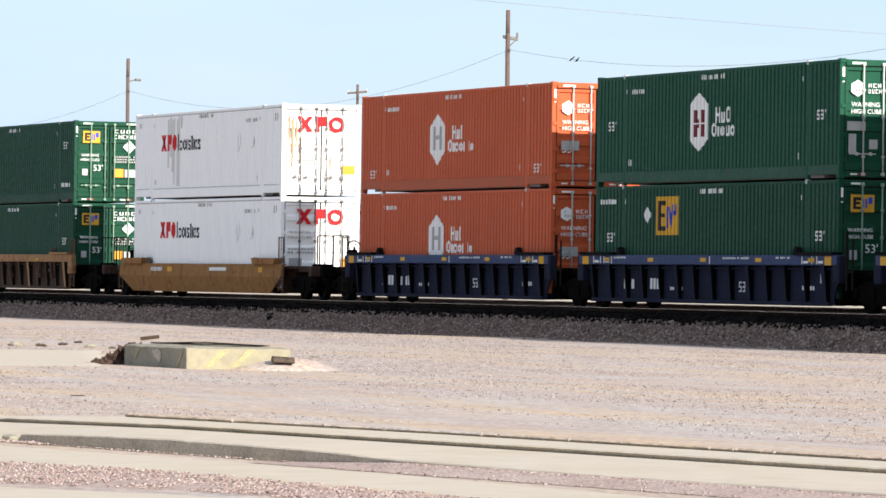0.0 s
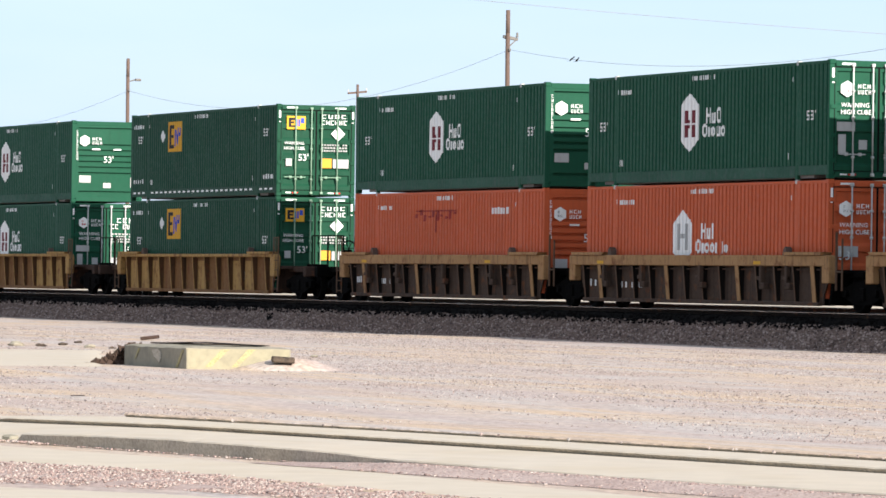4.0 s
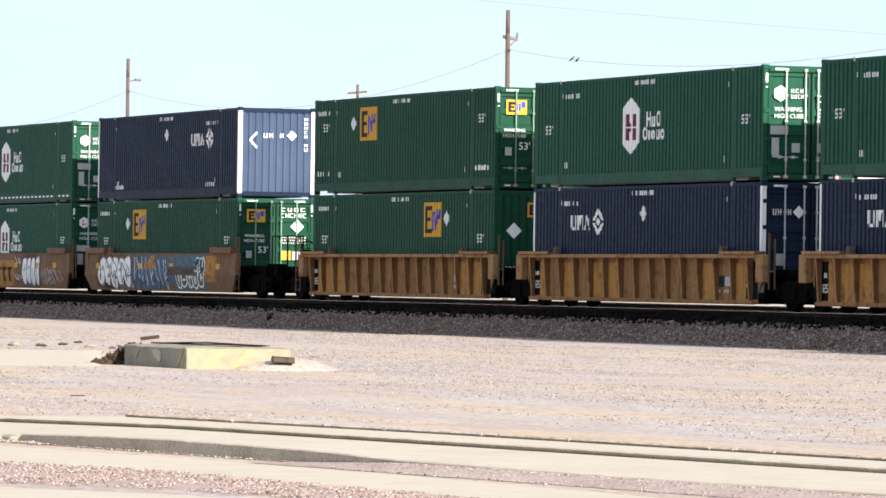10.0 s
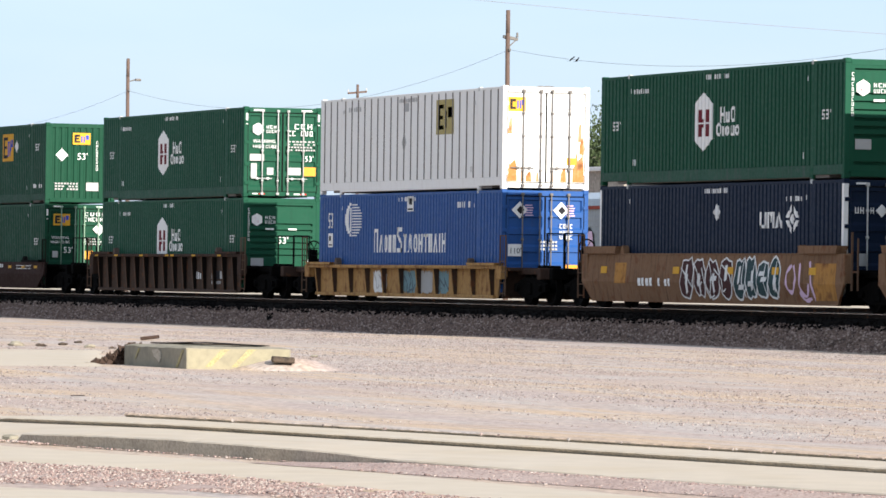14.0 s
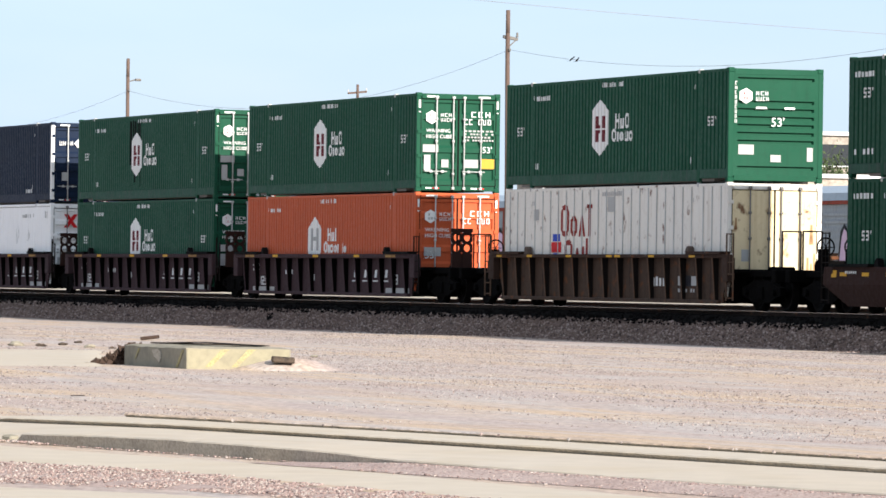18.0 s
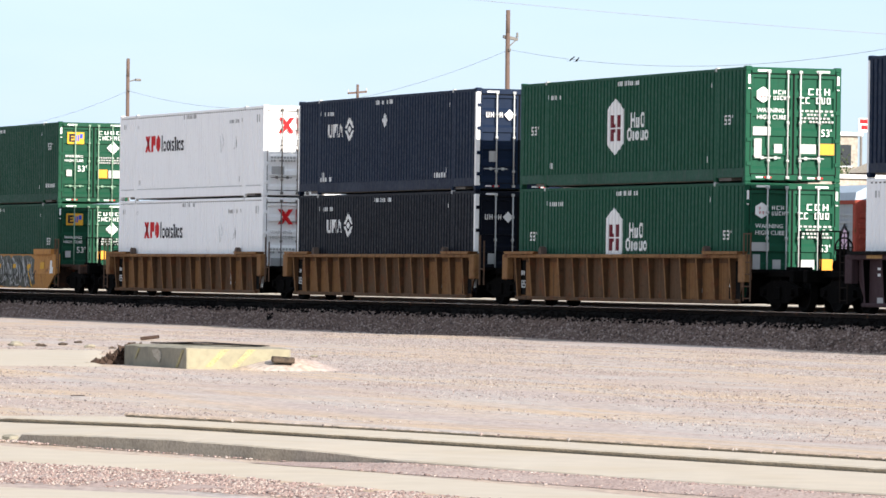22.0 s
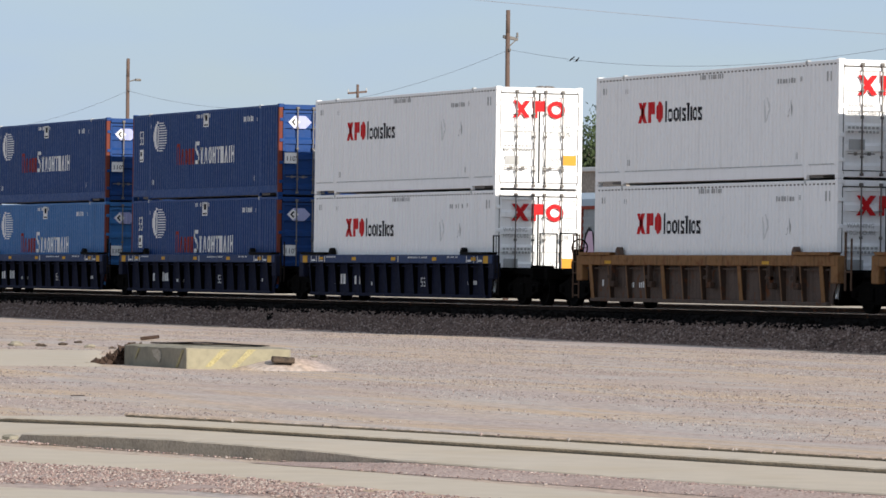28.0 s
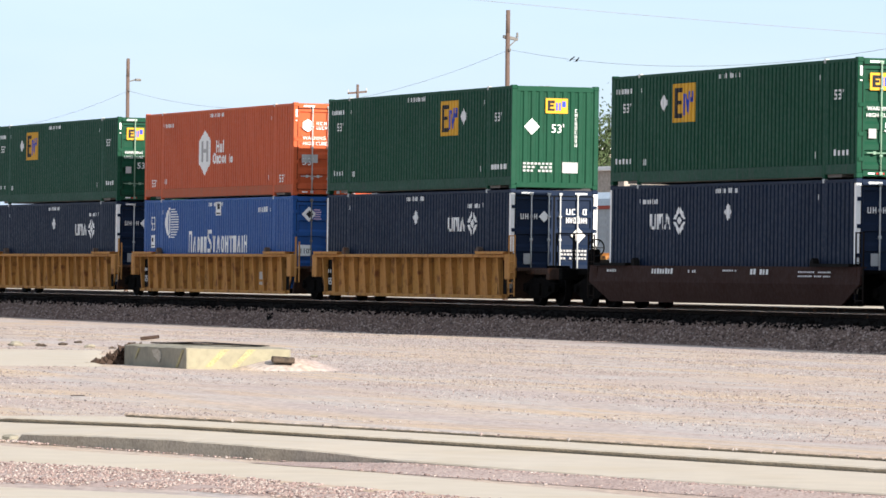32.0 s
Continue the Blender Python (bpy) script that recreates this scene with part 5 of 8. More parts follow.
    if flat:
        r = random.Random(3)
        for y0, z0, h in ((-1.12, 0.22, 0.5), (-1.0, 0.22, 0.3), (-0.75, 0.22, 0.42), (-0.3, 0.22, 0.25), (0.14, 0.22, 0.4), (0.45, 0.22, 0.28), (0.7, 0.22, 0.55), (0.86, 0.22, 0.8), (0.98, 0.22, 0.65), (1.06, 0.22, 0.9), (0.95, 1.35, 0.5), (-1.1, 1.7, 0.3)):
            w = 0.05 + 0.07 * r.random()
            part("rust_streak", Shape().prism([(y0, z0), (y0 + w, z0), (y0 + w * 0.8, z0 + h), (y0 + w * 0.3, z0 + h)], HALF - 0.005, HALF - 0.002, 0).mesh("rust_streak", RUST_STAIN), box, "orange rust streak")
    if brand == "post_white":
        for a, b, z0, h in ((-1.15, -0.86, 0.22, 0.62), (-0.60, -0.42, 0.22, 0.30), (0.44, 0.62, 0.22, 0.42), (0.80, 1.15, 0.22, 0.72), (1.0, 1.15, 1.0, 0.5), (-1.15, -1.02, 1.55, 0.42)):
            part("rust_patch", Shape().prism([(a, z0), (b, z0), (b - 0.02, z0 + h * 0.7), (b - 0.10 * (b - a) - 0.03, z0 + h), (a + 0.35 * (b - a), z0 + h * 0.8), (a + 0.01, z0 + h * 0.5)], HALF - 0.004, HALF - 0.0005, 0).mesh("rust_patch", RUST_BURN), box, "orange rust patch")
    end_marks(box, brand, end if end != "door" else "", seed)
    for (role, m), polys in side_marks(brand, turned, seed, flat, not upper).items():
        s = Shape()
        for q in polys:
            drape(s, q, flat, 0.004 if m in (MARK_WHITE, MARK_YELLOW, MARK_SILVER) else 0.007, shallow)
        mark = part(role, s.mesh(role, m, tidy=False), box, "painted " + m.name.split("_")[1] + " marking")
        if role in ("stencil", "logo_word", "size_number", "top_seam", "seam", "scuff"):
            mark["kind"] = "stuff"
    return box


def dashes(box):
    """A row of reflective dashes along the bottom rail."""
    def make():
        s = Shape()
        x = -7.7
        while x < 7.7:
            if not 5.9 < abs(x + 0.15) < 6.3:
                s.box(x, x + 0.26, -WIDE - 0.008, -WIDE - 0.003, 0.20, 0.26)
            x += 0.52
        return s
    part("reflector_line", kept("reflector_line", MARK_WHITE, make), box, "white reflective dashes")


def smear(box, x0, x1, z0, z1, seed, mat, shallow=1.0):
    """A rain or soot streak of its own ragged outline on the near wall."""
    r = random.Random(seed)
    s = Shape()
    x = x0
    while x < x1:
        w = 0.06 + 0.16 * r.random()
        drape(s, quad(x, x + w, z0 + (z1 - z0) * 0.5 * r.random() ** 2, z1 - 0.12 * r.random()), False, 0.002, shallow)
        x += w + 0.10 * r.random()
    part("streak", s.mesh("streak", mat, tidy=False), box, "dark grimy streak")

# ---- well cars ----
SINGLE = 3.45
JOINT = 1.45
# web: rib sides, mostly darker than the panel, shade put into the colour
CARS = {
    "blue": dict(chord=CAR_BLUE, panel=CAR_INDIGO, rib=CAR_INDIGO, web=SHADED_GRIME, z=1.40, deep=0.25, n=14, look="dark blue well car with grimy ribbed sides"),
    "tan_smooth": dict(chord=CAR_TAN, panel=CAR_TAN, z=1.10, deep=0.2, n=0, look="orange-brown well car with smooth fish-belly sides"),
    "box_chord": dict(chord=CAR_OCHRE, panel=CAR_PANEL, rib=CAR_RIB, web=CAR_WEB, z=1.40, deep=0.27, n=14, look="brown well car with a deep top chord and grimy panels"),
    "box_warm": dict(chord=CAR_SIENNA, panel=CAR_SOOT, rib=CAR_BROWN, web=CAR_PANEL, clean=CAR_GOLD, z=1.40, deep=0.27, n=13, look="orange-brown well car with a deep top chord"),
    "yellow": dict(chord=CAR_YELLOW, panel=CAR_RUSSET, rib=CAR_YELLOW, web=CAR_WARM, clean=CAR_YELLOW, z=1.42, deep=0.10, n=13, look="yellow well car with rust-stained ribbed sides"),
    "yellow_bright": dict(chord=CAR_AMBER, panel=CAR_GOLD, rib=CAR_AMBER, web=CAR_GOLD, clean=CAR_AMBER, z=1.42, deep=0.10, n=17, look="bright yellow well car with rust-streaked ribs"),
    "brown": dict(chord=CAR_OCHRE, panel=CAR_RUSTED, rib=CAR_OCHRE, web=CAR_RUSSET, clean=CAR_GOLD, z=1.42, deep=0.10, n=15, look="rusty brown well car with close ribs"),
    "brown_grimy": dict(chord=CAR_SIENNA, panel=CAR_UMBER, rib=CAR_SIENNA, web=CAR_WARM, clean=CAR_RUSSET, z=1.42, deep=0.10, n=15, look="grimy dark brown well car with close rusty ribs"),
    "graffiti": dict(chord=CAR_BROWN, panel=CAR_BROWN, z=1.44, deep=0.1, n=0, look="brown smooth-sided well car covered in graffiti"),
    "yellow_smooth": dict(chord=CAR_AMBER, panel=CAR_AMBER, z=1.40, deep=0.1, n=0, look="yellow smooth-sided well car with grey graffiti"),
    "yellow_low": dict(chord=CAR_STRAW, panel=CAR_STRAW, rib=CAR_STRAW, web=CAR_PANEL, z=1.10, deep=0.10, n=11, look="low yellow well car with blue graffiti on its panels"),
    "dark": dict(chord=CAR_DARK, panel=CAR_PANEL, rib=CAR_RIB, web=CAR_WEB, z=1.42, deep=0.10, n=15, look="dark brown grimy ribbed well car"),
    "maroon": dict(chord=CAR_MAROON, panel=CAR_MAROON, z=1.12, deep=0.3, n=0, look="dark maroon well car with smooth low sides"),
    "purple": dict(chord=CAR_PURPLE, panel=CAR_PLUM, rib=CAR_PLUM, web=SHADED_GRIME, z=1.42, deep=0.13, n=15, look="dark purple-brown ribbed well car with white stencils"),
}
AXLES = []


def wheel_shape(side):
    s = Shape()
    y = side * 0.75
    lathe = [(0.0, 0.06), (0.12, 0.06), (0.14, 0.02), (0.38, 0.02), (0.40, 0.065), (0.4826, 0.065), (0.4826, -0.05), (0.51, -0.065), (0.51, -0.09), (0.36, -0.09), (0.34, -0.03), (0.0, -0.03)]
    n = 28
    for k in range(n):
        w = 2 * math.pi * k / n
        for r, d in lathe:
            s.v.append((r * math.cos(w), y + side * d, r * math.sin(w)))
    m = len(lathe)
    for k in range(n):
        for j in range(m - 1):
            s.f.append((k * m + j, ((k + 1) % n) * m + j, ((k + 1) % n) * m + j + 1, k * m + j + 1))
    for k in range(4):
        w = k * math.pi / 2
        s.rod((0.24 * math.cos(w), y + side * 0.02, 0.24 * math.sin(w)), (0.24 * math.cos(w), y + side * 0.035, 0.24 * math.sin(w)), 0.035, n=6)
    return s


def truck(car, x):
    """A two-axle bogie: cast side frames, bolster, springs, wheelsets."""
    t = part("bogie", kept("bolster", SHADED_GRIME, lambda: Shape().box(-0.22, 0.22, -1.05, 1.05, 0.42, 0.68, 0.03).box(-0.5, 0.5, -0.3, 0.3, 0.62, 0.80, 0.02)), car, "black grimy bogie", (x, 0, 0))
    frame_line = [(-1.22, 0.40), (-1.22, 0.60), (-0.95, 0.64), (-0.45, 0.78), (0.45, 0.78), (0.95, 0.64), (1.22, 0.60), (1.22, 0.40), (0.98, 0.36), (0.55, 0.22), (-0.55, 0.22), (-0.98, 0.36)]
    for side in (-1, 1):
        part("side_frame", kept(("side_frame", side), SHADED_GRIME, lambda: Shape().prism(frame_line, *sorted((side * 0.98, side * 1.12)), 1).box(-0.16, 0.16, *sorted((side * 1.1, side * 1.17)), 0.3, 0.62, 0.02)), t)
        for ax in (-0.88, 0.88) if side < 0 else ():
            part("bearing_cap", kept(("bearing_cap", side), SHADED_GRIME, lambda: Shape().rod((0, side * 1.1, 0.4826), (0, side * 1.2, 0.4826), 0.10, 0.08, 12)), t, at=(ax, 0, 0))
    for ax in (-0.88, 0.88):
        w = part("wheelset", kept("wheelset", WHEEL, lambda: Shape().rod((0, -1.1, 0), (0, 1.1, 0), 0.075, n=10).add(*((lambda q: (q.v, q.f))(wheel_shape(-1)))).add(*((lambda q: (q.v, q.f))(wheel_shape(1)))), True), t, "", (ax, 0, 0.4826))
        AXLES.append((w, ax))


FOLD = 0.70


def lean_in(z):
    """How far a smooth side draws back above and below its fold."""
    return 0.075 * max(0, z - FOLD) + 0.20 * max(0, FOLD - z)


def clipped(poly, above):
    """The piece of an outline above or below the fold."""
    out = []
    for (xa, za), (xb, zb) in zip(poly, poly[1:] + poly[:1]):
        ina, inb = (za >= FOLD) == above, (zb >= FOLD) == above
        if ina:
            out.append((xa, za))
        if ina != inb:
            out.append((xa + (xb - xa) * (FOLD - za) / (zb - za), FOLD))
    return out


def flat_mark(s, poly, y, thick=0.004, fold=True):
    """A painted outline on the side of a car; on smooth sides it follows the fold."""
    poly = [tuple(q) for q in poly]
    if y > -1.5 or not fold:
        s.prism(poly, y - thick, y, 1)
        return
    for above in (True, False):
        piece = clipped(poly, above)
        if len(piece) < 3:
            continue
        n = len(piece)
        vs = [(x, d + lean_in(z), z) for d in (y - thick, y) for x, z in piece]
        s.add(vs, [(k, (k + 1) % n, n + (k + 1) % n, n + k) for k in range(n)] + [tuple(range(n - 1, -1, -1)), tuple(range(n, 2 * n))])


def curve(pts, n=6):
    """A smooth line through a few points."""
    q = [Vector(a) for a in (pts[0], *pts, pts[-1])]
    out = []
    for a, b, c, d in zip(q, q[1:], q[2:], q[3:]):
        for k in range(n):
            u = k / n
            out.append(0.5 * (2 * b + (c - a) * u + (2 * a - 5 * b + 4 * c - d) * u * u + (3 * b - 3 * c + d - a) * u ** 3))
    return out + [q[-1]]


def sprayed(car, lines, w, mat, y):
    """Graffiti strokes: smooth ribbons of one width along a few lines."""
    s = Shape()
    for line in lines:
        pts = curve(line)
        sides = []
        for i, p_ in enumerate(pts):
            d = pts[min(i + 1, len(pts) - 1)] - pts[max(i - 1, 0)]
            d = Vector((-d.y, d.x)).normalized() * w / 2 * (0.85 + 0.3 * math.sin(i * 0.9 + p_.x))
            sides.append((p_ + d, p_ - d))
        for (a, b), (c, d) in zip(sides, sides[1:]):
            flat_mark(s, [a, b, d, c], y, 0.002)
    tagged(part("graffiti", s.mesh("graffiti", mat), car, "sprayed " + mat.name.split("_")[-1] + " graffiti strokes"), kind="stuff")


def patch(car, x0, x1, z0, z1, mat, y, seed, rag=0.12):
    """A sprayed ground of ragged outline."""
    s = Shape()
    n = 24
    at = lambda i, e: rag * noise.noise((i * 0.45, seed, e)) - rag * 0.8 * (max(0, 1 - i / 2.5) + max(0, 1 - (n - i) / 2.5))
    for i in range(n):
        a, b = x0 + (x1 - x0) * i / n, x0 + (x1 - x0) * (i + 1) / n
        flat_mark(s, [(a, z0 - min(0, at(i, 5))), (b, z0 - min(0, at(i + 1, 5))), (b, z1 + min(0, at(i + 1, 1))), (a, z1 + min(0, at(i, 1)))], y, 0.002)
    tagged(part("graffiti", s.mesh("graffiti", mat), car, "sprayed " + mat.name.split("_")[-1] + " ground"), kind="stuff")


def scribble(x0, x1, z0, z1, n, seed):
    """Loose up-and-down strokes within a field."""
    r = random.Random(seed)
    out = []
    for k in range(n):
        x = x0 + (x1 - x0) * (k + 0.2 + 0.6 * r.random()) / n
        d = (x1 - x0) / n
        lo, hi = z0 + (z1 - z0) * 0.35 * r.random(), z1 - (z1 - z0) * 0.3 * r.random()
        out.append([(x - d * (0.2 + 0.7 * r.random()), hi), (x + d * 0.3 * r.random(), (lo + hi) / 2), (x + d * (r.random() - 0.2), lo), (x + d * (0.4 + 0.6 * r.random()), lo + (hi - lo) * 0.45 * r.random())])
    return out


def panel_marks(car, kind, spec, seed, yp):
    """Stencils and reflectors on the near side of a car."""
    r = random.Random(seed)
    z1 = spec["z"]

    def add(name, mat, polys, y, label=""):
        s = Shape()
        for q in polys:
            flat_mark(s, q, y, fold=not spec["n"])
        tagged(part(name, s.mesh(name, mat), car, label), kind="stuff" if len(polys) > 1 else "")

    face = -1.565
    yellow = [quad(x, x + 0.42, z1 - spec["deep"] * 0.72, z1 - spec["deep"] * 0.28) for x in np.linspace(-7.6, 7.2, 7)]
    if kind == "blue":
        add("reflector", MARK_YELLOW, [quad(x, x + 0.38, z1 - 0.17, z1 - 0.07) for x in (-6.7, -3.6, 0.0, 3.6, 6.9)], face, "yellow reflector patches")
        add("reflector", MARK_YELLOW, [quad(-8.3, -7.85, z1 - 0.24, z1 - 0.03), quad(7.9, 8.3, z1 - 0.24, z1 - 0.03)], face, "yellow reflector patches")
        add("stencil", MARK_SILVER, [quad(x, x + 0.05, z1 - 0.22, z1 - 0.03) for x in (-7.5, -7.0, -6.75, -6.2, 0.6, 6.5, 7.1, 7.4)] + [quad(x, x + 0.3, z1 - 0.20, z1 - 0.14) for x in (-7.4, -6.65, 6.6, 7.5)] + code_row(1.5, 3.2, z1 - 0.1, 0.05, 16, 6) + code_row(-6.0, -5.1, z1 - 0.09, 0.05, 9, 4) + code_row(4.9, 5.8, z1 - 0.09, 0.05, 9, 5), face, "white stencilled bars")
        add("stencil", MARK_SILVER, code_row(-5.75, -4.7, 0.52, 0.30, 4, seed) + code_row(-4.35, -3.0, 0.52, 0.30, 6, seed + 1) + code_row(-2.5, -1.6, 0.50, 0.10, 6, seed + 2) + code_row(6.1, 6.9, 0.55, 0.12, 5, seed + 3) + [quad(-6.9, -6.8, 0.72, 0.98), quad(7.2, 7.28, 0.72, 0.98)], yp, "white stencilled bars")
        add("stencil", MARK_SILVER, numeral("5", 2.1, 0.48, 0.16, 0.26, 0.04) + numeral("3", 2.34, 0.48, 0.16, 0.26, 0.04), yp, "white stencilled bars")
    elif kind in ("box_chord", "box_warm"):
        add("reflector", MARK_YELLOW, [quad(x, x + 0.45, z1 - 0.23, z1 - 0.15) for x in (-6.6, 4.1)], face, "yellow reflector patches")
        add("stencil", MARK_SILVER, code_row(-5.5, -4.9, 0.55, 0.16, 4, seed) + code_row(-4.6, -3.8, 0.55, 0.16, 6, seed + 1) + code_row(-7.6, -7.1, 0.58, 0.2, 3, seed + 2), yp, "faded white stencils")
    elif kind in ("yellow", "yellow_bright", "brown", "brown_grimy", "dark"):
        add("stencil", MARK_GREY, [quad(5.0, 5.5, 0.62, 0.86), quad(5.9, 6.4, 0.62, 0.86)] + code_row(5.0, 6.2, 0.45, 0.1, 7, seed), yp, "pale stencilled panels")
        add("stencil", MARK_DARK, [quad(5.5, 5.9, 0.60, 0.88)], yp, "black stencilled panel")
        if kind == "dark":
            add("reflector", MARK_YELLOW, [quad(x, x + 0.4, z1 - 0.08, z1 - 0.02) for x in (-8.0, -5.6, -2.6, 0.4, 1.0, 3.4, 6.2)], face, "yellow reflector patches")
            add("stencil", MARK_SILVER, code_row(3.2, 4.2, 0.60, 0.24, 4, seed), yp, "white stencilled bars")
        if kind in ("brown", "brown_grimy", "yellow_bright"):
            for px_ in (-7.7, 7.3):
                add("end_panel_patch", RUBBER, [quad(px_, px_ + 0.4, 0.3, 1.25), quad(px_ + math.copysign(0.44, px_), px_ + math.copysign(0.30, px_) + 0.44, 0.3, 1.25)], yp - 0.004, "black painted end panel")
            add("stencil", MARK_SILVER, code_row(-7.65, -7.35, 0.85, 0.12, 3, seed + 4) + numeral("1", -7.68, 0.5, 0.08, 0.2, 0.03) + numeral("2", -7.58, 0.5, 0.12, 0.2, 0.03) + numeral("5", -7.44, 0.5, 0.12, 0.2, 0.03) + code_row(7.35, 7.65, 0.95, 0.1, 3, seed + 6) + code_row(7.35, 7.65, 0.6, 0.1, 3, seed + 7), yp - 0.009, "white stencilled bars")
    elif kind == "purple":
        add("reflector", MARK_YELLOW, [quad(x, x + 0.5, z1 - 0.10, z1 - 0.02) for x in (-4.6, -0.6, 3.3)], face, "yellow reflector patches")
        add("reflector", CAR_STRAW, [quad(x, x + 0.9, z1 - 0.10, z1 - 0.02) for x in (-7.4, 6.2)], face, "faded tan reflector patches")
        add("stencil", MARK_SILVER, code_row(-7.2, -6.5, 0.9, 0.07, 3, 1) + code_row(-7.2, -6.5, 1.05, 0.07, 3, 2) + code_row(-3.9, -2.9, 0.8, 0.14, 5, seed) + [quad(-1.4, -1.0, 0.62, 0.80)]
            + [quad(0.75, 0.95, 0.70, 0.98), quad(0.75, 0.80, 0.60, 0.98)], yp, "white stencilled bars")
        add("stencil", MARK_SILVER, [quad(2.6 + 0.95 * k, 3.05 + 0.95 * k, 0.60, 0.64) for k in range(4)] + [quad(2.75 + 0.95 * k, 2.95 + 0.95 * k, 0.72, 0.95, 0.06) for k in range(4)], yp, "white stencilled bars")
        add("stencil", MARK_WHITE, numeral("5", 6.3, 0.52, 0.2, 0.3, 0.06) + numeral("3", 6.58, 0.52, 0.2, 0.3, 0.06), yp, "white stencilled number")
        add("stencil", MARK_WHITE, numeral("1", -6.4, 0.45, 0.06, 0.28, 0.06) + numeral("2", -6.25, 0.45, 0.18, 0.28, 0.05) + numeral("5", -6.0, 0.45, 0.18, 0.28, 0.05), yp, "white stencilled number")
        add("kick_plate", MARK_GREY, [quad(-7.2, -5.0, 0.22, 0.40), quad(5.7, 7.8, 0.22, 0.42)], yp - 0.004, "scuffed grey plate")
    elif kind == "maroon":
        if seed < 30:
            add("reflector", MARK_YELLOW, [quad(x, x + 0.4, z1 - 0.22, z1 - 0.13) for x in (-7.9, -6.6, -5.2, -2.6, 0.6, 2.5, 4.1, 5.9, 7.6)] + [quad(-8.4, -8.1, z1 - 0.25, z1 - 0.08)], face, "yellow reflector patches")
        add("stencil", MARK_SILVER, code_row(-4.4, -2.9, z1 - 0.2, 0.14, 8, 4) + code_row(2.2, 3.6, z1 - 0.2, 0.14, 7, 5) + code_row(-7.6, -6.9, z1 - 0.16, 0.07, 6, 6) + code_row(-1.9, -1.2, z1 - 0.17, 0.08, 5, 7) + code_row(0.4, 1.3, z1 - 0.13, 0.05, 9, 8) + code_row(5.2, 7.2, z1 - 0.25, 0.04, 18, 9) + code_row(5.2, 7.2, z1 - 0.15, 0.04, 18, 10), face, "white stencilled bars")
    elif kind == "tan_smooth":
        add("stencil", MARK_SILVER, code_row(-5.2, -3.9, 0.86, 0.14, 8, 4), face, "white stencilled bars")
        add("patch", MARK_SILVER, [quad(1.4, 3.2, 0.88, 0.99)], face, "pale worn patch")
        add("reflector", MARK_YELLOW, [quad(-3.3, -2.8, 0.84, 1.0), quad(6.6, 7.0, 0.84, 1.0)], face, "yellow reflector patches")
    elif kind == "graffiti":
        add("reflector", MARK_YELLOW, [quad(x, x + 0.42, 0.92, 1.10) for x in (-7.3, -2.2, 1.4, 4.3, 6.6)], face, "yellow reflector patches")
        if seed == 15:
            add("stencil", MARK_WHITE, code_row(-4.6, -3.5, 0.60, 0.22, 4, 6) + code_row(-3.2, -1.8, 0.60, 0.22, 6, 7), face - 0.005, "white stencilled bars")
    elif kind == "yellow_smooth":
        add("stencil_panel", RUBBER, [quad(-6.1, -4.4, 0.80, 1.0)], face, "black panel behind the stencil")
        add("stencil", MARK_WHITE, code_row(-6.0, -4.5, 0.84, 0.12, 8, 6), face - 0.005, "white stencilled bars")
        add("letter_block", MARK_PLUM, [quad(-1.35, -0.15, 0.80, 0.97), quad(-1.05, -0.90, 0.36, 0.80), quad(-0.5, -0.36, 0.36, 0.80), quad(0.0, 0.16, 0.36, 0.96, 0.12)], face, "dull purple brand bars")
        add("reflector", MARK_YELLOW, [quad(x, x + 0.40, 0.90, 1.05) for x in (1.0, 3.1, 5.1, -5.9)] + [quad(6.8, 7.3, 0.88, 1.12), quad(-8.25, -7.8, 0.84, 1.16)], face - 0.012, "yellow reflector patches")
        add("number_panel", MARK_SILVER, [quad(8.05, 8.45, 0.72, 1.18)], face, "pale number panel")
        patch(car, 0.45, 5.9, 0.21, 1.36, ASH, face + 0.004, 71, 0.18)
        sprayed(car, scribble(0.5, 5.8, 0.24, 1.34, 16, 5) + scribble(0.5, 5.8, 0.24, 1.34, 9, 15), 0.07, DULL_INK, face)
        sprayed(car, scribble(0.6, 5.7, 0.26, 1.34, 14, 6), 0.05, MARK_GREY, face - 0.003)
        sprayed(car, scribble(0.6, 5.7, 0.26, 1.34, 8, 9), 0.09, MARK_GREY, face + 0.002)
        sprayed(car, [[(5.2, 0.75), (5.35, 0.5), (5.3, 0.3), (5.5, 0.28)], [(5.0, 1.0), (5.3, 0.8)]], 0.11, MARK_YELLOW, face - 0.005)


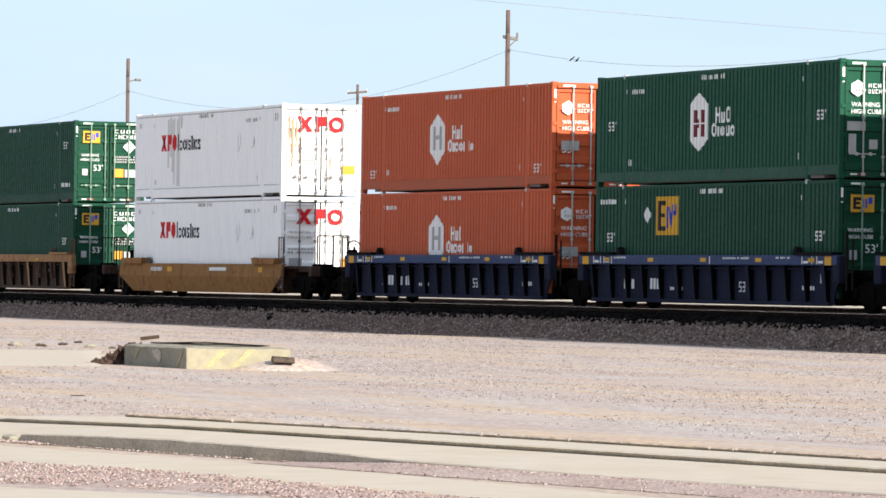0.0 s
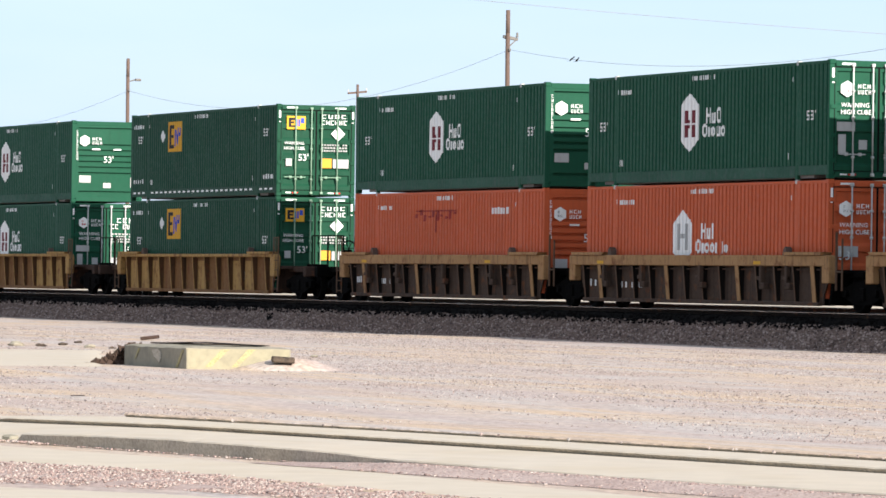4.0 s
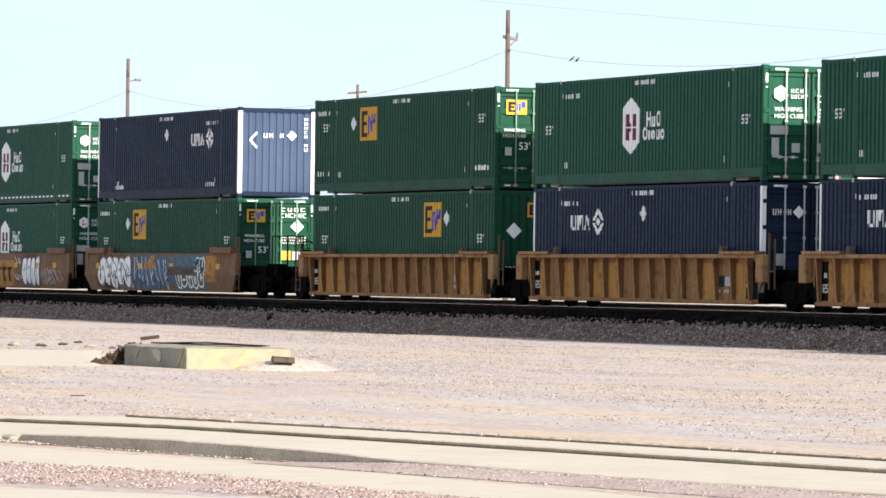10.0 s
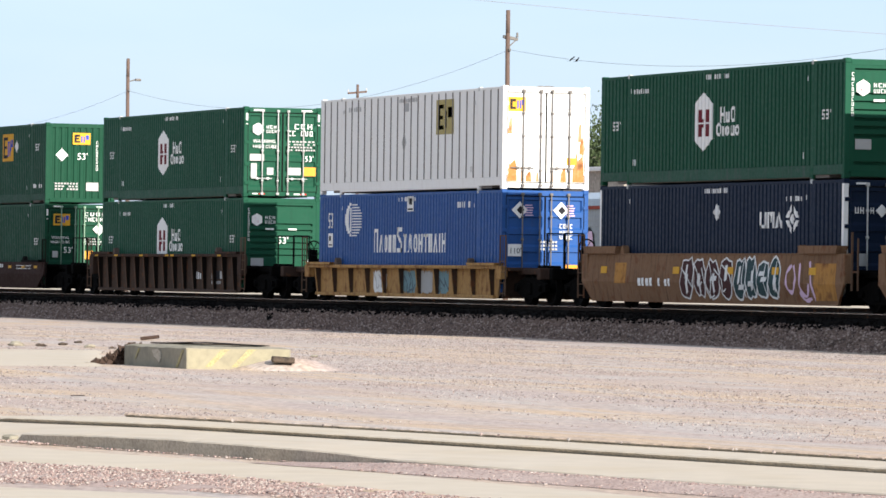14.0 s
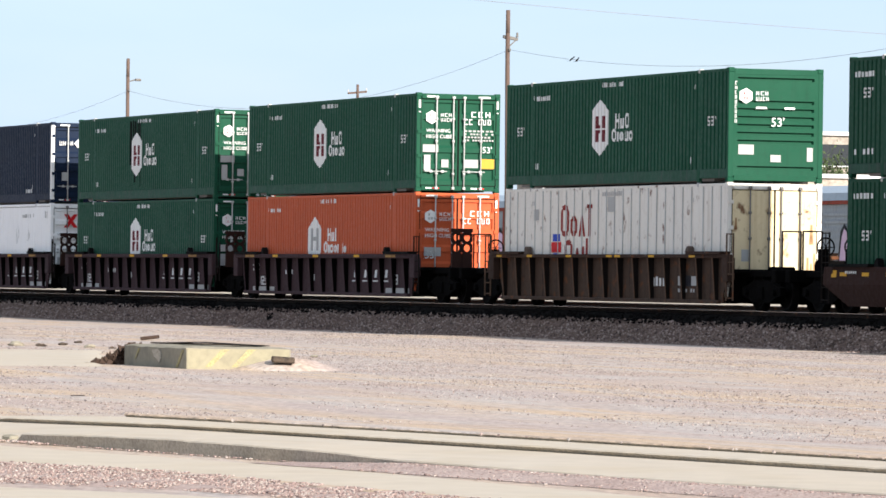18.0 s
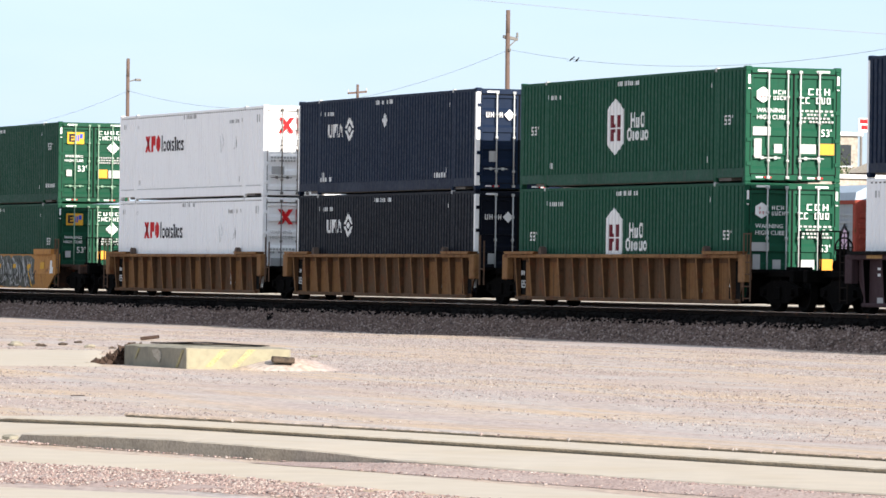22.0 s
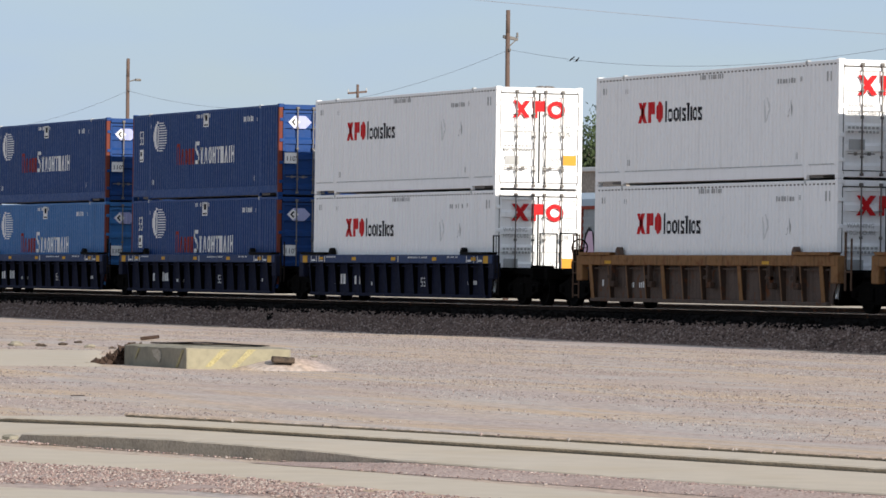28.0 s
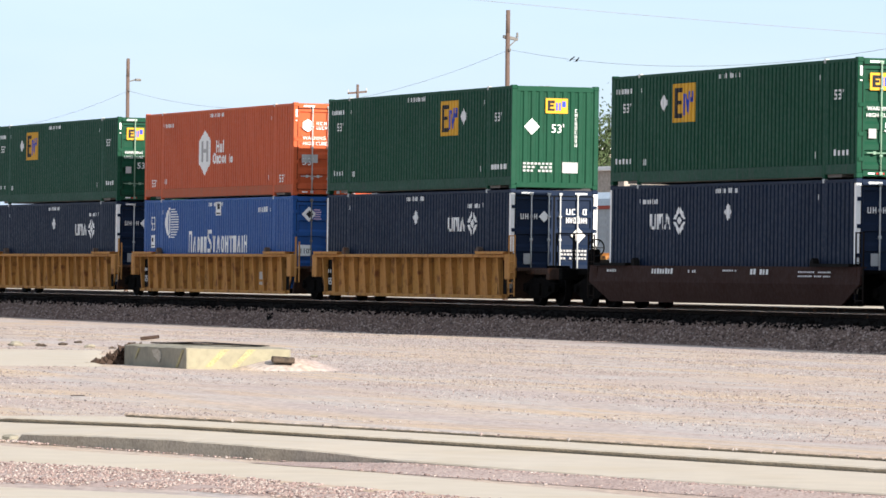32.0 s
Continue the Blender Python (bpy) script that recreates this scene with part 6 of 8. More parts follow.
def scrawl(car, x0, x1, z0, z1, n, fill, line, y, seed, thin=0.05):
    """Graffiti: a row of sprayed bubble shapes with an outline and slits, no lettering."""
    r = random.Random(seed)
    p = (x1 - x0) / n
    outer, inner, slits = Shape(), Shape(), Shape()
    for k in range(n):
        cx, cz = x0 + p * (k + 0.5), (z0 + z1) / 2 + 0.06 * (r.random() - 0.5)
        rx, rz = p * (0.50 + 0.08 * r.random()), (z1 - z0) * (0.42 + 0.07 * r.random())
        lean = 0.25 * p * (r.random() - 0.5)
        m = 16
        ring = []
        for a in range(m):
            w = 2 * math.pi * a / m
            e = 1 / max(abs(math.cos(w)) ** 3 + abs(math.sin(w)) ** 3, 0.1) ** 0.3333 * (0.92 + 0.22 * noise.noise((seed + k * 3.7, a * 0.9, 0)))
            ring.append((math.cos(w) * e, math.sin(w) * e))
        d = (k % 3) * 0.0012
        for s, cut, lift in ((outer, 0.0, 0.0), (inner, thin, 0.005)):
            q = [(cx + u * (rx - cut) + v * lean, min(z1, max(z0, cz + v * (rz - cut)))) for u, v in ring]
            flat_mark(s, q, y - lift - d, 0.003)
        for _ in range(r.choice((1, 2, 2))):
            sx, sz = cx + rx * 0.5 * (r.random() - 0.5), cz + rz * 0.7 * (r.random() - 0.5)
            a, b = (rx * (0.10 + 0.1 * r.random()), rz * (0.3 + 0.2 * r.random())) if r.random() < 0.6 else (rx * 0.45, rz * 0.12)
            flat_mark(slits, [(sx - a, sz - b), (sx + a * 0.8, sz - b * 0.8), (sx + a * 1.1 + lean * 0.4, sz + b), (sx - a * 0.7 + lean * 0.4, sz + b * 0.9)], y - 0.0105 - d, 0.003)
    for s, mat in ((outer, line), (inner, fill), (slits, line)):
        tagged(part("graffiti", s.mesh("graffiti", mat), car), kind="stuff")["label"] = ("sprayed " + mat.name.split("_")[-1] + " graffiti shapes")


def end_frame():
    """A square post with two large round openings."""
    s = Shape()
    for z in (0.18, 0.48):
        m = 16
        o = len(s.v)
        for d in (-0.06, 0.06):
            for k in range(m):
                w = 2 * math.pi * (k + 0.5) / m
                c, q = math.cos(w), math.sin(w)
                e = max(abs(c), abs(q))
                s.v += [(d, 0.11 * c, z + 0.11 * q), (d, 0.15 * c / e, z + 0.15 * q / e)]
        for k in range(m):
            a, b = o + 2 * k, o + 2 * ((k + 1) % m)
            s.f += [(a, a + 1, b + 1, b), (a + 2 * m, b + 2 * m, b + 2 * m + 1, a + 2 * m + 1), (a, b, b + 2 * m, a + 2 * m), (a + 1, a + 2 * m + 1, b + 2 * m + 1, b + 1)]
    return s.box(-0.06, 0.06, -0.15, 0.15, -0.42, 0.03).box(-0.07, 0.07, -0.16, 0.16, 0.63, 0.74, 0.01)


def rib_mesh(kind, spec, w, top, flange):
    """A tapered gusset with a bright flange along its outer edge."""
    key = ("rib", kind, w, flange.name)
    if key not in KEPT:
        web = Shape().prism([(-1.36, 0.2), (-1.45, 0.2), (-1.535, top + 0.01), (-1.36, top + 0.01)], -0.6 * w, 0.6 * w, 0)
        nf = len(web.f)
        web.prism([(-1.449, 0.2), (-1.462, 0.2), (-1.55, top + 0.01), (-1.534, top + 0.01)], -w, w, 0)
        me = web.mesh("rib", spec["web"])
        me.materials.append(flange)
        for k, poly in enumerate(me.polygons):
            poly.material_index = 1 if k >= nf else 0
        KEPT[key] = me
    return KEPT[key]


def well_car(kind, seed, left, right):
    """One well unit. left and right: JOINT (shares a bogie with its neighbour) or SINGLE (own bogie and coupler)."""
    spec = CARS[kind]
    z1, deep, n = spec["z"], spec["deep"], spec["n"]
    car = thing("well_car", spec["look"], "well car", "well cars of the train")
    for side in (-1, 1):
        lo = sorted((side * 1.33, side * 1.36))
        smooth = n == 0
        if smooth:
            zb = 0.18
            reach, foot = {"tan_smooth": (8.9, 7.55), "maroon": (8.9, 7.6), "yellow_smooth": (8.75, 7.4)}.get(kind, (8.7, 8.15))

            def folded():
                """A side in two planes that meet at the fold, the ends cut back below it."""
                s = Shape()
                rows = ((reach, z1), (reach, FOLD), (foot, zb))
                for depth in (0.0, 0.06):
                    for e, z in rows:
                        for x in (-e, e):
                            s.v.append((x, side * (1.555 - lean_in(z) - depth), z))
                s.f = [(0, 1, 3, 2), (2, 3, 5, 4), (6, 8, 9, 7), (8, 10, 11, 9), (0, 6, 7, 1), (4, 5, 11, 10), (0, 2, 8, 6), (2, 4, 10, 8), (1, 7, 9, 3), (3, 9, 11, 5)]
                return s
            part("side_wall", kept(("side_wall", kind, side), spec["panel"], folded), car)
            part("top_flange", kept(("top_flange", kind, side), spec["panel"], lambda: Shape().box(-reach, reach, *sorted((side * 1.36, side * 1.515)), z1 - 0.03, z1 + 0.004, 0.01)), car)
        else:
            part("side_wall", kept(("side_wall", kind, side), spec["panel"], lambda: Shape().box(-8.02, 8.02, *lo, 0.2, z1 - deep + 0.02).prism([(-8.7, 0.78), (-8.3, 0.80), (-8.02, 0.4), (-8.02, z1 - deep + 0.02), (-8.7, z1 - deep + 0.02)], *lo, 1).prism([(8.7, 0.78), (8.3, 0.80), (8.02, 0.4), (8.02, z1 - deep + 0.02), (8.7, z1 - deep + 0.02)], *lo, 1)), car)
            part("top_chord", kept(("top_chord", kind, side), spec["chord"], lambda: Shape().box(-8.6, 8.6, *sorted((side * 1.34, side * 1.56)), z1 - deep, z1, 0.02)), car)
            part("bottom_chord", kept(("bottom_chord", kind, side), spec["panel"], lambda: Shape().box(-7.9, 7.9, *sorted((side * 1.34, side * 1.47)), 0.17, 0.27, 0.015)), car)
            if side > 0:
                far = Shape()
                for k in range(n):
                    x = -7.7 + 15.4 * k / (n - 1)
                    far.prism([(1.39, 0.16), (1.47, 0.16), (1.54, z1 - deep + 0.01), (1.39, z1 - deep + 0.01)], x - 0.028, x + 0.028, 0)
                tagged(part("ribs", kept(("ribs", kind), spec["rib"], lambda: far), car), kind="stuff")
            for k in range(n if side < 0 else 0):
                x = -7.7 + 15.4 * k / (n - 1)
                wide = kind in ("box_chord", "box_warm", "blue") and k % 4 == (1 if n == 14 else 0)
                w = 0.11 if wide else 0.03
                part("rib", rib_mesh(kind, spec, w, z1 - deep, spec["chord"] if wide and kind in ("box_chord", "box_warm") else spec["rib"]), car, at=(x, 0, 0))
            if "clean" in spec and side < 0:
                r = random.Random(seed * 7 + 1)
                pitch = 15.4 / (n - 1)
                for k in range(n - 1):
                    if (k in (0, 1, 2, n - 4, n - 3, n - 2) and r.random() < 0.8 or r.random() < 0.18) if kind != "box_warm" else (seed == 28 and k in (3, 4) or r.random() < 0.05):
                        part("clean_panel", kept(("clean_panel", kind), spec["clean"], lambda: Shape().box(-pitch / 2 + 0.04, pitch / 2 - 0.04, -1.366, -1.3605, 0.26, z1 - deep - 0.12)), car, "cleaner painted panel", (-7.7 + pitch * (k + 0.5), 0, 0))
            if kind in ("box_chord", "box_warm") and side < 0:
                for x in (-6.1, -3.4, 0.6, 4.6, 6.2):
                    part("lock_bracket", kept("lock_bracket", CAR_PANEL, lambda: Shape().box(-0.07, 0.07, -1.60, -1.48, 0.62, 1.14, 0.015).box(-0.07, 0.24, -1.60, -1.46, 0.56, 0.72, 0.02).box(-0.26, 0.07, -1.59, -1.48, 0.78, 0.88, 0.015)), car, "grimy hooked bracket", (x, 0, 0))
            if kind in ("box_chord", "box_warm", "blue"):
                part("stiffener", kept(("stiffener", kind, side), spec["panel"], lambda: Shape().box(-8.2, 8.2, *sorted((side * 1.385, side * 1.45)), z1 - deep - 0.10, z1 - deep - 0.06)), car)
        for x in (-1, 1):
            # container guides on the chord
            g0, g1 = sorted((x * 6.05, x * 8.45))
            mg = {"purple": RUBBER, "blue": RUBBER, "maroon": RUBBER}.get(kind, spec["chord"])
            tall = 0.19 if kind in ("graffiti", "yellow_smooth", "tan_smooth") else 0.075
            part("guide_plate", kept(("guide_plate", kind, side, x), mg, lambda: Shape().prism([(g0 + 0.1, z1), (g0, z1 + tall), (g1, z1 + tall), (g1 - 0.1, z1)], *sorted((side * 1.33, side * 1.62)), 1)), car)
            part("guide_lug", kept(("guide_lug", kind, side, x), mg if mg in (RUBBER, CAR_BROWN) else CAR_SOOT, lambda: Shape().prism([(x * 5.9 - 0.13, z1), (x * 5.9 + 0.13, z1), (x * 5.9 + 0.09, z1 + 0.16), (x * 5.9 + 0.02, z1 + 0.21), (x * 5.9 - 0.08, z1 + 0.15)], *sorted((side * 1.34, side * 1.5)), 1)), car)
    part("well_floor", kept("well_floor", SHADED_GRIME, lambda: Shape().box(-7.9, 7.9, -1.34, -1.0, 0.18, 0.24).box(-7.9, 7.9, 1.0, 1.34, 0.18, 0.24).box(-8.0, -6.6, -1.34, 1.34, 0.2, 0.34).box(6.6, 8.0, -1.34, 1.34, 0.2, 0.34).box(-0.4, 0.4, -1.34, 1.34, 0.18, 0.3).box(-6.3, -5.8, -1.34, 1.34, 0.2, 0.34).box(5.8, 6.3, -1.34, 1.34, 0.2, 0.34)), car)
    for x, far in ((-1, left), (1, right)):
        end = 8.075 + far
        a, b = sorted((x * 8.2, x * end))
        low = CAR_DARK if kind in ("tan_smooth", "yellow", "yellow_bright", "yellow_low", "yellow_smooth") else SHADED_GRIME
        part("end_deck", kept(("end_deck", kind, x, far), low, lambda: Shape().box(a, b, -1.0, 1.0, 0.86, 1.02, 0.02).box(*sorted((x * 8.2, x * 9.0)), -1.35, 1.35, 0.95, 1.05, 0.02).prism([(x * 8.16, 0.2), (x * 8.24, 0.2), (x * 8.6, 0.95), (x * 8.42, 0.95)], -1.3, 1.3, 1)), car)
        part("end_post", kept(("end_post", kind, x), spec["chord"] if kind not in ("blue", "purple", "maroon") else spec["panel"], lambda: Shape().box(*sorted((x * 8.3, x * 8.72)), -1.55, -1.36, 0.72, z1 - 0.01, 0.02)), car)
        if far == SINGLE:
            truck(car, x * (8.075 + 1.85))
            part("end_beam", kept(("end_beam", kind, x), low, lambda: Shape().box(*sorted((x * (end - 0.28), x * end)), -1.42, 1.42, 0.72, 1.04, 0.025)), car)
            part("coupler", kept(("coupler", x), SHADED_GRIME, lambda: Shape().box(*sorted((x * (end - 0.4), x * (end + 0.26))), -0.12, 0.12, 0.68, 0.9, 0.03).prism([(x * (end + 0.2), -0.2), (x * (end + 0.38), -0.2), (x * (end + 0.42), 0.02), (x * (end + 0.3), 0.2), (x * (end + 0.2), 0.2)], 0.64, 0.94, 2)), car)
            hose = [(x * (end - 0.02), 0.35, 0.75), (x * (end + 0.12), 0.36, 0.5), (x * (end + 0.3), 0.3, 0.38), (x * (end + 0.38), 0.25, 0.4)]
            part("air_hose", kept(("air_hose", x), RUBBER, lambda: [s for s in [Shape()] if [s.rod(p, q, 0.025, n=6) for p, q in zip(hose, hose[1:])]][0]), car)
            rail_mat = CAR_WEB if kind in ("blue", "purple", "maroon") else (CAR_AMBER if kind == "yellow_bright" else CAR_RIB)
            # ladder at the near corner, grab rails across the deck
            lx = x * (8.075 + 0.75)
            part("ladder", kept(("ladder", kind, x), rail_mat, lambda: [s for s in [Shape()] if [s.rod((lx + d, -1.52, 0.25), (lx + d, -1.52, 1.95), 0.022, n=6) for d in (-0.22, 0.22)] and [s.rod((lx - 0.22, -1.52, z), (lx + 0.22, -1.52, z), 0.016, n=6) for z in (0.32, 0.62, 0.92, 1.22, 1.93)] and [s.rod((lx, -1.52, 0.95), (lx, -1.52, 1.95), 0.012, n=5)]][0]), car)
            for ya, yb in ((-1.1, -0.6), (0.7, 1.2)):
                part("deck_rail", kept(("deck_rail", x, ya), RUBBER, lambda: Shape().rod((x * (end - 0.35), ya, 1.0), (x * (end - 0.35), ya, 2.0), 0.024, n=6).rod((x * (end - 0.35), yb, 1.0), (x * (end - 0.35), yb, 2.0), 0.024, n=6).rod((x * (end - 0.35), ya, 1.99), (x * (end - 0.35), yb, 1.99), 0.022, n=6)), car)
            part("valve_box", kept(("valve_box", x), SHADED_GRIME, lambda: Shape().box(*sorted((x * 9.1, x * 9.7)), -0.6, -0.1, 1.0, 1.12, 0.03)), car)
            part("air_tank", kept(("air_tank", x), SHADED_GRIME, lambda: Shape().rod((x * 10.1, 0.3, 1.14), (x * 10.1, 1.1, 1.14), 0.16, n=12)), car)
            if x > 0 or seed % 3 == 0:
                bx = x * (end - 0.55)
                part("brake_wheel", kept(("brake_wheel", x), RUBBER, lambda: [s for s in [Shape().ring((bx + 0.08, 0.12, 1.62), 0, 0.23, 0.022)] if [s.rod((bx + 0.08, 0.12, 1.62), (bx + 0.08, 0.12 + 0.23 * math.cos(k * 1.0472), 1.62 + 0.23 * math.sin(k * 1.0472)), 0.012, n=5) for k in range(6)]][0]), car, "black hand-brake wheel")
                part("brake_stand", kept(("brake_stand", x), SHADED_GRIME, lambda: Shape().box(bx - 0.12, bx + 0.06, -0.02, 0.26, 1.0, 1.58, 0.03)), car)
        elif x > 0:
            truck(car, 8.075 + 1.72)
            part("joint_casting", kept("joint_casting", SHADED_GRIME, lambda: Shape().box(8.9, 10.6, -0.35, 0.35, 0.7, 0.98, 0.03).rod((9.79, 0, 0.6), (9.79, 0, 1.08), 0.3, n=14)), car)
            lx = 8.075 + 1.0
            rm = CAR_WEB if kind in ("blue", "purple", "maroon") else (CAR_AMBER if kind == "yellow_bright" else CAR_RIB)
            part("hand_rail", kept(("hand_rail", kind), rm, lambda: Shape().rod((lx, -1.5, 0.55), (lx, -1.5, 1.95), 0.03, n=6).rod((lx + 0.35, -1.5, 0.55), (lx + 0.35, -1.5, 1.8), 0.025, n=6).rod((lx, -1.5, 1.0), (lx + 0.35, -1.5, 1.0), 0.02, n=6)), car)
    if kind == "purple":
        for y in (-1.12, -0.80):
            part("end_frame", kept("end_frame", CAR_MAROON, end_frame), car, "maroon end frame with two round openings", (9.35 if right == JOINT else 11.15, y, 1.42))
    if n:
        panel_marks(car, kind, spec, seed, -1.361)
    else:
        panel_marks(car, kind, spec, seed, -1.556)
    return car

# ---- the train ----
# place of each stack's rear edge at sixteen seconds, upper box, lower box, car
D, B, R = "door", "bands", "ribs"
TRAIN = [
    (226.30, "badge_green", D, "panel_green", D, "blue", 0), (206.83, "badge_green", D, "panel_green", D, "blue", 0), (187.29, "badge_orange", D, "badge_orange", D, "blue", 1),
    (163.41, "cross_white", D, "cross_white", D, "tan_smooth", 1),
    (139.66, "panel_green", D, "panel_green", D, "box_chord", 0), (120.03, "badge_green", D, "badge_orange", D, "box_chord", 0), (100.60, "badge_green", B, "badge_orange", B, "box_chord", 1),
    (76.72, "panel_green", D, "panel_green", D, "yellow", 1), (53.19, "badge_green", B, "badge_green", D, "yellow", 1), (29.34, "disc_blue", D, "disc_royal", D, "yellow", 1),
    (5.74, "badge_green", D, "diamond_navy", D, "brown", 0), (-13.99, "badge_green", D, "diamond_navy", D, "brown", 0), (-33.29, "panel_green", D, "panel_green", R, "brown", 1),
    (-57.20, "diamond_navy", R, "panel_green", D, "graffiti", 0), (-76.66, "badge_green", D, "badge_green", D, "graffiti", 0), (-96.09, "badge_green", B, "diamond_navy", D, "graffiti", 1),
    (-119.82, "post_white", D, "disc_blue", D, "yellow_low", 1), (-143.75, "badge_green", D, "badge_green", B, "dark", 1), (-167.30, "panel_green", R, "panel_green", D, "maroon", 1),
    (-190.95, "badge_green", B, "cream_box", D, "dark", 1),
    (-214.68, "badge_green", D, "badge_orange", D, "purple", 0), (-234.47, "badge_green", D, "badge_green", D, "purple", 0), (-254.13, "diamond_navy", D, "cross_white", D, "purple", 1),
    (-277.76, "badge_green", D, "badge_green", D, "brown_grimy", 0), (-297.51, "diamond_navy", D, "diamond_black", D, "brown_grimy", 0), (-317.21, "cross_white", D, "cross_white", D, "brown_grimy", 1),
    (-341.12, "panel_green", D, "panel_green", D, "yellow_smooth", 1),
    (-365.00, "badge_green", D, "badge_green", D, "box_warm", 0), (-384.79, "diamond_black", D, "disc_faded", D, "box_warm", 0), (-404.20, "cross_white", D, "cross_white", D, "box_warm", 1),
    (-428.10, "cross_white", D, "cross_white", D, "blue", 0), (-447.87, "disc_royal", D, "disc_royal", D, "blue", 0), (-467.23, "disc_royal", D, "disc_faded", D, "blue", 1),
    (-491.09, "panel_green", D, "diamond_navy", D, "maroon", 1),
    (-514.84, "panel_green", R, "diamond_navy", D, "yellow_bright", 0), (-534.39, "badge_orange", D, "disc_blue", D, "yellow_bright", 0), (-553.86, "panel_green", D, "diamond_navy", D, "yellow_bright", 1),
]
ROLLING = []


def brand_bar():
    s = Shape()
    flat_mark(s, [(0, 0.42), (0.26, 0.42), (0.30, 0.95), (0.04, 0.95)], -1.567, 0.003)
    flat_mark(s, [(-0.16, 0.82), (0.46, 0.82), (0.46, 0.95), (-0.16, 0.95)], -1.567, 0.003)
    return s


def build_train():
    lead_joint = False
    for k, (s, ub, ue, lb, le, kind, last) in enumerate(TRAIN):
        x = s + HALF
        right = JOINT if lead_joint else SINGLE
        if k == 0:
            right = SINGLE
        left = SINGLE if last else JOINT
        lead_joint = not last
        car = well_car(kind, k, left, right)
        low = container(lb, le, False, 1000 + k)
        up = container(ub, ue, True, 2000 + k)
        if k in (7, 14, 27):
            dashes(up)
        if k == 3:
            smear(up, -4.3, -2.9, 0.40, 2.74, 5, SMOKE, 0.35)
            smear(up, -2.80, -2.72, 2.0, 2.74, 8, CASTING, 0.35)
            for y0, z0, h, w in ((-1.08, 1.2, 1.4, 0.05), (-0.98, 0.9, 1.6, 0.09), (-0.84, 1.3, 1.1, 0.05), (-0.72, 1.0, 0.9, 0.04), (0.3, 0.4, 0.9, 0.04)):
                part("soot_streak", Shape().prism([(y0, z0), (y0 + w * 0.4, z0), (y0 + w, z0 + h), (y0 - w * 0.2, z0 + h * 0.9)], HALF + 0.010, HALF + 0.012, 0).mesh("soot_streak", RUST_STAIN), up, "brown soot streak on the door")
        if k == 21:
            smear(up, -1.7, -0.4, 0.4, 2.75, 6, RUBBER)
        if k == 14:
            patch(car, -2.3, -0.9, 0.21, 1.40, MARK_VIOLET, -1.556, 3)
            patch(car, -6.3, -1.5, 0.20, 1.41, TEAL, -1.559, 4, 0.3)
            sprayed(car, [[(-4.7, 1.40), (-4.75, 0.9), (-4.9, 0.25)], [(-4.1, 1.40), (-3.8, 0.95), (-3.7, 0.24)], [(-5.4, 1.30), (-5.1, 1.0), (-4.5, 0.85)], [(-2.6, 1.38), (-2.9, 0.8), (-2.7, 0.24)], [(-4.2, 0.25), (-3.6, 0.45), (-3.0, 0.25)]], 0.30, MARK_DARK, -1.563)
            sprayed(car, [[(-5.75, 0.95), (-5.4, 1.0), (-5.1, 0.75), (-5.2, 0.25)], [(-4.4, 1.36), (-4.1, 1.0), (-3.9, 0.95)], [(-3.1, 1.40), (-2.85, 0.98), (-2.5, 0.85), (-1.95, 1.35), (-1.6, 1.30), (-1.75, 1.0), (-2.2, 0.82), (-2.1, 0.26)], [(-4.0, 0.7), (-4.2, 0.4), (-3.9, 0.25)]], 0.16, MARK_YELLOW, -1.567)
            sprayed(car, [[(-6.2, 0.3), (-5.9, 0.9), (-5.6, 1.35)], [(-1.45, 1.38), (-1.5, 0.95), (-1.95, 0.75), (-1.9, 0.26)]], 0.06, MARK_WHITE, -1.569)
            sprayed(car, scribble(1.3, 2.3, 0.42, 0.72, 5, 2) + scribble(1.5, 2.3, 1.0, 1.3, 3, 8), 0.035, MARK_SILVER, -1.556)
            patch(car, 2.35, 4.95, 0.20, 1.41, FOG, -1.553, 41, 0.2)
            scrawl(car, 2.5, 4.8, 0.20, 1.41, 4, MARK_WHITE, MARK_GREY, -1.556, 16, 0.03)
            sprayed(car, [[(2.5 + 0.58 * k, 1.30), (2.62 + 0.58 * k, 0.8), (2.66 + 0.58 * k, 0.3)] for k in range(1, 4)], 0.035, MARK_DARK, -1.572)
            sprayed(car, scribble(5.2, 7.8, 0.25, 0.92, 7, 17) + [[(5.3, 0.85), (5.1, 0.6), (5.4, 0.35), (5.8, 0.6), (5.5, 0.9)], [(6.2, 0.85), (6.0, 0.6), (6.3, 0.35), (6.6, 0.6), (6.3, 0.9)]], 0.04, MARK_GREY, -1.556)
            sprayed(car, scribble(-8.2, -7.2, 0.5, 1.0, 4, 19), 0.04, CAR_DARK, -1.556)
            panel = Shape()
            flat_mark(panel, quad(-1.15, 1.35, 0.24, 1.18), -1.562)
            part("logo_panel", panel.mesh("logo_panel", CAR_GOLD), car, "yellow brand panel")
            for x0 in (-0.85, -0.1, 0.65):
                part("logo_block", kept("logo_block", CAR_DARK, brand_bar), car, "dark brown brand shape", (x0, 0, 0))
        elif k == 13:
            patch(car, -7.2, -3.0, 0.20, 1.41, FOG, -1.553, 42, 0.2)
            scrawl(car, -7.0, -3.1, 0.22, 1.40, 5, MARK_WHITE, MARK_GREY, -1.556, 24, 0.03)
            sprayed(car, scribble(-6.9, -3.2, 0.3, 1.35, 8, 3), 0.05, CAR_DARK, -1.573)
            patch(car, -3.1, 1.6, 0.20, 1.40, SLATE, -1.556, 9, 0.45)
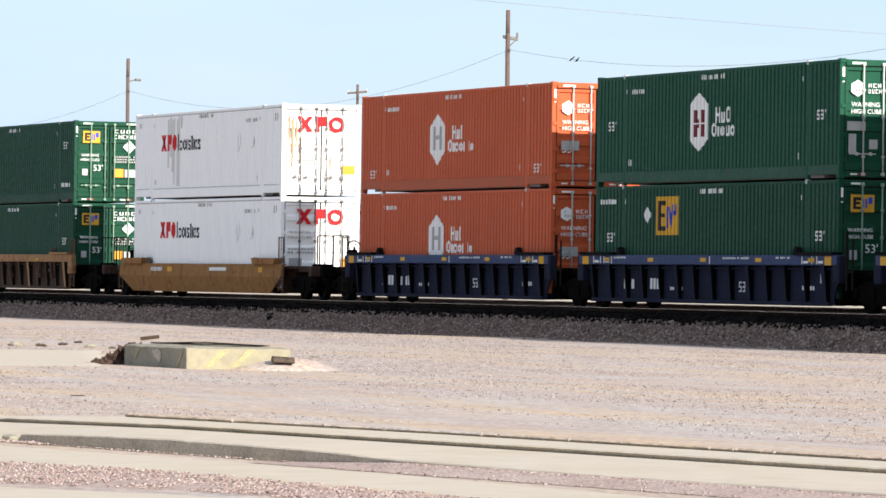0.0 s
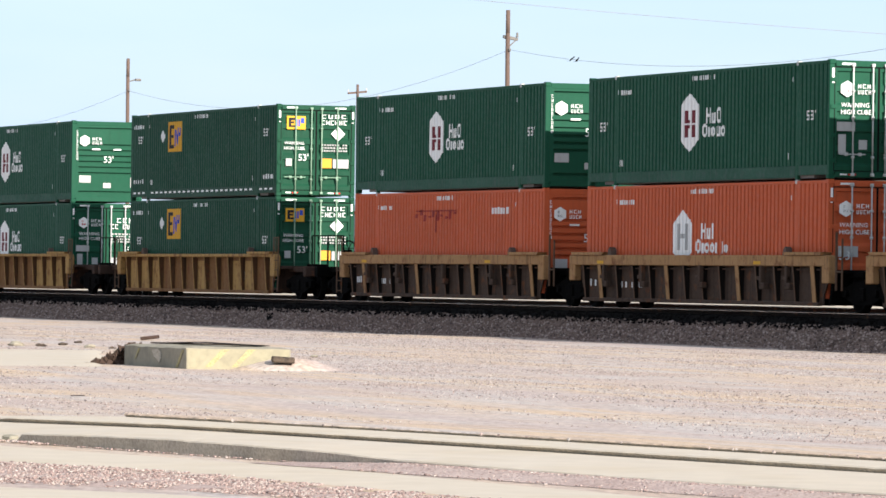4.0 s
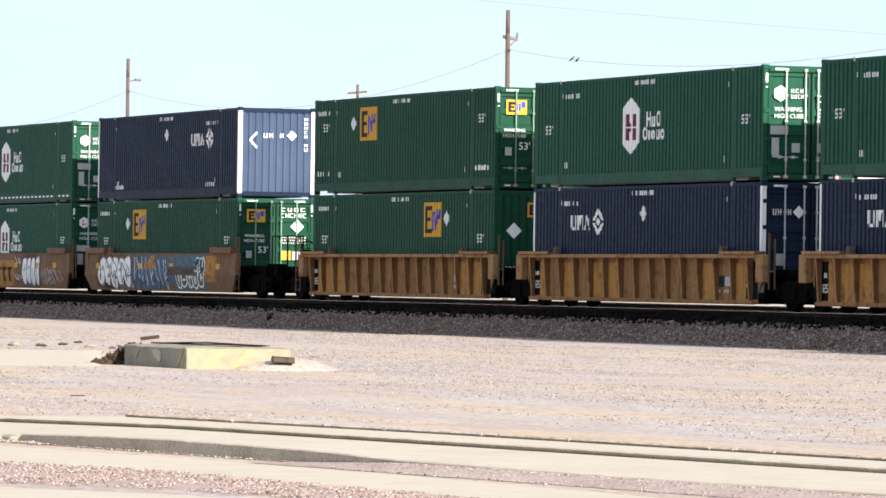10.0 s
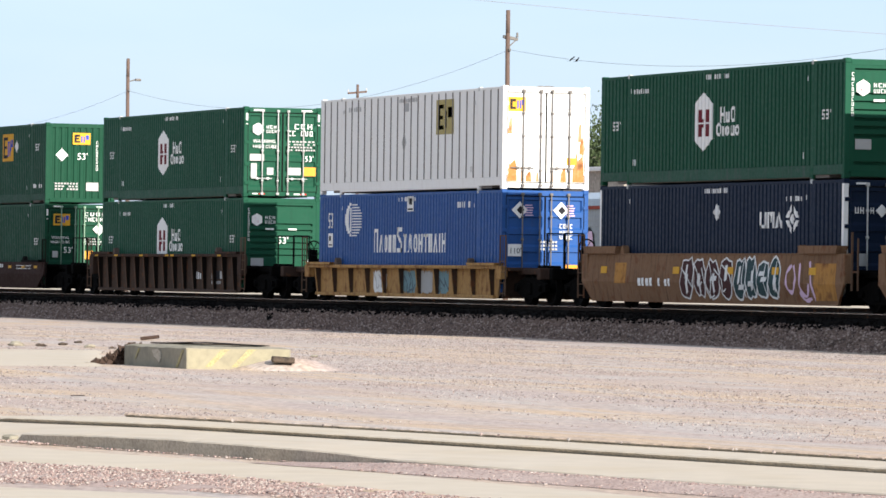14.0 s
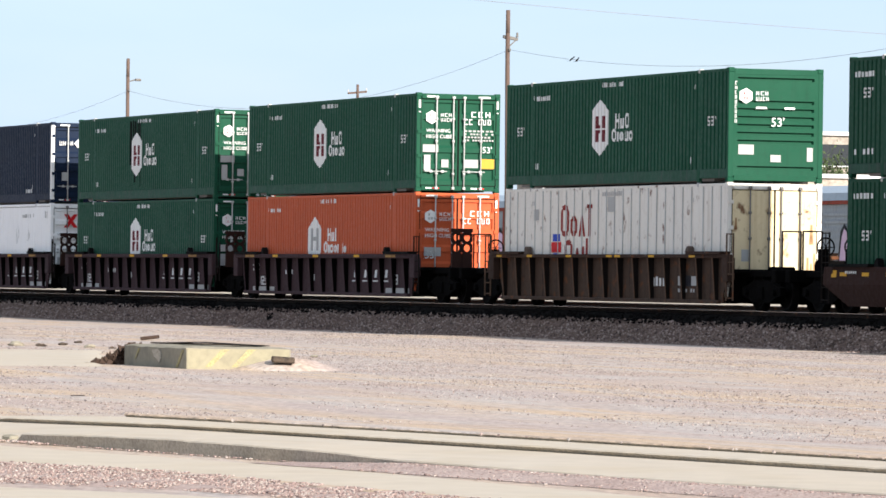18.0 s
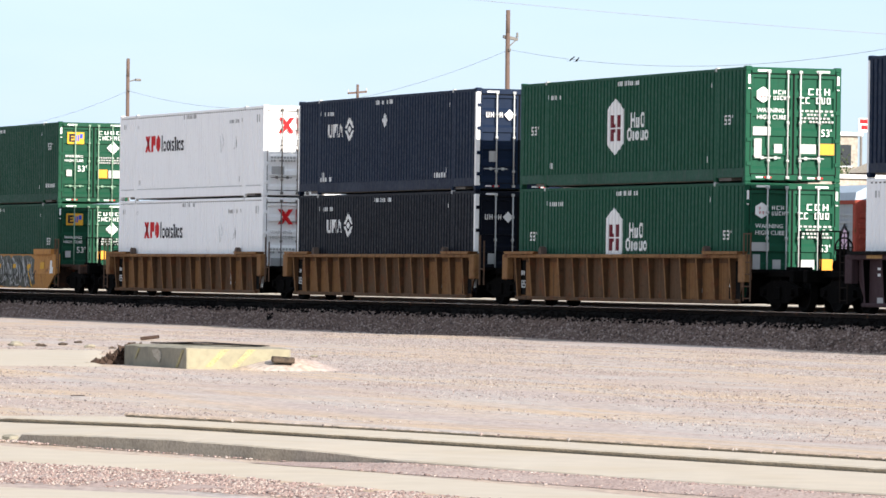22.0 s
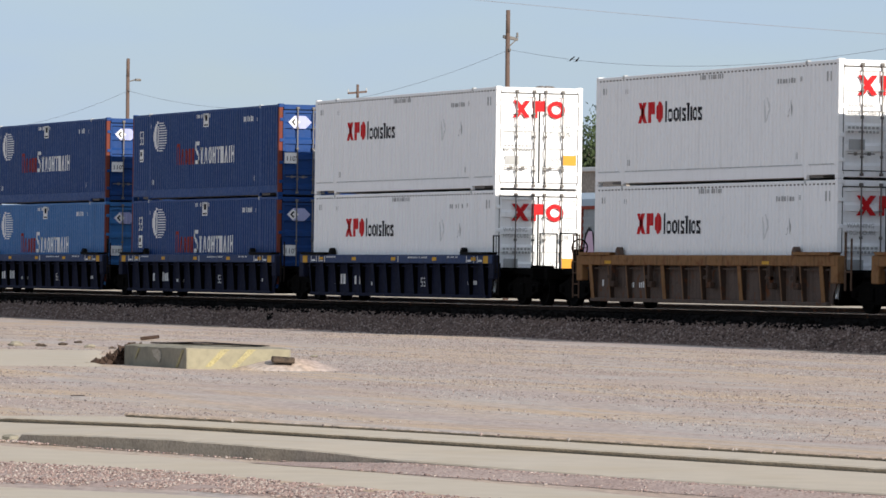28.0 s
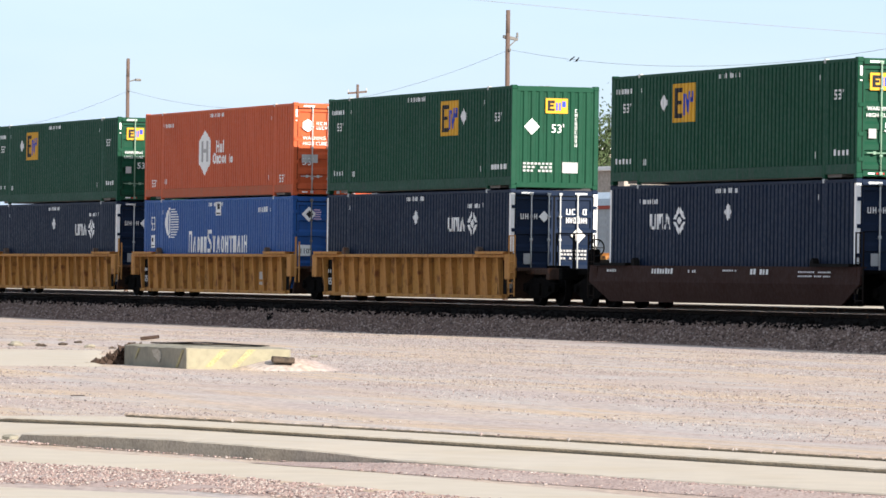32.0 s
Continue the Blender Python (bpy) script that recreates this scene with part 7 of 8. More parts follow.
            sprayed(car, scribble(-3.2, 1.4, 0.24, 1.36, 12, 26), 0.10, TEAL_DARK, -1.560)
            sprayed(car, scribble(-3.2, 1.4, 0.24, 1.36, 12, 27), 0.06, PALE_BLUE, -1.563)
            sprayed(car, scribble(-3.2, 1.4, 0.24, 1.36, 11, 28), 0.04, MARK_SILVER, -1.566)
            patch(car, 1.6, 5.5, 0.20, 1.40, SLATE, -1.557, 12, 0.3)
            scrawl(car, 2.2, 5.3, 0.22, 0.95, 5, ASH, MARK_WHITE, -1.561, 29, 0.07)
            scrawl(car, 4.2, 5.4, 0.75, 1.38, 2, TEAL_DARK, MARK_SILVER, -1.562, 30, 0.06)
            sprayed(car, scribble(1.6, 5.2, 0.95, 1.38, 7, 31), 0.05, PALE_BLUE, -1.565)
            for x0, x1, z0, z1, mat, y, what in ((-1.5, -0.2, 0.92, 1.12, CAR_GOLD, -1.570, "cleaner yellow panel"), (-0.9, -0.3, 1.15, 1.36, CAR_GOLD, -1.570, "cleaner yellow panel"), (5.4, 6.6, 0.50, 1.36, CAR_GOLD, -1.559, "cleaner yellow panel"), (1.2, 4.3, 0.72, 1.0, CAR_SOOT, -1.578, "grey number panel")):
                panel = Shape()
                flat_mark(panel, quad(x0, x1, z0, z1), y)
                part("side_panel", panel.mesh("side_panel", mat), car, what)
            code = Shape()
            for q in code_row(1.35, 2.0, 0.78, 0.15, 4, 3) + code_row(3.0, 4.1, 0.78, 0.15, 6, 4):
                flat_mark(code, q, -1.583, 0.002)
            part("number_code", code.mesh("number_code", MARK_DARK), car, "black stencilled bars")
        elif k == 15:
            scrawl(car, -1.7, 1.8, 0.20, 1.40, 4, MARK_PLUM, MARK_SILVER, -1.556, 34, 0.05)
            sprayed(car, scribble(-1.5, 1.7, 0.3, 1.3, 6, 35), 0.04, MARK_SILVER, -1.573)
            scrawl(car, 1.9, 4.8, 0.22, 1.40, 4, TEAL_DARK, MARK_SILVER, -1.556, 36, 0.06)
            sprayed(car, [[(2.5 + 0.7 * k, 1.25), (2.42 + 0.7 * k, 0.8), (2.6 + 0.7 * k, 0.35)] for k in range(4)], 0.05, MARK_SILVER, -1.573)
            sprayed(car, [[(5.5, 1.15), (5.2, 0.95), (5.25, 0.6), (5.55, 0.5), (5.75, 0.8), (5.6, 1.15)], [(6.0, 1.2), (6.05, 0.6), (6.4, 0.4), (6.6, 0.7)], [(6.6, 1.25), (6.7, 0.8), (6.9, 0.3)], [(6.0, 0.5), (6.3, 0.3), (6.7, 0.35)]], 0.10, MARK_PINK, -1.556)
            for x0, x1, z0, z1 in ((6.9, 8.2, 0.30, 1.20), (-6.3, -5.5, 0.66, 1.2)):
                panel = Shape()
                flat_mark(panel, quad(x0, x1, z0, z1), -1.5565)
                part("side_panel", panel.mesh("side_panel", CAR_GOLD), car, "cleaner yellow panel")
        elif k == 16:
            for x0, mat, seed in ((-2.7, MARK_SILVER, 1), (-0.1, TEAL_PALE, 2), (1.35, MARK_GREY, 3), (2.75, TEAL_PALE, 4)):
                patch(car, x0, x0 + 1.2, 0.28, 0.94, mat, -1.364, seed, 0.2)
                sprayed(car, scribble(x0 + 0.1, x0 + 1.1, 0.30, 0.92, 3, seed + 50), 0.06, MARK_GREY if seed % 2 else SLATE, -1.368)
        ROLLING.extend([(car, x, 0.0), (low, x, 0.35), (up, x, 3.25)])


def run(t):
    """How far the train has rolled, against its place at sixteen seconds."""
    u = t - 16
    return 21.89519 * u + 0.012746 * u * u - 0.000205222 * u ** 3 - 0.0000114160 * u ** 4


build_train()

# ---- the yard in front of the track ----


def build_yard():
    # old paving: three low slabs one behind the other, each a shallow step
    edge_a = [(-50.6, -42.60, -0.845), (-48.74, -42.228, -0.845), (-48.66, -42.212, -0.764), (-48.5, -42.18, -0.758), (-47.2, -41.92, -0.735), (-45.88, -41.66, -0.722), (-43.4, -41.16, -0.736), (-42.15, -40.91, -0.765), (-39.05, -40.29, -0.781), (-35.08, -39.50, -0.768)]
    edge_b = [(-53.22, -41.51, -0.722), (-49.47, -40.58, -0.690), (-44.43, -39.32, -0.700), (-38.60, -37.87, -0.718)]
    edge_c = [(-52.77, -40.04, -0.680), (-47.51, -38.61, -0.688), (-40.26, -37.11, -0.694)]

    def on(line, u):
        """A point of a line by its share of the span in x."""
        x = line[0][0] + (line[-1][0] - line[0][0]) * u
        i = 0
        while i < len(line) - 2 and line[i + 1][0] < x:
            i += 1
        a, b = Vector(line[i]), Vector(line[i + 1])
        return a.lerp(b, (x - a.x) / (b.x - a.x))

    def slab(name, front, behind, mat, label, seed, rag=0.025, under=0.0):
        """A slab between two lines, with a worn upstanding front edge."""
        s = Shape()
        n = 110
        for i in range(n + 1):
            p, q = on(front, i / n), on(behind, i / n)
            d = Vector((q.x - p.x, q.y - p.y, 0)).normalized()
            p = p + d * (rag * noise.noise((i * 0.35, seed, 0)) + 0.010 * noise.noise((i * 1.7, seed, 3)))
            chip = 0.004 * noise.noise((i * 0.8, seed, 9)) - 0.03 * max(0, noise.noise((i * 0.9, seed, 5)) - 0.42)
            for e, h in ((0.0, -0.95), (0.0, p.z - 0.012 + chip), (0.014, p.z + chip), (0.5, (p.z + q.z) / 2 + 0.002), (1.0, q.z)):
                w = p + d * (under if h == -0.95 else e) if e < 0.4 else p.lerp(q, e)
                s.v.append((w.x, w.y, h))
        for i in range(n):
            s.f += [(i * 5 + k, i * 5 + 5 + k, i * 5 + 6 + k, i * 5 + 1 + k) for k in range(4)]
        me = s.mesh(name, mat, tidy=False)
        # Front faces take the greyer kerb tone, part of it their shade.
        me.materials.append(KERB)
        me.polygons.foreach_set("material_index", [1 if k % 4 == 0 else 0 for k in range(len(me.polygons))])
        return lone(name, me, label, "paving", kind="structure")

    slab("paving_1", edge_a, [(x, y + 0.05, z - 0.046) for x, y, z in edge_b], CONCRETE, "pale sandy concrete paving with a worn kerb edge", 1, 0.025, 0.06)
    slab("paving_2", edge_b, [(x, y + 0.1, z - 0.034) for x, y, z in edge_c], CONCRETE, "pale sandy concrete strip behind a shallow step", 2, 0.02, 0.3)
    slab("paving_3", edge_c, [(x - 1.6, y + 6.5, -0.9) for x, y, z in edge_c], SAND, "sand-covered strip of old paving", 3, 0.04, 0.3)
    bumps = Shape()
    rng = random.Random(21)
    for _ in range(26):
        p = on(edge_c, rng.random())
        stone(bumps, p.x, p.y - 0.03 - 0.05 * rng.random(), p.z - 0.008, 0.008 + 0.012 * rng.random(), rng)
    lone("edge_stones", bumps.mesh("edge_stones", PEBBLE, False, False), "small stones caught along the paving edge", "pebbles", kind="stuff")

    def sheet(name, one, two, mat, label, seed, z, rag):
        """A thin spread of concrete or gravel between two lines on the ground."""
        s = Shape()
        n = 60
        for i in range(n + 1):
            p, q = on(one, i / n), on(two, i / n)
            p = p + (p - q).normalized() * rag * noise.noise((i * 0.4, seed, 0))
            q = q + (q - p).normalized() * rag * noise.noise((i * 0.4, seed, 5))
            for k in range(4):
                w = p.lerp(q, k / 3)
                s.v.append((w.x, w.y, GROUND_Z + z - (0.02 if k in (0, 3) else 0)))
        for i in range(n):
            s.f += [(i * 4 + k, i * 4 + 4 + k, i * 4 + 5 + k, i * 4 + 1 + k) for k in range(3)]
        lone(name, s.mesh(name, mat), label, "gravel" if mat is GRAVEL_BED else "paving", kind="structure")

    strip_top = [(-50.6, -42.75, 0), (-42.1, -41.05, 0), (-34.6, -40.35, 0)]
    band_top = [(-45.3, -44.2, 0), (-43.26, -43.86, 0), (-41.36, -43.03, 0), (-38.72, -42.71, 0), (-36.0, -42.3, 0), (-33.6, -42.0, 0)]
    band_foot = [(-42.5, -46.0, 0), (-39.29, -44.93, 0), (-38.08, -44.10, 0), (-36.35, -43.50, 0), (-33.0, -42.9, 0)]
    near_foot = [(-37.0, -47.5, 0), (-29.0, -43.0, 0)]
    sheet("paving_4", strip_top, band_top, CONCRETE, "sand-dusted concrete strip below the kerb", 4, 0.012, 0.05)
    sheet("gravel_bed", band_top, band_foot, GRAVEL_BED, "pinkish gravel spread between two concrete strips", 5, 0.016, 0.10)
    sheet("paving_5", band_foot, near_foot, CONCRETE, "pale concrete strip beyond the gravel", 6, 0.012, 0.05)

    at, radii = [], []
    for _ in range(15000):
        u = rng.random()
        w = rng.random() * 1.12 - 0.06
        if noise.noise((u * 30, w * 2, 3)) < -0.35 + 0.5 * abs(w - 0.5):
            continue
        p = on(band_top, u).lerp(on(band_foot, u), w)
        at.append((p.x, p.y, GROUND_Z + 0.018))
        radii.append(0.007 + 0.015 * rng.random() ** 2)
    wedge = Shape()
    for i in range(61):
        p = on(edge_a, 0.44 + 0.56 * i / 60)
        rise = min(1, i / 12) * 0.055
        for off, z in ((0.0, rise), (0.14, rise * 0.75), (0.42 + 0.06 * noise.noise((i * 0.5, 3, 1)), -0.004)):
            wedge.v.append((p.x + 0.2 * off, p.y - off, GROUND_Z + 0.008 + z))
    wedge.f = [(i * 3 + k, i * 3 + 3 + k, i * 3 + 4 + k, i * 3 + 1 + k) for i in range(60) for k in range(2)]
    lone("gravel_drift", wedge.mesh("gravel_drift", GRAVEL_BED, True), "pinkish gravel drifted against the kerb", "gravel", kind="structure")
    # gravel washed against the kerb, deeper towards the lower end
    for _ in range(9000):
        u = rng.random()
        p = on(edge_a, u)
        deep = min(1, max(0, (p.x + 43.2) / 1.2))
        if rng.random() > 0.10 + deep:
            continue
        off = abs(rng.gauss(0, 0.04 + 0.13 * deep))
        at.append((p.x + 0.1 * off, p.y - 0.02 - off, GROUND_Z + 0.012 + (0.050 * deep) * max(0, 1 - off / 0.34)))
        radii.append(0.006 + 0.014 * rng.random() ** 2)
    # rubble spilled round the broken end of the kerb
    for _ in range(200):
        x = -50.3 + 2.4 * rng.random() ** 1.6
        y = -42.30 + 0.2 * (x + 49.1) - 0.02 - abs(rng.gauss(0, 0.09))
        at.append((x, y, GROUND_Z + 0.02))
        radii.append(0.008 + 0.026 * rng.random() ** 2)
    lone("gravel", litter("gravel", GRAVEL, at, radii, 2, 0.55), "coarse pink and white gravel", "gravel", kind="stuff")
    at, radii = [], []
    for _ in range(150000):
        d = 50 + 112 * rng.random() ** 0.75
        side = (rng.random() - 0.5) * 0.17 * d
        x, y = -0.942 * d + 0.3357 * side, -55.56 + 0.3357 * d + 0.942 * side
        if y > toe(x) - 0.1 or (-53 < x and y < -36):
            continue
        lump = noise.noise((x * 0.035, y * 0.33, 4)) + 0.5 * noise.noise((x * 0.2, y * 0.9, 1))
        if lump < 0.55 * (rng.random() - 0.60):
            continue
        at.append((x, y, ground_height(x, y) + 0.003))
        radii.append(0.004 + 0.004 * d / 100 + 0.014 * rng.random() ** 4)
    lone("pebbles", litter("pebbles", PEBBLE, at, radii, 3, 0.75), "small pale, pink and brown pebbles on the sand", "pebbles", kind="stuff")

    # broken concrete plinth with a crumbled end and rubbish on top
    plinth = thing("concrete_plinth", "low cracked concrete block with a crumbling end", "plinth")
    x0, x1, y0, y1, zb, zt = -91.1, -87.55, -28.77, -26.98, -0.95, -0.475
    s = Shape()
    nx, ny = 28, 16
    for i in range(nx + 1):
        for j in range(ny + 1):
            x, y = x0 + (x1 - x0) * i / nx, y0 + (y1 - y0) * j / ny
            s.v.append((x, y, zt + 0.012 * noise.noise((x * 2, y * 2, 0)) - (0.03 if i in (0, nx) or j in (0, ny) else 0)))
    s.f = [(i * (ny + 1) + j, (i + 1) * (ny + 1) + j, (i + 1) * (ny + 1) + j + 1, i * (ny + 1) + j + 1) for i in range(nx) for j in range(ny)]
    rim = [i * (ny + 1) for i in range(nx + 1)] + [nx * (ny + 1) + j for j in range(1, ny + 1)] + [i * (ny + 1) + ny for i in range(nx - 1, -1, -1)] + [j for j in range(ny - 1, 0, -1)]
    o = len(s.v)
    for k in rim:
        x, y, z = s.v[k]
        e = 0.012 * noise.noise((x * 3, y * 3, 2))
        s.v.append((x + (e if k % 3 else -e), y + e - 0.004, zb))
    m = len(rim)
    s.f += [(rim[k], rim[(k + 1) % m], o + (k + 1) % m, o + k) for k in range(m)]
    part("block", s.mesh("block", PLINTH), plinth)
    rng = random.Random(5)
    crumb = Shape()
    for _ in range(150):
        t = rng.random() ** 1.4
        stone(crumb, x0 - 0.12 - 0.3 * t, y0 + 0.05 - 0.62 * t + 0.3 * rng.random(), -0.86 + (1 - t) * 0.38 * rng.random(), 0.04 + 0.06 * rng.random(), rng)
    tagged(part("rubble", crumb.mesh("rubble", DARK_BROWN), plinth, "dark crumbled rubble"), kind="stuff")
    # Added panel on the sunny side, its sunlight put into the cream colour.
    part("painted_face", Shape().box(x1 + 0.004, x1 + 0.013, y0 + 0.01, y1 - 0.03, -0.94, -0.507).mesh("painted_face", SUNNY_FACE), plinth, "faded cream paint")
    for ya in (-28.45, -28.0):
        part("yellow_stripe", Shape().prism([(ya, -0.80), (ya + 0.10, -0.80), (ya + 0.42, -0.51), (ya + 0.28, -0.51)], x1 + 0.014, x1 + 0.018, 0).mesh("yellow_stripe", STRIPE), plinth, "faded yellow hazard stripe")
    for xa, w, za, zb_, lean in ((-0.56, 0.12, -0.82, -0.53, 0.34), (-2.95, 0.10, -0.72, -0.54, 0.24)):
        part("yellow_stripe", Shape().prism([(x1 + xa, za), (x1 + xa + w, za), (x1 + xa + w + lean, zb_), (x1 + xa + lean, zb_)], y0 - 0.012, y0 - 0.008, 1).mesh("yellow_stripe", STRIPE), plinth, "faded yellow hazard stripe")
    part("lime_smear", Shape().prism([(x1 - 1.92, -0.55), (x1 - 1.60, -0.53), (x1 - 1.42, -0.58), (x1 - 1.38, -0.68), (x1 - 1.50, -0.76), (x1 - 1.62, -0.70), (x1 - 1.82, -0.66)], y0 - 0.012, y0 - 0.008, 1).mesh("lime_smear", KERB), plinth, "whitish lime smear")
    # sand drifted against its foot
    heap = Shape()
    for i in range(25):
        for k in range(13):
            u, w = i / 24, k / 12
            bulge = math.sin(math.pi * w ** 0.6) ** 0.9 * math.sin(math.pi * u ** 1.25) ** 1.2
            heap.v.append((x1 - 0.15 + 1.15 * w, -28.35 + 2.3 * u, -0.875 + 0.24 * bulge + 0.012 * noise.noise((i * 0.7, k * 0.9, 2))))
    heap.f = [(i * 13 + k, i * 13 + 13 + k, i * 13 + 14 + k, i * 13 + 1 + k) for i in range(24) for k in range(12)]
    lone("sand_heap", heap.mesh("sand_heap", SAND, True), "pink sand drifted against the plinth", "sand heap", kind="structure")

    def plank(name, a, b, w, t, mat, label, cat):
        a, b = Vector(a), Vector(b)
        me = Shape().box(0, (b - a).length, -w / 2, w / 2, -t / 2, t / 2, t * 0.2).mesh(name, mat)
        ob = lone(name, me, label, cat)
        d = (b - a).normalized()
        ob.matrix_world = Matrix.Translation(a) @ d.to_track_quat("X", "Z").to_matrix().to_4x4()
        return ob

    plank("steel_sheet", (-90.6, -28.3, -0.458), (-89.3, -28.0, -0.418), 0.3, 0.010, RUBBER, "bent dark steel sheet lying on the plinth", "sheet")
    plank("steel_sheet", (-89.3, -28.0, -0.418), (-88.0, -27.3, -0.455), 0.3, 0.010, RUBBER, "bent dark steel sheet lying on the plinth", "sheet")
    plank("timber_scrap", (-90.6, -28.45, -0.452), (-88.3, -27.2, -0.455), 0.05, 0.025, BRUSH, "dark scrap of timber on the plinth", "timber")
    chunk = Shape().box(-0.075, 0.06, -0.05, 0.05, -0.035, 0.025, 0.015)
    chunk.v = [(x + 0.02 * noise.noise((x * 9, y * 9, z * 9)), y + 0.02 * noise.noise((y * 9, z * 9, 4)), z + 0.018 * noise.noise((z * 9, x * 9, 7))) for x, y, z in chunk.v]
    ob = lone("concrete_chunk", chunk.mesh("concrete_chunk", PLINTH), "whitish broken lump of concrete by the kerb", "rubble")
    ob.matrix_world = pose(-49.12, -42.17, GROUND_Z + 0.04, 4, 6, 20)
    plank("twig", (-67.25, -36.47, -0.83), (-66.98, -36.37, -0.825), 0.012, 0.012, BRUSH, "thin dry twig on the sand", "twig")
    plank("timber_scrap", (-126.6, -17.92, -0.80), (-126.4, -17.58, -0.75), 0.3, 0.08, DARK_BROWN, "dark scrap of timber on the sand", "timber")
    plank("stone_slab", (-86.95, -27.50, -0.655), (-86.87, -27.14, -0.675), 0.26, 0.10, BRUSH, "broken grey slab on the drifted sand", "slab")
    pad = Shape()
    cor = [(-108.0, -27.9), (-88.4, -33.2), (-87.7, -30.0), (-107.9, -24.1)]
    for i in range(25):
        for j in range(13):
            a, b = Vector(cor[0]).lerp(Vector(cor[1]), i / 24), Vector(cor[3]).lerp(Vector(cor[2]), i / 24)
            q = a.lerp(b, j / 12)
            edge = i in (0, 24) or j in (0, 12)
            pad.v.append((q.x + 1.6 * noise.noise((i * 0.6, j * 0.6, 3)) * edge, q.y + 0.15 * noise.noise((j, i, 5)) * edge, -0.90 if edge else -0.812 + 0.012 * noise.noise((q.x * 0.4, q.y * 0.4, 0))))
    pad.f = [(i * 13 + j, i * 13 + 13 + j, i * 13 + 14 + j, i * 13 + 1 + j) for i in range(24) for j in range(12)]
    lone("paving_6", pad.mesh("paving_6", CONCRETE, True), "smooth sandy concrete pad beside the plinth", "paving", kind="structure")
    clump = Shape()
    rng = random.Random(12)
    for _ in range(36):
        stone(clump, -164.65 + 0.09 * rng.gauss(0, 1), -2.49 + 0.06 * rng.gauss(0, 1), -0.59 + 0.16 * rng.random() ** 2, 0.025 + 0.03 * rng.random(), rng)
    lone("debris_clump", clump.mesh("debris_clump", RUBBER), "small black clump of debris on the ballast", "debris")
    rng = random.Random(8)
    spots = [(-48.95, -42.33, 0.09), (-49.2, -42.42, 0.06), (-115.6, -23.95, 0.24), (-115.0, -23.6, 0.16), (-122.7, -21.6, 0.12), (-124.3, -20.5, 0.14), (-120.5, -21.2, 0.16), (-114.0, -22.8, 0.18), (-117.5, -22.4, 0.15), (-112.0, -22.9, 0.12), (-118.8, -23.1, 0.13), (-97.1, -24.1, 0.20), (-103.2, -21.4, 0.12), (-96.9, -23.8, 0.16)]
    for x, y, r in spots:
        s = Shape()
        n, m = 10, 6
        for i in range(m + 1):
            for k in range(n):
                th, ph = math.pi * i / m, 2 * math.pi * k / n
                q = Vector((math.sin(th) * math.cos(ph), math.sin(th) * math.sin(ph), math.cos(th)))
                rr = r * 0.62 * (0.75 + 0.5 * noise.noise((q.x * 1.6 + x, q.y * 1.6 + y, q.z * 1.6)))
                s.v.append((q.x * rr * 1.3, q.y * rr * 1.5, q.z * rr * 0.5))
        s.f = [(i * n + k, i * n + (k + 1) % n, (i + 1) * n + (k + 1) % n, (i + 1) * n + k) for i in range(m) for k in range(n)]
        ob = lone("rock", s.mesh("rock", PLINTH if rng.random() < 0.4 else BRUSH), "weathered lump of rock on the sand", "rock", "rocks on the sand")
        ob.location = (x, y, GROUND_Z + r * 0.12)


# ---- the far side of the line ----


def cable(name, a, b, sag, r, label, n=28):
    s = Shape()
    a, b = Vector(a), Vector(b)
    pts = [a.lerp(b, k / n) - Vector((0, 0, 4 * sag * (k / n) * (1 - k / n))) for k in range(n + 1)]
    side = (b - a).cross(Vector((0, 0, 1))).normalized()
    for p in pts:
        for k in range(5):
            w = 2 * math.pi * k / 5
            s.v.append(tuple(p + side * r * math.cos(w) + Vector((0, 0, r * math.sin(w)))))
    s.f = [(i * 5 + k, i * 5 + (k + 1) % 5, i * 5 + 5 + (k + 1) % 5, i * 5 + 5 + k) for i in range(n) for k in range(5)]
    return lone(name, s.mesh(name, WIRE, True), label, "cable", "overhead cables")


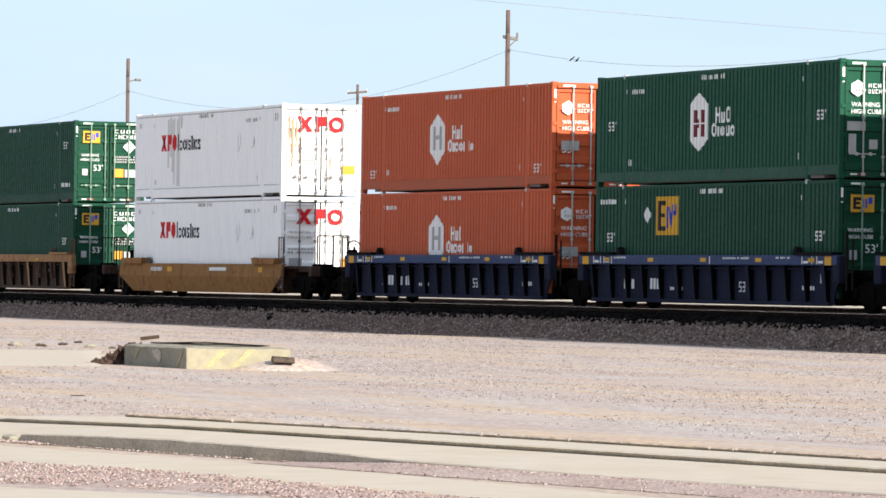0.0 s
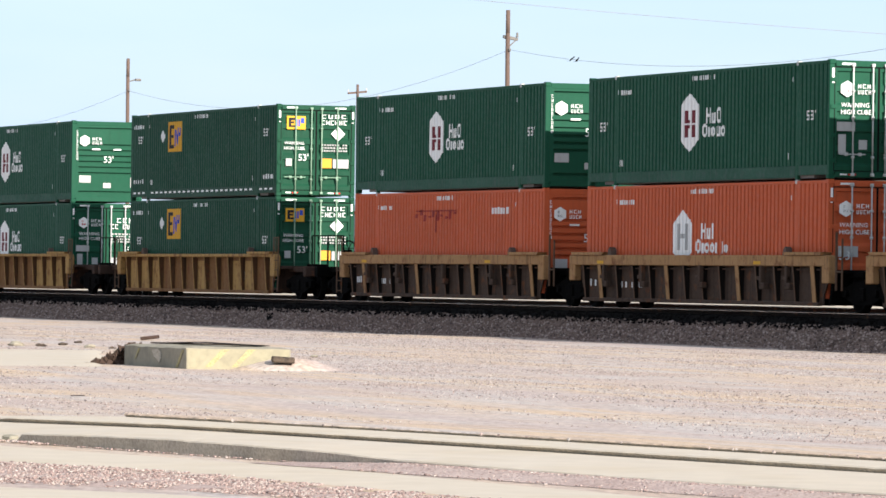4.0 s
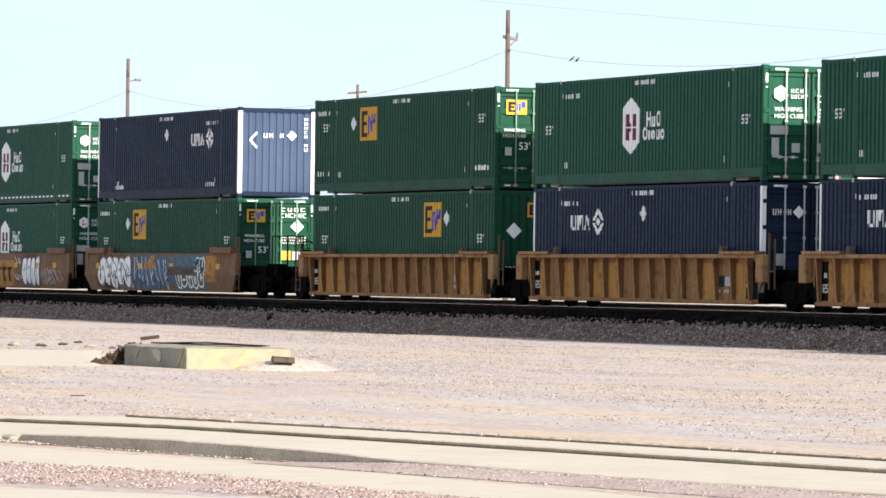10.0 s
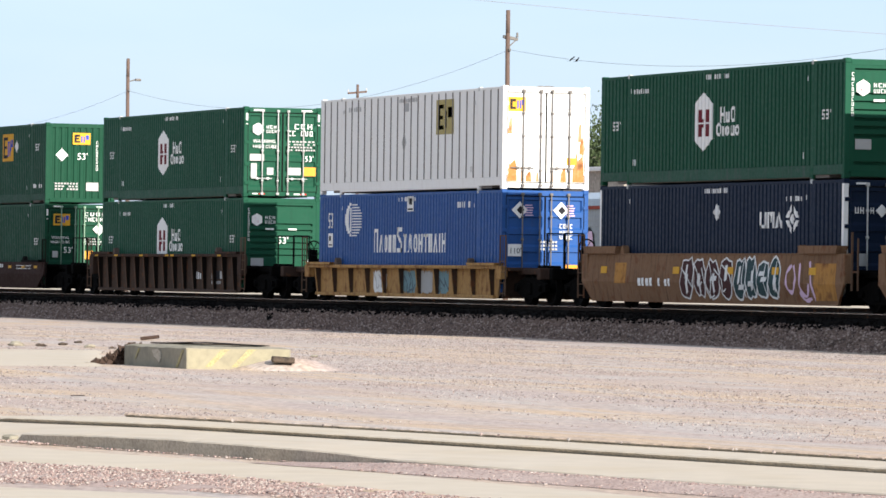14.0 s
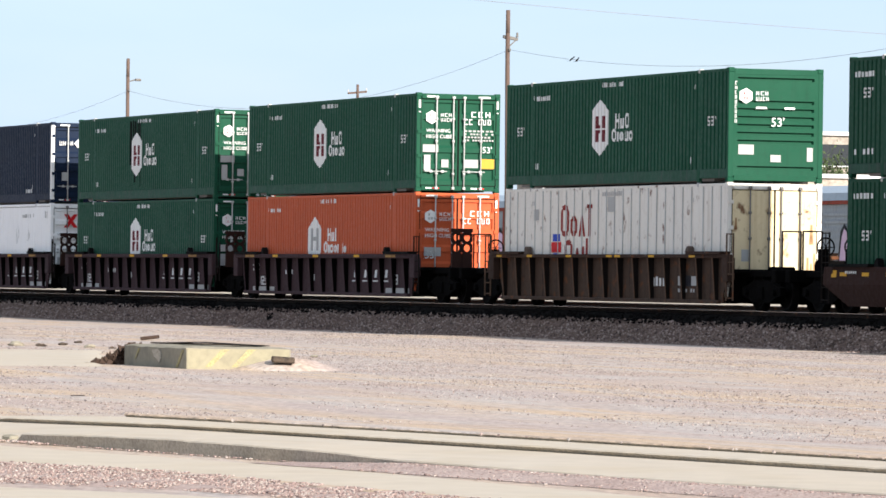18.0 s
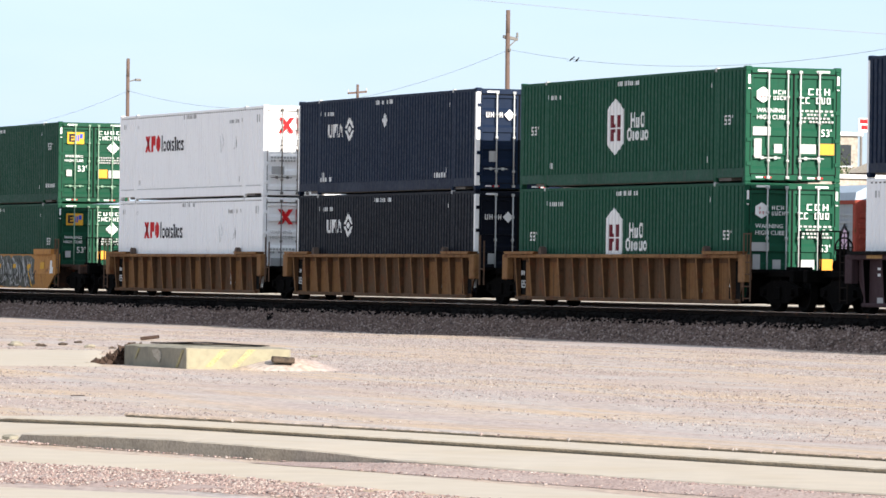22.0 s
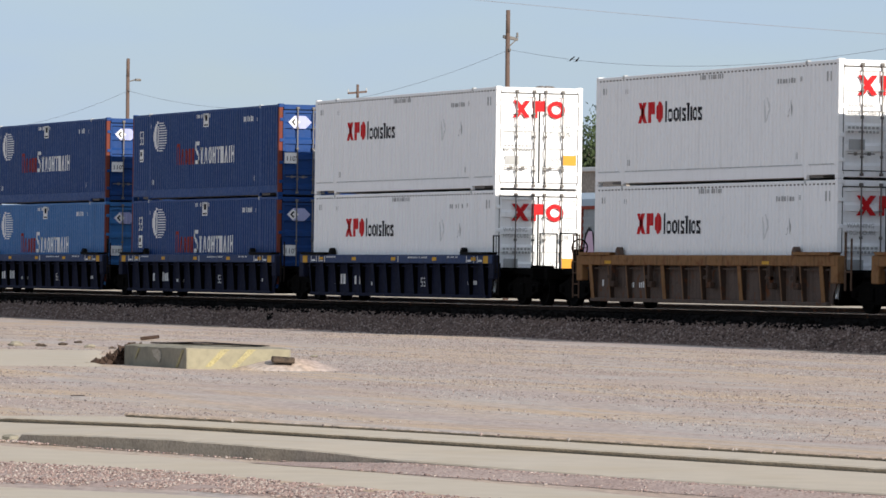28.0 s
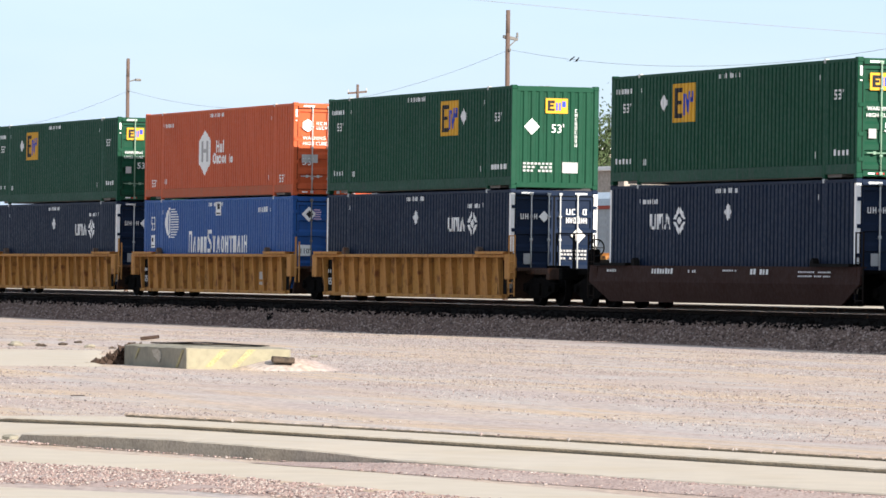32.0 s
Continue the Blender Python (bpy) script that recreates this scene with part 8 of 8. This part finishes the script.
def utility_pole(x, y, top, lean, arm, lamp, label, drop=0.95, one_sided=False):
    """A tapered timber pole with its fittings."""
    ob = thing("utility_pole", label, "utility pole", "utility poles")
    s = Shape()
    n = 14
    for k in range(n):
        a, b = k / n, (k + 1) / n
        zb = GROUND_Z - 0.3
        pa, pb = (lean * a, 0.03 * math.sin(a * 5), zb + (top - zb) * a), (lean * b, 0.03 * math.sin(b * 5), zb + (top - zb) * b)
        s.rod(pa, pb, 0.105 - 0.03 * a, 0.105 - 0.03 * b, 12, k in (0, n - 1))
    part("pole", s.mesh("pole", TIMBER, True), ob)
    if arm:
        a0, a1 = (-0.16, arm * 0.5) if one_sided else (-arm / 2, arm / 2)
        part("cross_arm", Shape().box(-0.06, 0.06, a0, a1, -0.055, 0.055, 0.01).mesh("cross_arm", DULL_STEEL if one_sided else TIMBER), ob, at=(lean * 0.93 - 0.14, 0, top - drop), turn=(-0.12 if one_sided else 0.10, 0, 0.3))
        if one_sided:
            part("brace", Shape().rod((-0.1, 0.04, -0.34), (-0.14, a1 * 0.8, -0.06), 0.022, n=6).mesh("brace", DULL_STEEL), ob, at=(0, 0, top - drop))
        for k in (1,) if one_sided else (-1, 1):
            part("insulator", kept(("insulator", one_sided), DULL_STEEL if one_sided else MARK_GREY, lambda: Shape().rod((0, 0, 0), (0, 0, 0.1), 0.05, 0.03, 10).rod((0, 0, 0.1), (0, 0, 0.16), 0.045, 0.02, 10)), ob, at=(lean * 0.93 - 0.14, k * arm * 0.42, top - drop + 0.02 if one_sided else top - drop + 0.06 + k * arm * 0.04))
    part("bracket", kept("pole_bracket", DULL_STEEL, lambda: Shape().box(-0.16, 0.16, -0.04, 0.04, -0.05, 0.05, 0.01).rod((-0.2, 0, -0.15), (-0.2, 0, 0.12), 0.03, n=6)), ob, at=(lean * 0.9, 0, top - 1.4))
    if lamp:
        part("lamp_arm", Shape().rod((0, 0, 0), (0.1, 0.30, 0.08), 0.03, n=6).mesh("lamp_arm", DULL_STEEL), ob, at=(lean * 0.9, 0, top - 1.0))
        part("lamp_head", Shape().box(-0.10, 0.10, -0.13, 0.13, -0.06, 0.05, 0.03).mesh("lamp_head", DULL_STEEL), ob, "grey street lamp head", (lean * 0.9 + 0.1, 0.40, top - 0.92))
    ob.location = (x, y, 0)
    return ob


def bird(x, y, z, turn):
    ob = thing("bird", "small dark bird perched on the cable", "bird", "birds on the cable")
    s = Shape()
    n = 10
    prof = [(-0.12, 0.005), (-0.09, 0.03), (-0.03, 0.05), (0.04, 0.05), (0.085, 0.03), (0.10, 0.005)]
    for a, r in prof:
        for k in range(n):
            w = 2 * math.pi * k / n
            s.v.append((a, r * math.cos(w), r * math.sin(w) + a * 0.7))
    s.f = [(i * n + k, i * n + (k + 1) % n, (i + 1) * n + (k + 1) % n, (i + 1) * n + k) for i in range(len(prof) - 1) for k in range(n)]
    part("body", s.mesh("body", RUBBER, True), ob)
    part("head", Shape().rod((0.08, 0, 0.09), (0.14, 0, 0.11), 0.035, 0.02, 8).rod((0.14, 0, 0.11), (0.17, 0, 0.105), 0.01, 0.003, 6).mesh("head", RUBBER, True), ob)
    part("tail", Shape().prism([(-0.24, -0.02), (-0.1, -0.025), (-0.1, 0.025), (-0.24, 0.02)], -0.10, -0.09, 2).mesh("tail", RUBBER), ob)
    part("leg", kept("bird_leg", RUBBER, lambda: Shape().rod((0, 0, -0.09), (0, 0, -0.02), 0.006, n=5)), ob, at=(0, 0.015, 0))
    part("leg", kept("bird_leg", RUBBER, lambda: None), ob, at=(0, -0.015, 0))
    ob.location, ob.rotation_euler = (x, y, z + 0.06), (0, 0, turn)
    ob.scale = (0.7, 0.7, 0.7)


def boxcar(x, y, seed):
    """A parked freight car with a pale roof, rusty frame and sprayed sides."""
    r = random.Random(seed)
    ob = thing("parked_boxcar", "parked boxcar with rust-red frame and pink graffiti", "boxcar", "parked boxcars")
    half = 8.1
    part("roof", kept("boxcar_roof", SHEET_BLUE, lambda: Shape().prism([(-1.55, 4.0), (1.55, 4.0), (1.5, 4.3), (0.9, 4.6), (-0.9, 4.6), (-1.5, 4.3)], -half, half, 0)), ob, "pale blue-grey roof")
    part("body", kept("boxcar_body", SHEET, lambda: Shape().box(-half + 0.05, half - 0.05, -1.45, 1.45, 1.1, 4.0)), ob)
    for x_ in (-half, -4.0, 0, 4.0, half):
        part("frame_post", kept("boxcar_post", RUST_RED, lambda: Shape().box(-0.14, 0.14, -1.54, 1.54, 1.0, 4.02, 0.02)), ob, "rust-red post", (x_ * 0.985, 0, 0))
    part("top_frame", kept("boxcar_top", RUST_RED, lambda: Shape().box(-half, half, -1.56, 1.56, 3.85, 4.0, 0.02)), ob, "rust-red rail")
    part("sill", kept("boxcar_sill", RUST_RED, lambda: Shape().box(-half, half, -1.56, 1.56, 0.85, 1.12, 0.02)), ob)
    part("side_ribs", kept("boxcar_ribs", SHEET, lambda: [s for s in [Shape()] if [s.box(-half + 0.2, half - 0.2, -1.49, -1.45, 1.3 + 0.3 * k, 1.42 + 0.3 * k) for k in range(8)]][0]), ob)
    for k in range(5):
        cx = -6.2 + 3.1 * k + r.random()
        w = 0.5 + 0.35 * r.random()
        part("graffiti", Shape().prism([(cx - w, 1.3), (cx + w, 1.3), (cx + w * 0.5, 2.6 + 0.4 * r.random()), (cx, 2.9), (cx - w * 0.4, 2.6)], -1.508, -1.50, 1).mesh("graffiti", MARK_PINK), ob, "pink sprayed shape")
        part("graffiti", Shape().prism([(cx - w - 0.16, 1.3), (cx + w + 0.16, 1.3), (cx + w * 0.5 + 0.16, 2.8), (cx, 3.1), (cx - w * 0.4 - 0.16, 2.8)], -1.499, -1.492, 1).mesh("graffiti", MARK_DARK), ob, "black sprayed outline")
    # its end wall towards the sun
    part("end_wall", kept("boxcar_end", RUST_RED, lambda: [s for s in [Shape().box(half - 0.02, half + 0.04, -1.5, 1.5, 1.0, 4.0, 0.02)] if [s.box(half + 0.03, half + 0.09, -1.4, 1.4, 1.3 + 0.4 * k, 1.5 + 0.4 * k, 0.02) for k in range(6)]][0]), ob)
    for x_ in (-5.6, 5.6):
        part("bogie", kept("boxcar_bogie", SHADED_GRIME, lambda: Shape().box(-1.2, 1.2, -1.1, 1.1, 0.35, 0.7, 0.05)), ob, at=(x_, 0, 0))
        for ax in (-0.88, 0.88):
            part("wheelset", kept("boxcar_wheels", WHEEL, lambda: Shape().rod((0, -0.82, 0.455), (0, -0.70, 0.455), 0.455, n=20).rod((0, 0.70, 0.455), (0, 0.82, 0.455), 0.455, n=20).rod((0, -0.8, 0.455), (0, 0.8, 0.455), 0.07, n=8)), ob, at=(x_ + ax, 0, 0))
    ob.location = (x, y, 0)


def house(x, y0, y1, top, roof, storeys, label, seed, mat=None):
    """A town building whose sunny wall faces down the line."""
    mat = mat or PLASTER
    ob = thing("building", label, "building", "town buildings")
    z0 = GROUND_Z
    depth = 9.0
    part("wall", Shape().box(x - depth, x, y0, y1, z0 - 0.3, top).mesh("wall", mat), ob)
    if roof == "flat":
        part("roof", Shape().box(x - depth - 0.2, x + 0.25, y0 - 0.25, y1 + 0.25, top, top + 0.22, 0.03).mesh("roof", MARK_SILVER), ob, "pale flat roof slab")
    else:
        ym = (y0 + y1) / 2
        part("roof", Shape().prism([(y0 - 0.5, top), (y1 + 0.5, top), (ym, top + (y1 - y0) * 0.22)], x - depth, x + 0.4, 0).mesh("roof", ROOF_RED if roof == "red" else KERB), ob, "tiled pitched roof")
    r = random.Random(seed)
    n = max(1, round((y1 - y0) / 2.4))
    p = (y1 - y0) / n
    h = (top - z0) / storeys
    for st in range(storeys):
        zb = z0 + h * st
        for k in range(n):
            yc = y0 + p * (k + 0.5)
            w = 0.36 * p
            fr = part("window", Shape().box(x - 0.04, x + 0.03, yc - w, yc + w, zb + h * 0.32, zb + h * 0.80).mesh("window", GLASS), ob, "dark window")
            part("sill", Shape().box(x, x + 0.12, yc - w - 0.08, yc + w + 0.08, zb + h * 0.29, zb + h * 0.32).mesh("sill", MARK_SILVER), fr)
        if st:
            part("ledge", Shape().box(x, x + 0.18, y0, y1, zb - 0.08, zb + 0.08, 0.02).mesh("ledge", mat), ob)
    return ob


def tree(x, y, height, spread, seed, label):
    """Trunk, limbs and a ragged crown of small leaves."""
    r = random.Random(seed)
    ob = thing("tree", label, "tree", "trees behind the yard")
    s = Shape()
    z0 = GROUND_Z - 0.2
    fork = z0 + height * 0.4
    s.rod((0, 0, z0), (0.1, 0.05, fork), 0.26, 0.17, 10)
    tips = []
    for k in range(8):
        w = k * 2.4 + r.random()
        q = (spread * 0.55 * math.cos(w), spread * 0.55 * math.sin(w), fork + height * (0.2 + 0.32 * r.random()))
        s.rod((0.1, 0.05, fork - 0.1 * k), q, 0.10, 0.04, 7)
        tips.append(q)
    part("trunk", s.mesh("trunk", TIMBER, True), ob)
    g = Shape()
    for _ in range(5200):
        t = r.choice(tips)
        c = (t[0] + r.gauss(0, spread * 0.2), t[1] + r.gauss(0, spread * 0.2), t[2] + r.gauss(0.1, height * 0.085))
        e = 0.07 + 0.07 * r.random()
        q = Euler((r.random() * 6, r.random() * 6, r.random() * 6)).to_matrix()
        o = len(g.v)
        for d in ((-e, 0, 0), (0, -e * 0.5, 0), (e, 0, 0), (0, e * 0.5, 0.02)):
            v = q @ Vector(d)
            g.v.append((c[0] + v.x, c[1] + v.y, c[2] + v.z))
        g.f.append((o, o + 1, o + 2, o + 3))
    part("crown", g.mesh("crown", LEAF, False, False), ob, "dusty green leaves")
    ob.location = (x, y, 0)


def mast(x, y, top):
    ob = thing("floodlight_mast", "tall grey mast with a ring of floodlights", "light mast")
    part("mast", Shape().rod((0, 0, GROUND_Z), (0, 0, top - 0.3), 0.14, 0.07, 10).mesh("mast", MARK_GREY, True), ob)
    part("head_frame", Shape().ring((0, 0, top - 0.35), 2, 0.4, 0.04).mesh("head_frame", DULL_STEEL), ob)
    for k in range(6):
        w = k * math.pi / 3
        part("floodlight", kept("floodlight", DULL_STEEL, lambda: Shape().box(-0.12, 0.12, -0.16, 0.16, -0.1, 0.14, 0.03)), ob, at=(0.42 * math.cos(w), 0.42 * math.sin(w), top - 0.25), turn=(0, 0.5, w))
    ob.location = (x, y, 0)


def build_far_side():
    # Raised pale ground, added so a bright strip shows beneath the cars.
    s = Shape()
    ys = (8.0, 8.6, 14, 20, 26, 31.4, 32.2)
    for i in range(81):
        x = -470 + i * 5
        for k, y in enumerate(ys):
            s.v.append((x, y, -0.9 if k in (0, 6) else -0.075 + 0.02 * noise.noise((x * 0.13, y * 0.2, 6))))
    s.f = [(i * 7 + k, i * 7 + 7 + k, i * 7 + 8 + k, i * 7 + 1 + k) for i in range(80) for k in range(6)]
    lone("service_road", s.mesh("service_road", CONCRETE, True), "pale dusty service road beyond the tracks", "road", kind="structure")
    utility_pole(-184.90, 12.67, 10.18, 0.0, 0.9, False, "weathered brown timber pole with a short cross-arm", one_sided=True)
    utility_pole(-235.37, 13.66, 10.15, 0.0, 0, True, "weathered brown timber pole with a lamp bracket")
    utility_pole(-303.04, 47.18, 11.76, 0.0, 1.3, False, "distant timber pole with a cross-arm", 0.45)
    utility_pole(-277.92, 58.11, 10.11, 0.0, 1.0, False, "distant timber pole with a cross-arm", 0.45)
    utility_pole(-134.0, 11.7, 10.2, 0.0, 0.9, False, "weathered brown timber pole with a short cross-arm", one_sided=True)
    utility_pole(-286.0, 14.65, 10.2, 0.0, 0.9, False, "weathered brown timber pole with a short cross-arm", one_sided=True)
    cable("overhead_cable", (-184.9, 12.67, 8.80), (-134.0, 11.7, 8.75), 1.25, 0.006, "thin dark cable slung between timber poles")
    cable("overhead_cable", (-235.37, 13.66, 8.75), (-184.9, 12.67, 8.78), 1.35, 0.006, "thin dark cable slung between timber poles")
    cable("overhead_cable", (-286.0, 14.65, 8.75), (-235.37, 13.66, 8.75), 1.2, 0.006, "thin dark cable slung between timber poles")
    cable("overhead_cable", (-134.3, -29.45, 9.6), (-186.9, 43.68, 9.55), 0.62, 0.008, "thin dark cable crossing high over the line", 40)
    utility_pole(-134.3, -29.45, 9.9, 0.0, 0, False, "weathered brown timber pole")
    utility_pole(-186.9, 43.68, 9.9, 0.0, 0, False, "weathered brown timber pole")
    bird(-178.35, 12.55, 8.19, 1.2)
    bird(-177.8, 12.535, 8.14, 2.0)
    track = thing("siding_track", "rusty second track beside the parked cars", "track", kind="structure")
    for y in (33.25, 34.75):
        part("rail", Shape().box(-420, -100, y - 0.035, y + 0.035, -0.2, 0.0).mesh("rail", RAIL_SIDE), track)
    part("bed", Shape().prism([(31.2, -0.9), (32.4, -0.2), (35.6, -0.2), (36.8, -0.9)], -420, -100, 0).mesh("bed", SAND), track)
    for k in range(9):
        boxcar(-190 - 17.6 * k, 34.0, k)
    house(-290, 76.0, 86.0, 7.2, "grey", 3, "pale plastered building with a grey roof", 1)
    house(-300, 73.9, 76.9, 9.4, "flat", 4, "beige plastered building with dark windows", 2)
    house(-312, 76.8, 79.2, 10.1, "flat", 4, "beige plastered building with a flat roof", 3)
    house(-322, 76.4, 80.4, 9.9, "red", 4, "beige building under a red tiled roof", 4)
    house(-300, 65.4, 69.4, 9.5, "flat", 4, "beige building with a band of dark windows", 5)
    house(-332, 71.0, 78.0, 9.0, "flat", 4, "long pale building with a flat roof", 6, PLASTER)
    house(-275, 52.5, 62.0, 6.6, "flat", 2, "low pale building behind the parked cars", 7)
    house(-275, 63.0, 74.0, 6.4, "flat", 2, "low sand-coloured building behind the parked cars", 8)
    mast(-312.86, 79.18, 11.91)
    mast(-299.46, 57.21, 11.9)
    sign = thing("billboard", "white and red billboard on two posts", "billboard")
    part("panel", Shape().box(-300.1, -300.0, 76.95, 78.3, 9.65, 10.45, 0.01).mesh("panel", MARK_WHITE), sign)
    part("red_band", Shape().box(-299.998, -299.99, 77.0, 78.25, 10.15, 10.40).mesh("red_band", MARK_RED), sign, "red band")
    part("red_bars", Shape().box(-299.998, -299.99, 77.1, 77.5, 9.8, 10.05).box(-299.998, -299.99, 77.6, 78.1, 9.8, 10.05).mesh("red_bars", MARK_RED), sign, "red lettering bars")
    for y in (77.2, 78.0):
        part("post", Shape().rod((-300.2, y, GROUND_Z), (-300.2, y, 10.0), 0.08, n=8).mesh("post", DULL_STEEL), sign)
    tree(-285, 54.3, 11.0, 2.2, 3, "dusty green tree behind the parked cars")
    tree(-270, 57.6, 9.0, 1.8, 4, "dusty green tree beside a pale building")
    tree(-292, 70.8, 8.6, 2.0, 6, "dusty green tree beside a pale building")


build_yard()
build_far_side()


def motions():
    """The train rolls past at a steady pace."""
    for ob, x, z in ROLLING:
        walk(ob, [(t, pose(x + run(t), 0, z)) for t in (0, 4, 8, 12, 16, 20, 24, 28, 32)])
    # every wheelset turns as it rolls, a row for each thirtieth of a second
    turns = [(k / 30, -run(k / 30) / 0.4826) for k in range(961)]
    for ob, ax in AXLES:
        walk(ob, [(t, Matrix.Translation((ax, 0, 0.4826)) @ Matrix.Rotation(-a, 4, "Y")) for t, a in turns])


motions()
